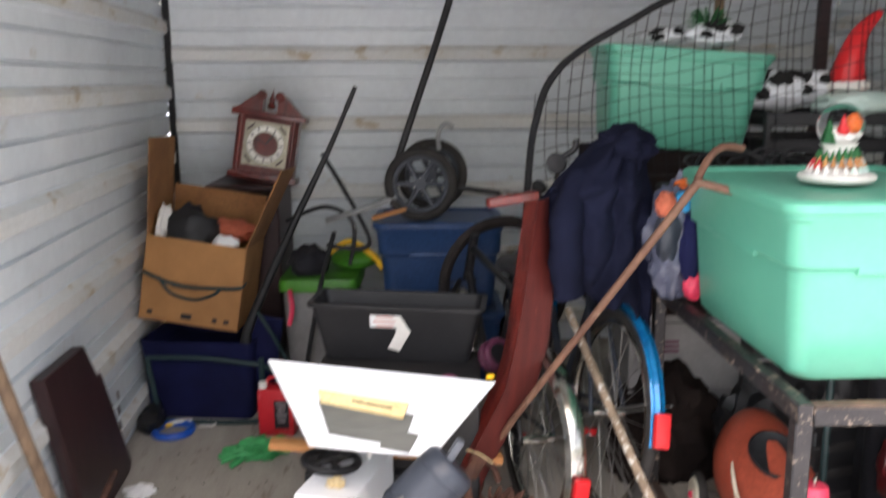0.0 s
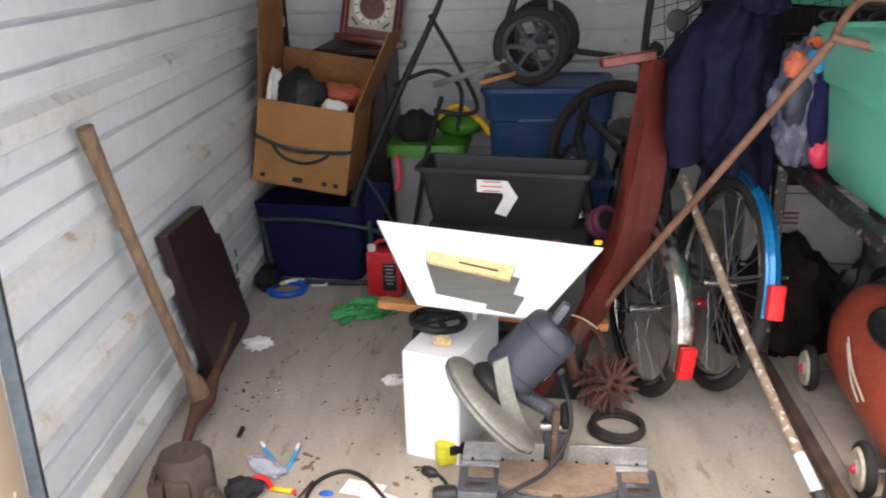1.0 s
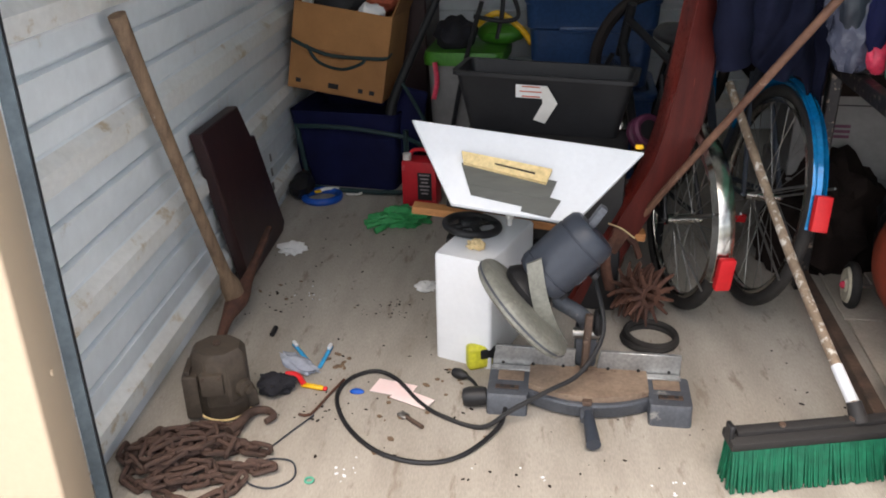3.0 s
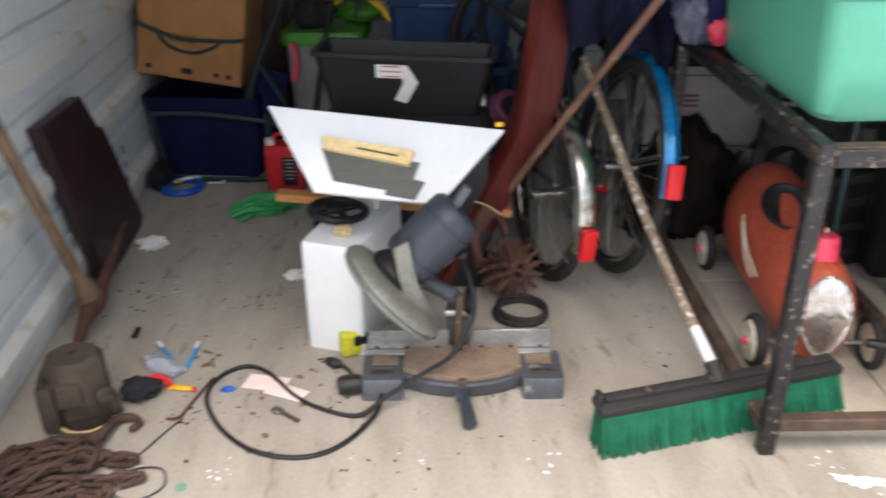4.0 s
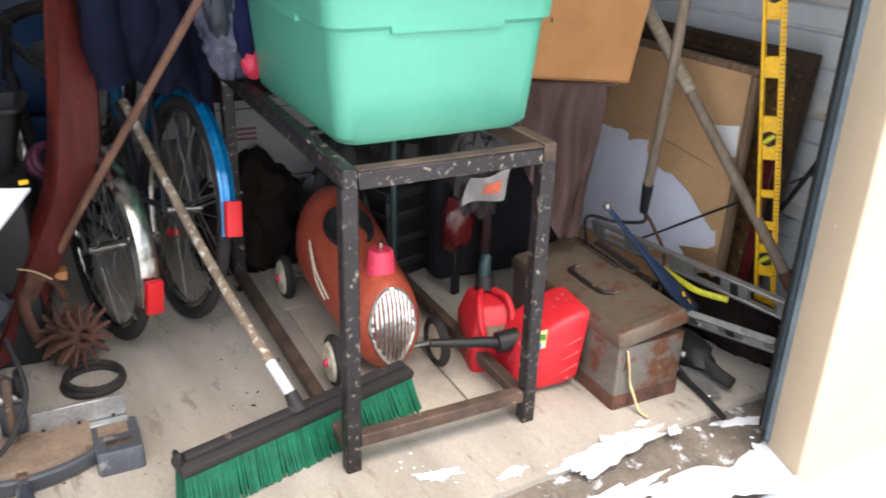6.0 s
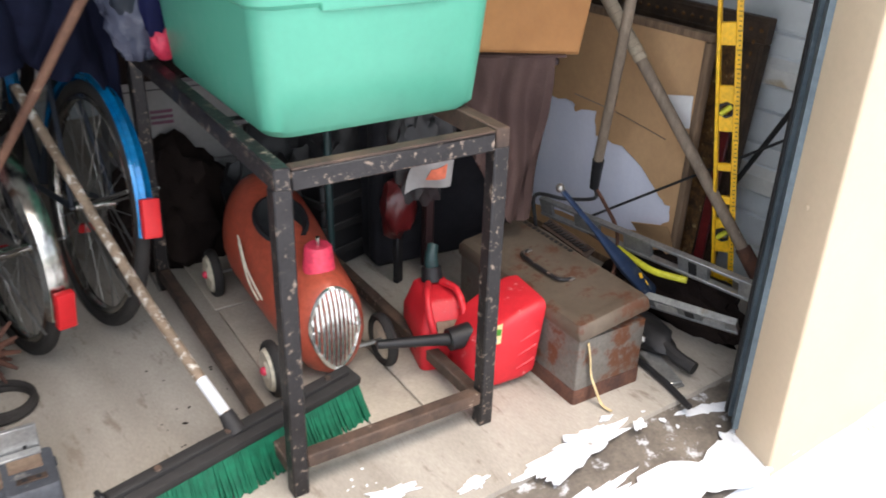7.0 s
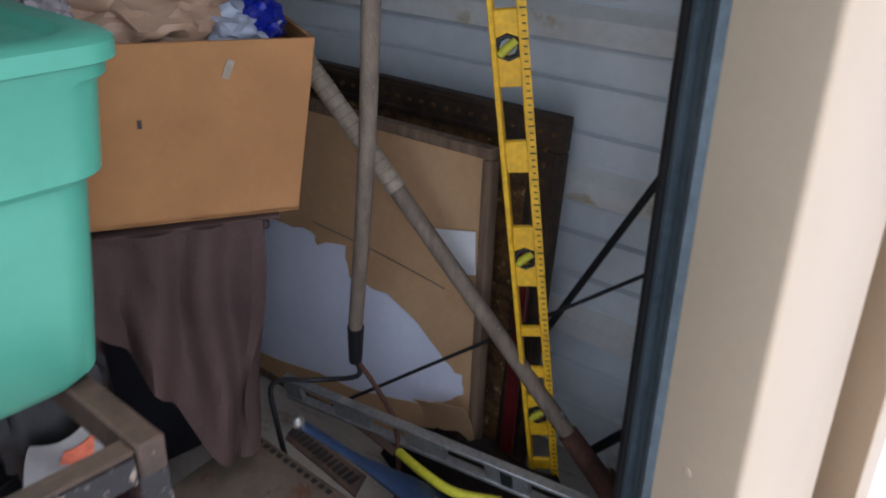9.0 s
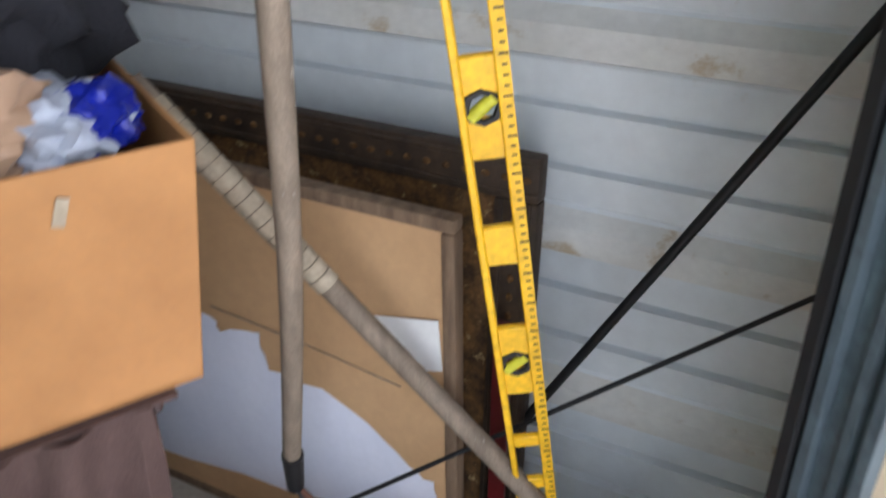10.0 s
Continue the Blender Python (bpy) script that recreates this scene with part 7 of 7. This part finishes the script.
# dark clutter behind the toy car
# Invented case: black filler for the dark shade below the draped stand.
t = thing("suitcase", "black cloth case added to fill the shade under the stand", "suitcase", pose(1.93, 2.50, 0, 0, 0, -8))
part("shell", box(B(), (0.56, 0.20, 0.66), (0, 0, 0.335), bev=0.03, seg=3), "darkcloth", t)
part("zip_band", box(B(), (0.565, 0.012, 0.62), (0, -0.05, 0.335), bev=0.004), "black", t)
part("pocket", box(B(), (0.44, 0.02, 0.34), (0, -0.108, 0.26), bev=0.008, seg=2), "darkcloth", t)
for x in (-0.22, 0.22):
    part("foot", box(B(), (0.05, 0.12, 0.012), (x, 0, 0.006), bev=0.003), "black", t)
t = thing("milk_crate", "black plastic crate in the shade behind the table", "crate", pose(1.62, 2.72, 0, 0, 0, 14))
part("body", box(B(), (0.36, 0.34, 0.34), (0, 0, 0.17), bev=0.01), "black", t)
for z in (0.06, 0.15, 0.24, 0.32):
    part("slat", box(B(), (0.37, 0.35, 0.03), (0, 0, z), bev=0.004), "blackdust", t)
solo("rubbish_bag", lump(B(), (0, 0, 0.17), (0.17, 0.15, 0.26), 101, 0.3, 2.2, 4, floor=0.001), "black", "full black plastic sack in the shade behind the table", "sack", at=(1.43, 2.72, 0))
solo("rubbish_bag", lump(B(), (0, 0, 0.10), (0.16, 0.14, 0.22), 103, 0.3, 2.4, 4), "black", "black plastic sack on a dark crate", "sack", at=(1.63, 2.70, 0.40))
t = thing("hedge_trimmer", "red and green plastic garden tool standing in the shade", "garden tool", pose(1.66, 2.34, 0, 0, 0, 20))
part("body", lump(B(), (0, 0, 0.26), (0.06, 0.05, 0.10), 105, 0.25, 2, 3), "darkred", t)
part("trigger_grip", tube(B(), [(0, -0.02, 0.30), (0.03, -0.05, 0.36), (-0.02, -0.05, 0.40)], 0.016, 8), "greenpaint", t)
part("bar", box(B(), (0.03, 0.02, 0.20), (0, 0, 0.10), bev=0.003), "black", t)
solo("metal_post", cyl(B(), (0, 0, 0), (0, 0, 0.74), 0.011), "greenpaint", "dark green metal post under the table", "post", at=(1.40, 2.30, 0))
for x0, x1 in ((1.075, 1.222), (1.229, 1.372), (1.379, 1.52)):
    for y0, y1 in ((1.72, 2.47), (2.477, 3.0)):
        bm = box(B(), (x1 - x0, y1 - y0, 0.008), (0, 0, 0), bev=0.002)
        o = part("paver", bm, "paver", floor)
        o.matrix_basis = pose((x0 + x1) / 2 + 0.06 * ((y0 + y1) / 2 - 2.1), (y0 + y1) / 2, 0.005, 0, 0, -4)

# ---- the back left: cart, carton, clock, wheels, totes ----
t = thing("fabric_bin", "navy blue woven fabric bin standing on the floor", "fabric bin", pose(-0.645, 3.79, 0, 0, 0, -10))
bm = B()
loft(bm, [rrect(a, b, 0.03, z, n=3) for a, b, z in ((0.44, 0.36, 0.0), (0.47, 0.38, 0.1), (0.48, 0.39, 0.26), (0.50, 0.41, 0.35), (0.48, 0.39, 0.35), (0.45, 0.36, 0.28))])
part("body", bm, "navyplas", t)
part("flap", box(B(), (0.14, 0.02, 0.30), (0.27, -0.12, 0.30), rot=(0, 10, 0), bev=0.006), "navyplas", t)
t = thing("hand_cart", "folding hand cart of dark green steel tube", "hand cart", Matrix.Translation((-0.6, 3.55, 0)))
partw("handle", tube(B(), [(0.022, 3.60, 1.40), (-0.092, 3.58, 1.15), (-0.25, 3.55, 0.84), (-0.425, 3.51, 0.47), (-0.455, 3.50, 0.37)], lambda u: 0.007 + 0.017 * u, 10, n=3), "seal", t)
partw("grip", cyl(B(), (0.027, 3.60, 1.411), (-0.013, 3.592, 1.322), 0.009, 0.011), "black", t, "black rubber grip")
partw("front_frame", tube(B(), [(-0.875, 3.56, 0.30), (-0.84, 3.56, 0.06), (-0.79, 3.55, 0.02), (-0.45, 3.50, 0.02), (-0.40, 3.50, 0.06), (-0.395, 3.50, 0.30)], 0.011, 10, n=4), "greenpaint", t)
partw("cross_bar", tube(B(), [(-0.88, 3.56, 0.30), (-0.65, 3.53, 0.30), (-0.395, 3.50, 0.27)], 0.010, 8), "greenpaint", t)
partw("cross_bar", tube(B(), [(-0.395, 3.50, 0.27), (-0.26, 3.56, 0.17), (-0.22, 3.60, 0.10)], 0.010, 8), "greenpaint", t)
partw("brace", tube(B(), [(-0.40, 3.50, 0.5), (-0.30, 3.52, 0.30), (-0.22, 3.55, 0.04)], 0.008, 8), "greenpaint", t)
for x in (-0.86, -0.40):
    partw("wheel", ring(B(), (x, 3.60, 0.05), (1, 0, 0), 0.035, 0.014, 20, 8), "rubber", t)
c1 = carton("cardboard_box", "open brown cardboard box of oddments, flaps up, on a cart", pose(-0.690, 3.765, 0.418, -3, 9, -6), 0.42, 0.34, 0.36, flaps=(("w", 5, 0.40), ("e", 17, 0.36), ("n", -10, 0.20)))
m1 = Matrix(c1.matrix_basis)
part("bungee", tube(B(), [(-0.205, -0.10, 0.20), (-0.20, -0.176, 0.20), (-0.05, -0.180, 0.165), (0.10, -0.179, 0.175), (0.20, -0.176, 0.19), (0.206, -0.10, 0.20)], 0.008, 6), "greenpaint", c1, "dark green elastic cord")
part("bungee", tube(B(), [(-0.14, -0.180, 0.19), (-0.08, -0.184, 0.13), (0.02, -0.184, 0.115), (0.10, -0.182, 0.15), (0.12, -0.18, 0.18)], 0.007, 6), "greenpaint", c1, "dark green elastic cord")
part("hand_hole", box(B(), (0.11, 0.002, 0.035), (-0.03, -0.1712, 0.165), bev=0.0), "cardin", c1, "dark hand hole")
bm = B()
for x, w in ((-0.165, 0.022), (-0.01, 0.045), (0.11, 0.02), (0.16, 0.022)):
    part("print_mark", box(B(), (w, 0.0012, 0.022 if w > 0.03 else 0.018), (x, -0.1710, 0.035)), "black", c1, "small black printed mark")
for nm, at, size, mt, lb, cat in (
    ("black_case", (-0.05, -0.07, 0.375), (0.12, 0.085, 0.095), "black", "black soft case in the cardboard box", "case"),
    ("folded_cloth", (0.10, 0.03, 0.395), (0.10, 0.09, 0.050), "salmon", "salmon folded cloth in the cardboard box", "cloth"),
    ("orange_tool", (0.08, -0.08, 0.335), (0.06, 0.03, 0.03), "orange", "orange plastic tool in the cardboard box", "tool"),
    ("white_bottle", (-0.165, -0.09, 0.385), (0.032, 0.06, 0.10), "whiteplas", "white plastic bottle in the cardboard box", "bottle"),
    ("paper_packet", (0.11, -0.125, 0.355), (0.055, 0.035, 0.040), "paper", "white packet with black print in the cardboard box", "packet"),
    ("grey_bag", (-0.10, 0.06, 0.38), (0.07, 0.06, 0.10), "darkcloth", "dark cloth bag in the cardboard box", "bag"),
):
    solo(nm, lump(B(), at, size, len(nm), 0.25, 2.2, 3), mt, lb, cat, m=m1)
solo("headphone_cord", tube(B(), [(-0.06, 0.0, 0.36), (-0.02, 0.03, 0.43), (0.05, 0.02, 0.42), (0.06, -0.02, 0.36), (0.0, -0.05, 0.36)], 0.006, 6), "black", "black cable loop in the cardboard box", "cable", m=m1)

t = thing("chest", "dark wooden chest behind the hand cart", "chest", pose(-0.50, 4.25, 0, 0, 0, -4))
part("body", box(B(), (0.33, 0.40, 0.925), (0, 0, 0.4625), bev=0.008), "darkwood", t)
part("lid", box(B(), (0.35, 0.42, 0.035), (0, 0, 0.945), bev=0.008), "darkwood", t)


def mantel_clock():
    t = thing("clock", "mahogany mantel clock with scrolled top and square brass dial", "clock", pose(-0.435, 4.22, 0.962, -4, 9, -4))
    part("case", box(B(), (0.29, 0.12, 0.27), (0, 0, 0.165), bev=0.006), "mahog", t)
    part("plinth", box(B(), (0.33, 0.15, 0.035), (0, 0, 0.018), bev=0.008, seg=2), "mahog", t)
    part("cornice", box(B(), (0.35, 0.15, 0.03), (0, 0, 0.315), bev=0.008, seg=2), "mahog", t)
    for s in (-1, 1):
        bm = B()
        rows = []
        for i in range(13):
            u = i / 12
            x = s * (0.16 - 0.125 * u)
            zt = 0.335 + 0.085 * math.sin(u * 1.5) ** 1.4
            rows.append([Vector((x, -0.06, 0.325)), Vector((x, -0.06, zt)), Vector((x, 0.02, zt)), Vector((x, 0.02, 0.325))])
        loft(bm, rows)
        sc = part("scroll", bm, "mahog", t, "carved scroll of the pediment")
        part("rosette", ring(B(), (s * 0.042, -0.062, 0.405), (0, 1, 0), 0.014, 0.009, 16, 8), "mahog", sc)
    part("finial", lathe(B(), [(0.012, 0), (0.022, 0.012), (0.010, 0.03), (0.014, 0.045), (0.004, 0.075), (0, 0.1)], 14, pose(0, -0.02, 0.345)), "mahog", t, "turned finial")
    d = part("dial", box(B(), (0.21, 0.004, 0.21), (0, -0.062, 0.175), bev=0.001), "gold", t, "engraved brass dial")
    part("chapter_ring", ring(B(), (0, -0.066, 0.175), (0, 1, 0), 0.075, 0.012, 36, 6, flat=0.15), "whiteplas", d, "silvered hour ring")
    for a, ln in ((35, 0.065), (-60, 0.045)):
        part("hand_pointer", box(B(), (0.006, 0.002, ln), (0, 0, ln / 2), m=pose(0, -0.070, 0.175, 0, a, 0)), "black", d)
    for i in range(12):
        part("hour_mark", box(B(), (0.006, 0.002, 0.016), (0, 0, 0.075), m=pose(0, -0.0695, 0.175, 0, 30 * i, 0)), "black", d)
    for sx in (-1, 1):
        for sz in (-1, 1):
            part("spandrel", box(B(), (0.045, 0.002, 0.010), (0, 0, 0.108), m=pose(0, -0.0655, 0.175, 0, 90 - sz * 90 + sx * sz * 45, 0)), "darkwood", d, "dark cast corner ornament")
    part("dial_centre", cyl(B(), (0, -0.0640, 0.175), (0, -0.0665, 0.175), 0.058, 0.058, 24), "mahog", d, "dark engraved dial centre")
    for s in (-1, 1):
        part("column", cyl(B(), (s * 0.125, -0.062, 0.04), (s * 0.125, -0.062, 0.30), 0.012, seg=12), "mahog", t)
    return t


mantel_clock()


def blue_tote(z, label):
    return tote("storage_bin", label, pose(0.392, 3.93, z, 0, 0, -4), 0.54, 0.42, 0.41, "bluebin", "bluebin", 0.025, "blue storage bins")


blue_tote(0.0, "blue plastic storage bin at the bottom of a stack")
blue_tote(0.412, "blue plastic storage bin with lid, wheels lying on top")


def cart_wheel(at, axis, r, label):
    t = thing("cart_wheel", label, "wheel", Matrix.Translation(at), "cart wheels")
    q = axes_to(axis)
    bm = ring(B(), (0, 0, 0), (0, 0, 1), r - 0.02, 0.022, 40, 10)
    bm.transform(q)
    part("tyre", bm, "rubber", t)
    bm = ring(B(), (0, 0, 0), (0, 0, 1), r - 0.046, 0.012, 40, 8, flat=1.6)
    bm.transform(q)
    part("rim", bm, "castgrey", t, "grey plastic rim")
    for i in range(6):
        bm = tube(B(), [(0.02, 0, 0.01), ((r - 0.05) * 0.6, 0, 0.012), (r - 0.045, 0, 0.004)], lambda u: 0.016 - 0.004 * u, 8, flat=0.6)
        bm.transform(q @ pose(0, 0, 0, 0, 0, 60 * i))
        part("spoke", bm, "castgrey", t)
    bm = cyl(B(), (0, 0, -0.025), (0, 0, 0.022), 0.028)
    bm.transform(q)
    part("hub", bm, "castgrey", t)
    return t


cart_wheel((0.302, 3.79, 0.983), (-0.22, -0.95, 0.16), 0.163, "black cart wheel with grey six-spoked rim on the blue bin")
cart_wheel((0.365, 3.95, 1.008), (-0.22, -0.95, 0.16), 0.163, "black cart wheel with grey six-spoked rim behind another")
t = thing("folded_trolley", "folded trolley frame of black and grey tubes", "trolley", Matrix.Translation((0.2, 3.9, 0.85)))
partw("pole", tube(B(), [(0.180, 3.86, 0.96), (0.205, 3.88, 1.08), (0.382, 3.92, 1.58), (0.482, 3.95, 1.88)], 0.016, 10, n=3), "black", t)
partw("bar", tube(B(), [(0.20, 3.80, 0.93), (0.03, 3.80, 0.87), (-0.12, 3.84, 0.82)], 0.016, 8, flat=0.7), "alu", t)
partw("bar", tube(B(), [(0.46, 3.80, 0.965), (0.65, 3.72, 0.945), (0.86, 3.62, 0.93)], 0.013, 8), "blackdust", t)
partw("brake", tube(B(), [(0.39, 3.84, 1.13), (0.385, 3.82, 1.20), (0.41, 3.80, 1.245), (0.45, 3.80, 1.23)], 0.010, 8), "alu", t)
partw("slat", box(B(), (0.16, 0.03, 0.02), (0.16, 3.78, 0.855), rot=(0, -14, 0), bev=0.004), "pine", t, "orange wooden slat")
for k, pts in enumerate((((-0.13, 3.85, 1.12), (-0.02, 3.82, 0.93), (0.07, 3.80, 0.74), (0.02, 3.78, 0.70), (-0.12, 3.78, 0.72)), ((-0.30, 3.86, 0.82), (-0.12, 3.86, 0.88), (0.0, 3.84, 0.80), (-0.02, 3.80, 0.62)), ((-0.08, 3.66, 0.80), (-0.15, 3.66, 0.55), (-0.22, 3.64, 0.20)))):
    partw("bent_tube", tube(B(), pts, 0.010, 8), "black", t)
t = thing("storage_tub", "translucent white tub with a lime green lid", "storage tub", pose(-0.145, 3.88, 0.005, 0, 0, -6))
bm = B()
loft(bm, [rrect(a, b, 0.04, z, n=4) for a, b, z in ((0.28, 0.30, 0), (0.32, 0.34, 0.53))])
part("tub", bm, "greycard", t, "cloudy grey-white tub")
bm = B()
loft(bm, [rrect(a, b, 0.045, z, n=4) for a, b, z in ((0.35, 0.37, 0.52), (0.355, 0.375, 0.55), (0.34, 0.36, 0.575), (0.26, 0.28, 0.58))])
part("lid", bm, "limelid", t)
solo("black_bag", lump(B(), (0, 0, 0.06), (0.09, 0.10, 0.075), 91, 0.3, 2.2, 3), "darkcloth", "small black bag on the tub's green lid", "bag", at=(-0.20, 3.82, 0.58))
t = thing("toy_lawnmower", "yellow and green plastic toy frame on the tub", "toy", Matrix.Translation((-0.05, 3.9, 0.585)))
partw("yellow_bar", tube(B(), [(-0.12, 3.86, 0.66), (-0.02, 3.86, 0.72), (0.08, 3.84, 0.66), (0.13, 3.80, 0.60)], 0.014, 8), "yellow", t)
partw("green_body", lump(B(), (0.0, 3.90, 0.63), (0.11, 0.10, 0.05), 92, 0.15, 2, 3), "limelid", t)
solo("red_strap", tube(B(), [(-0.28, 3.66, 0.55), (-0.27, 3.64, 0.47), (-0.285, 3.63, 0.40)], 0.014, 8, flat=0.5), "pink", "red webbing strap by the cart", "strap")
solo("black_shoe", lump(B(), (0, 0, 0.05), (0.05, 0.09, 0.05), 95, 0.25, 2, 3, floor=0.0), "black", "black rag on the floor by the wall", "rag", at=(-0.86, 3.50, 0))
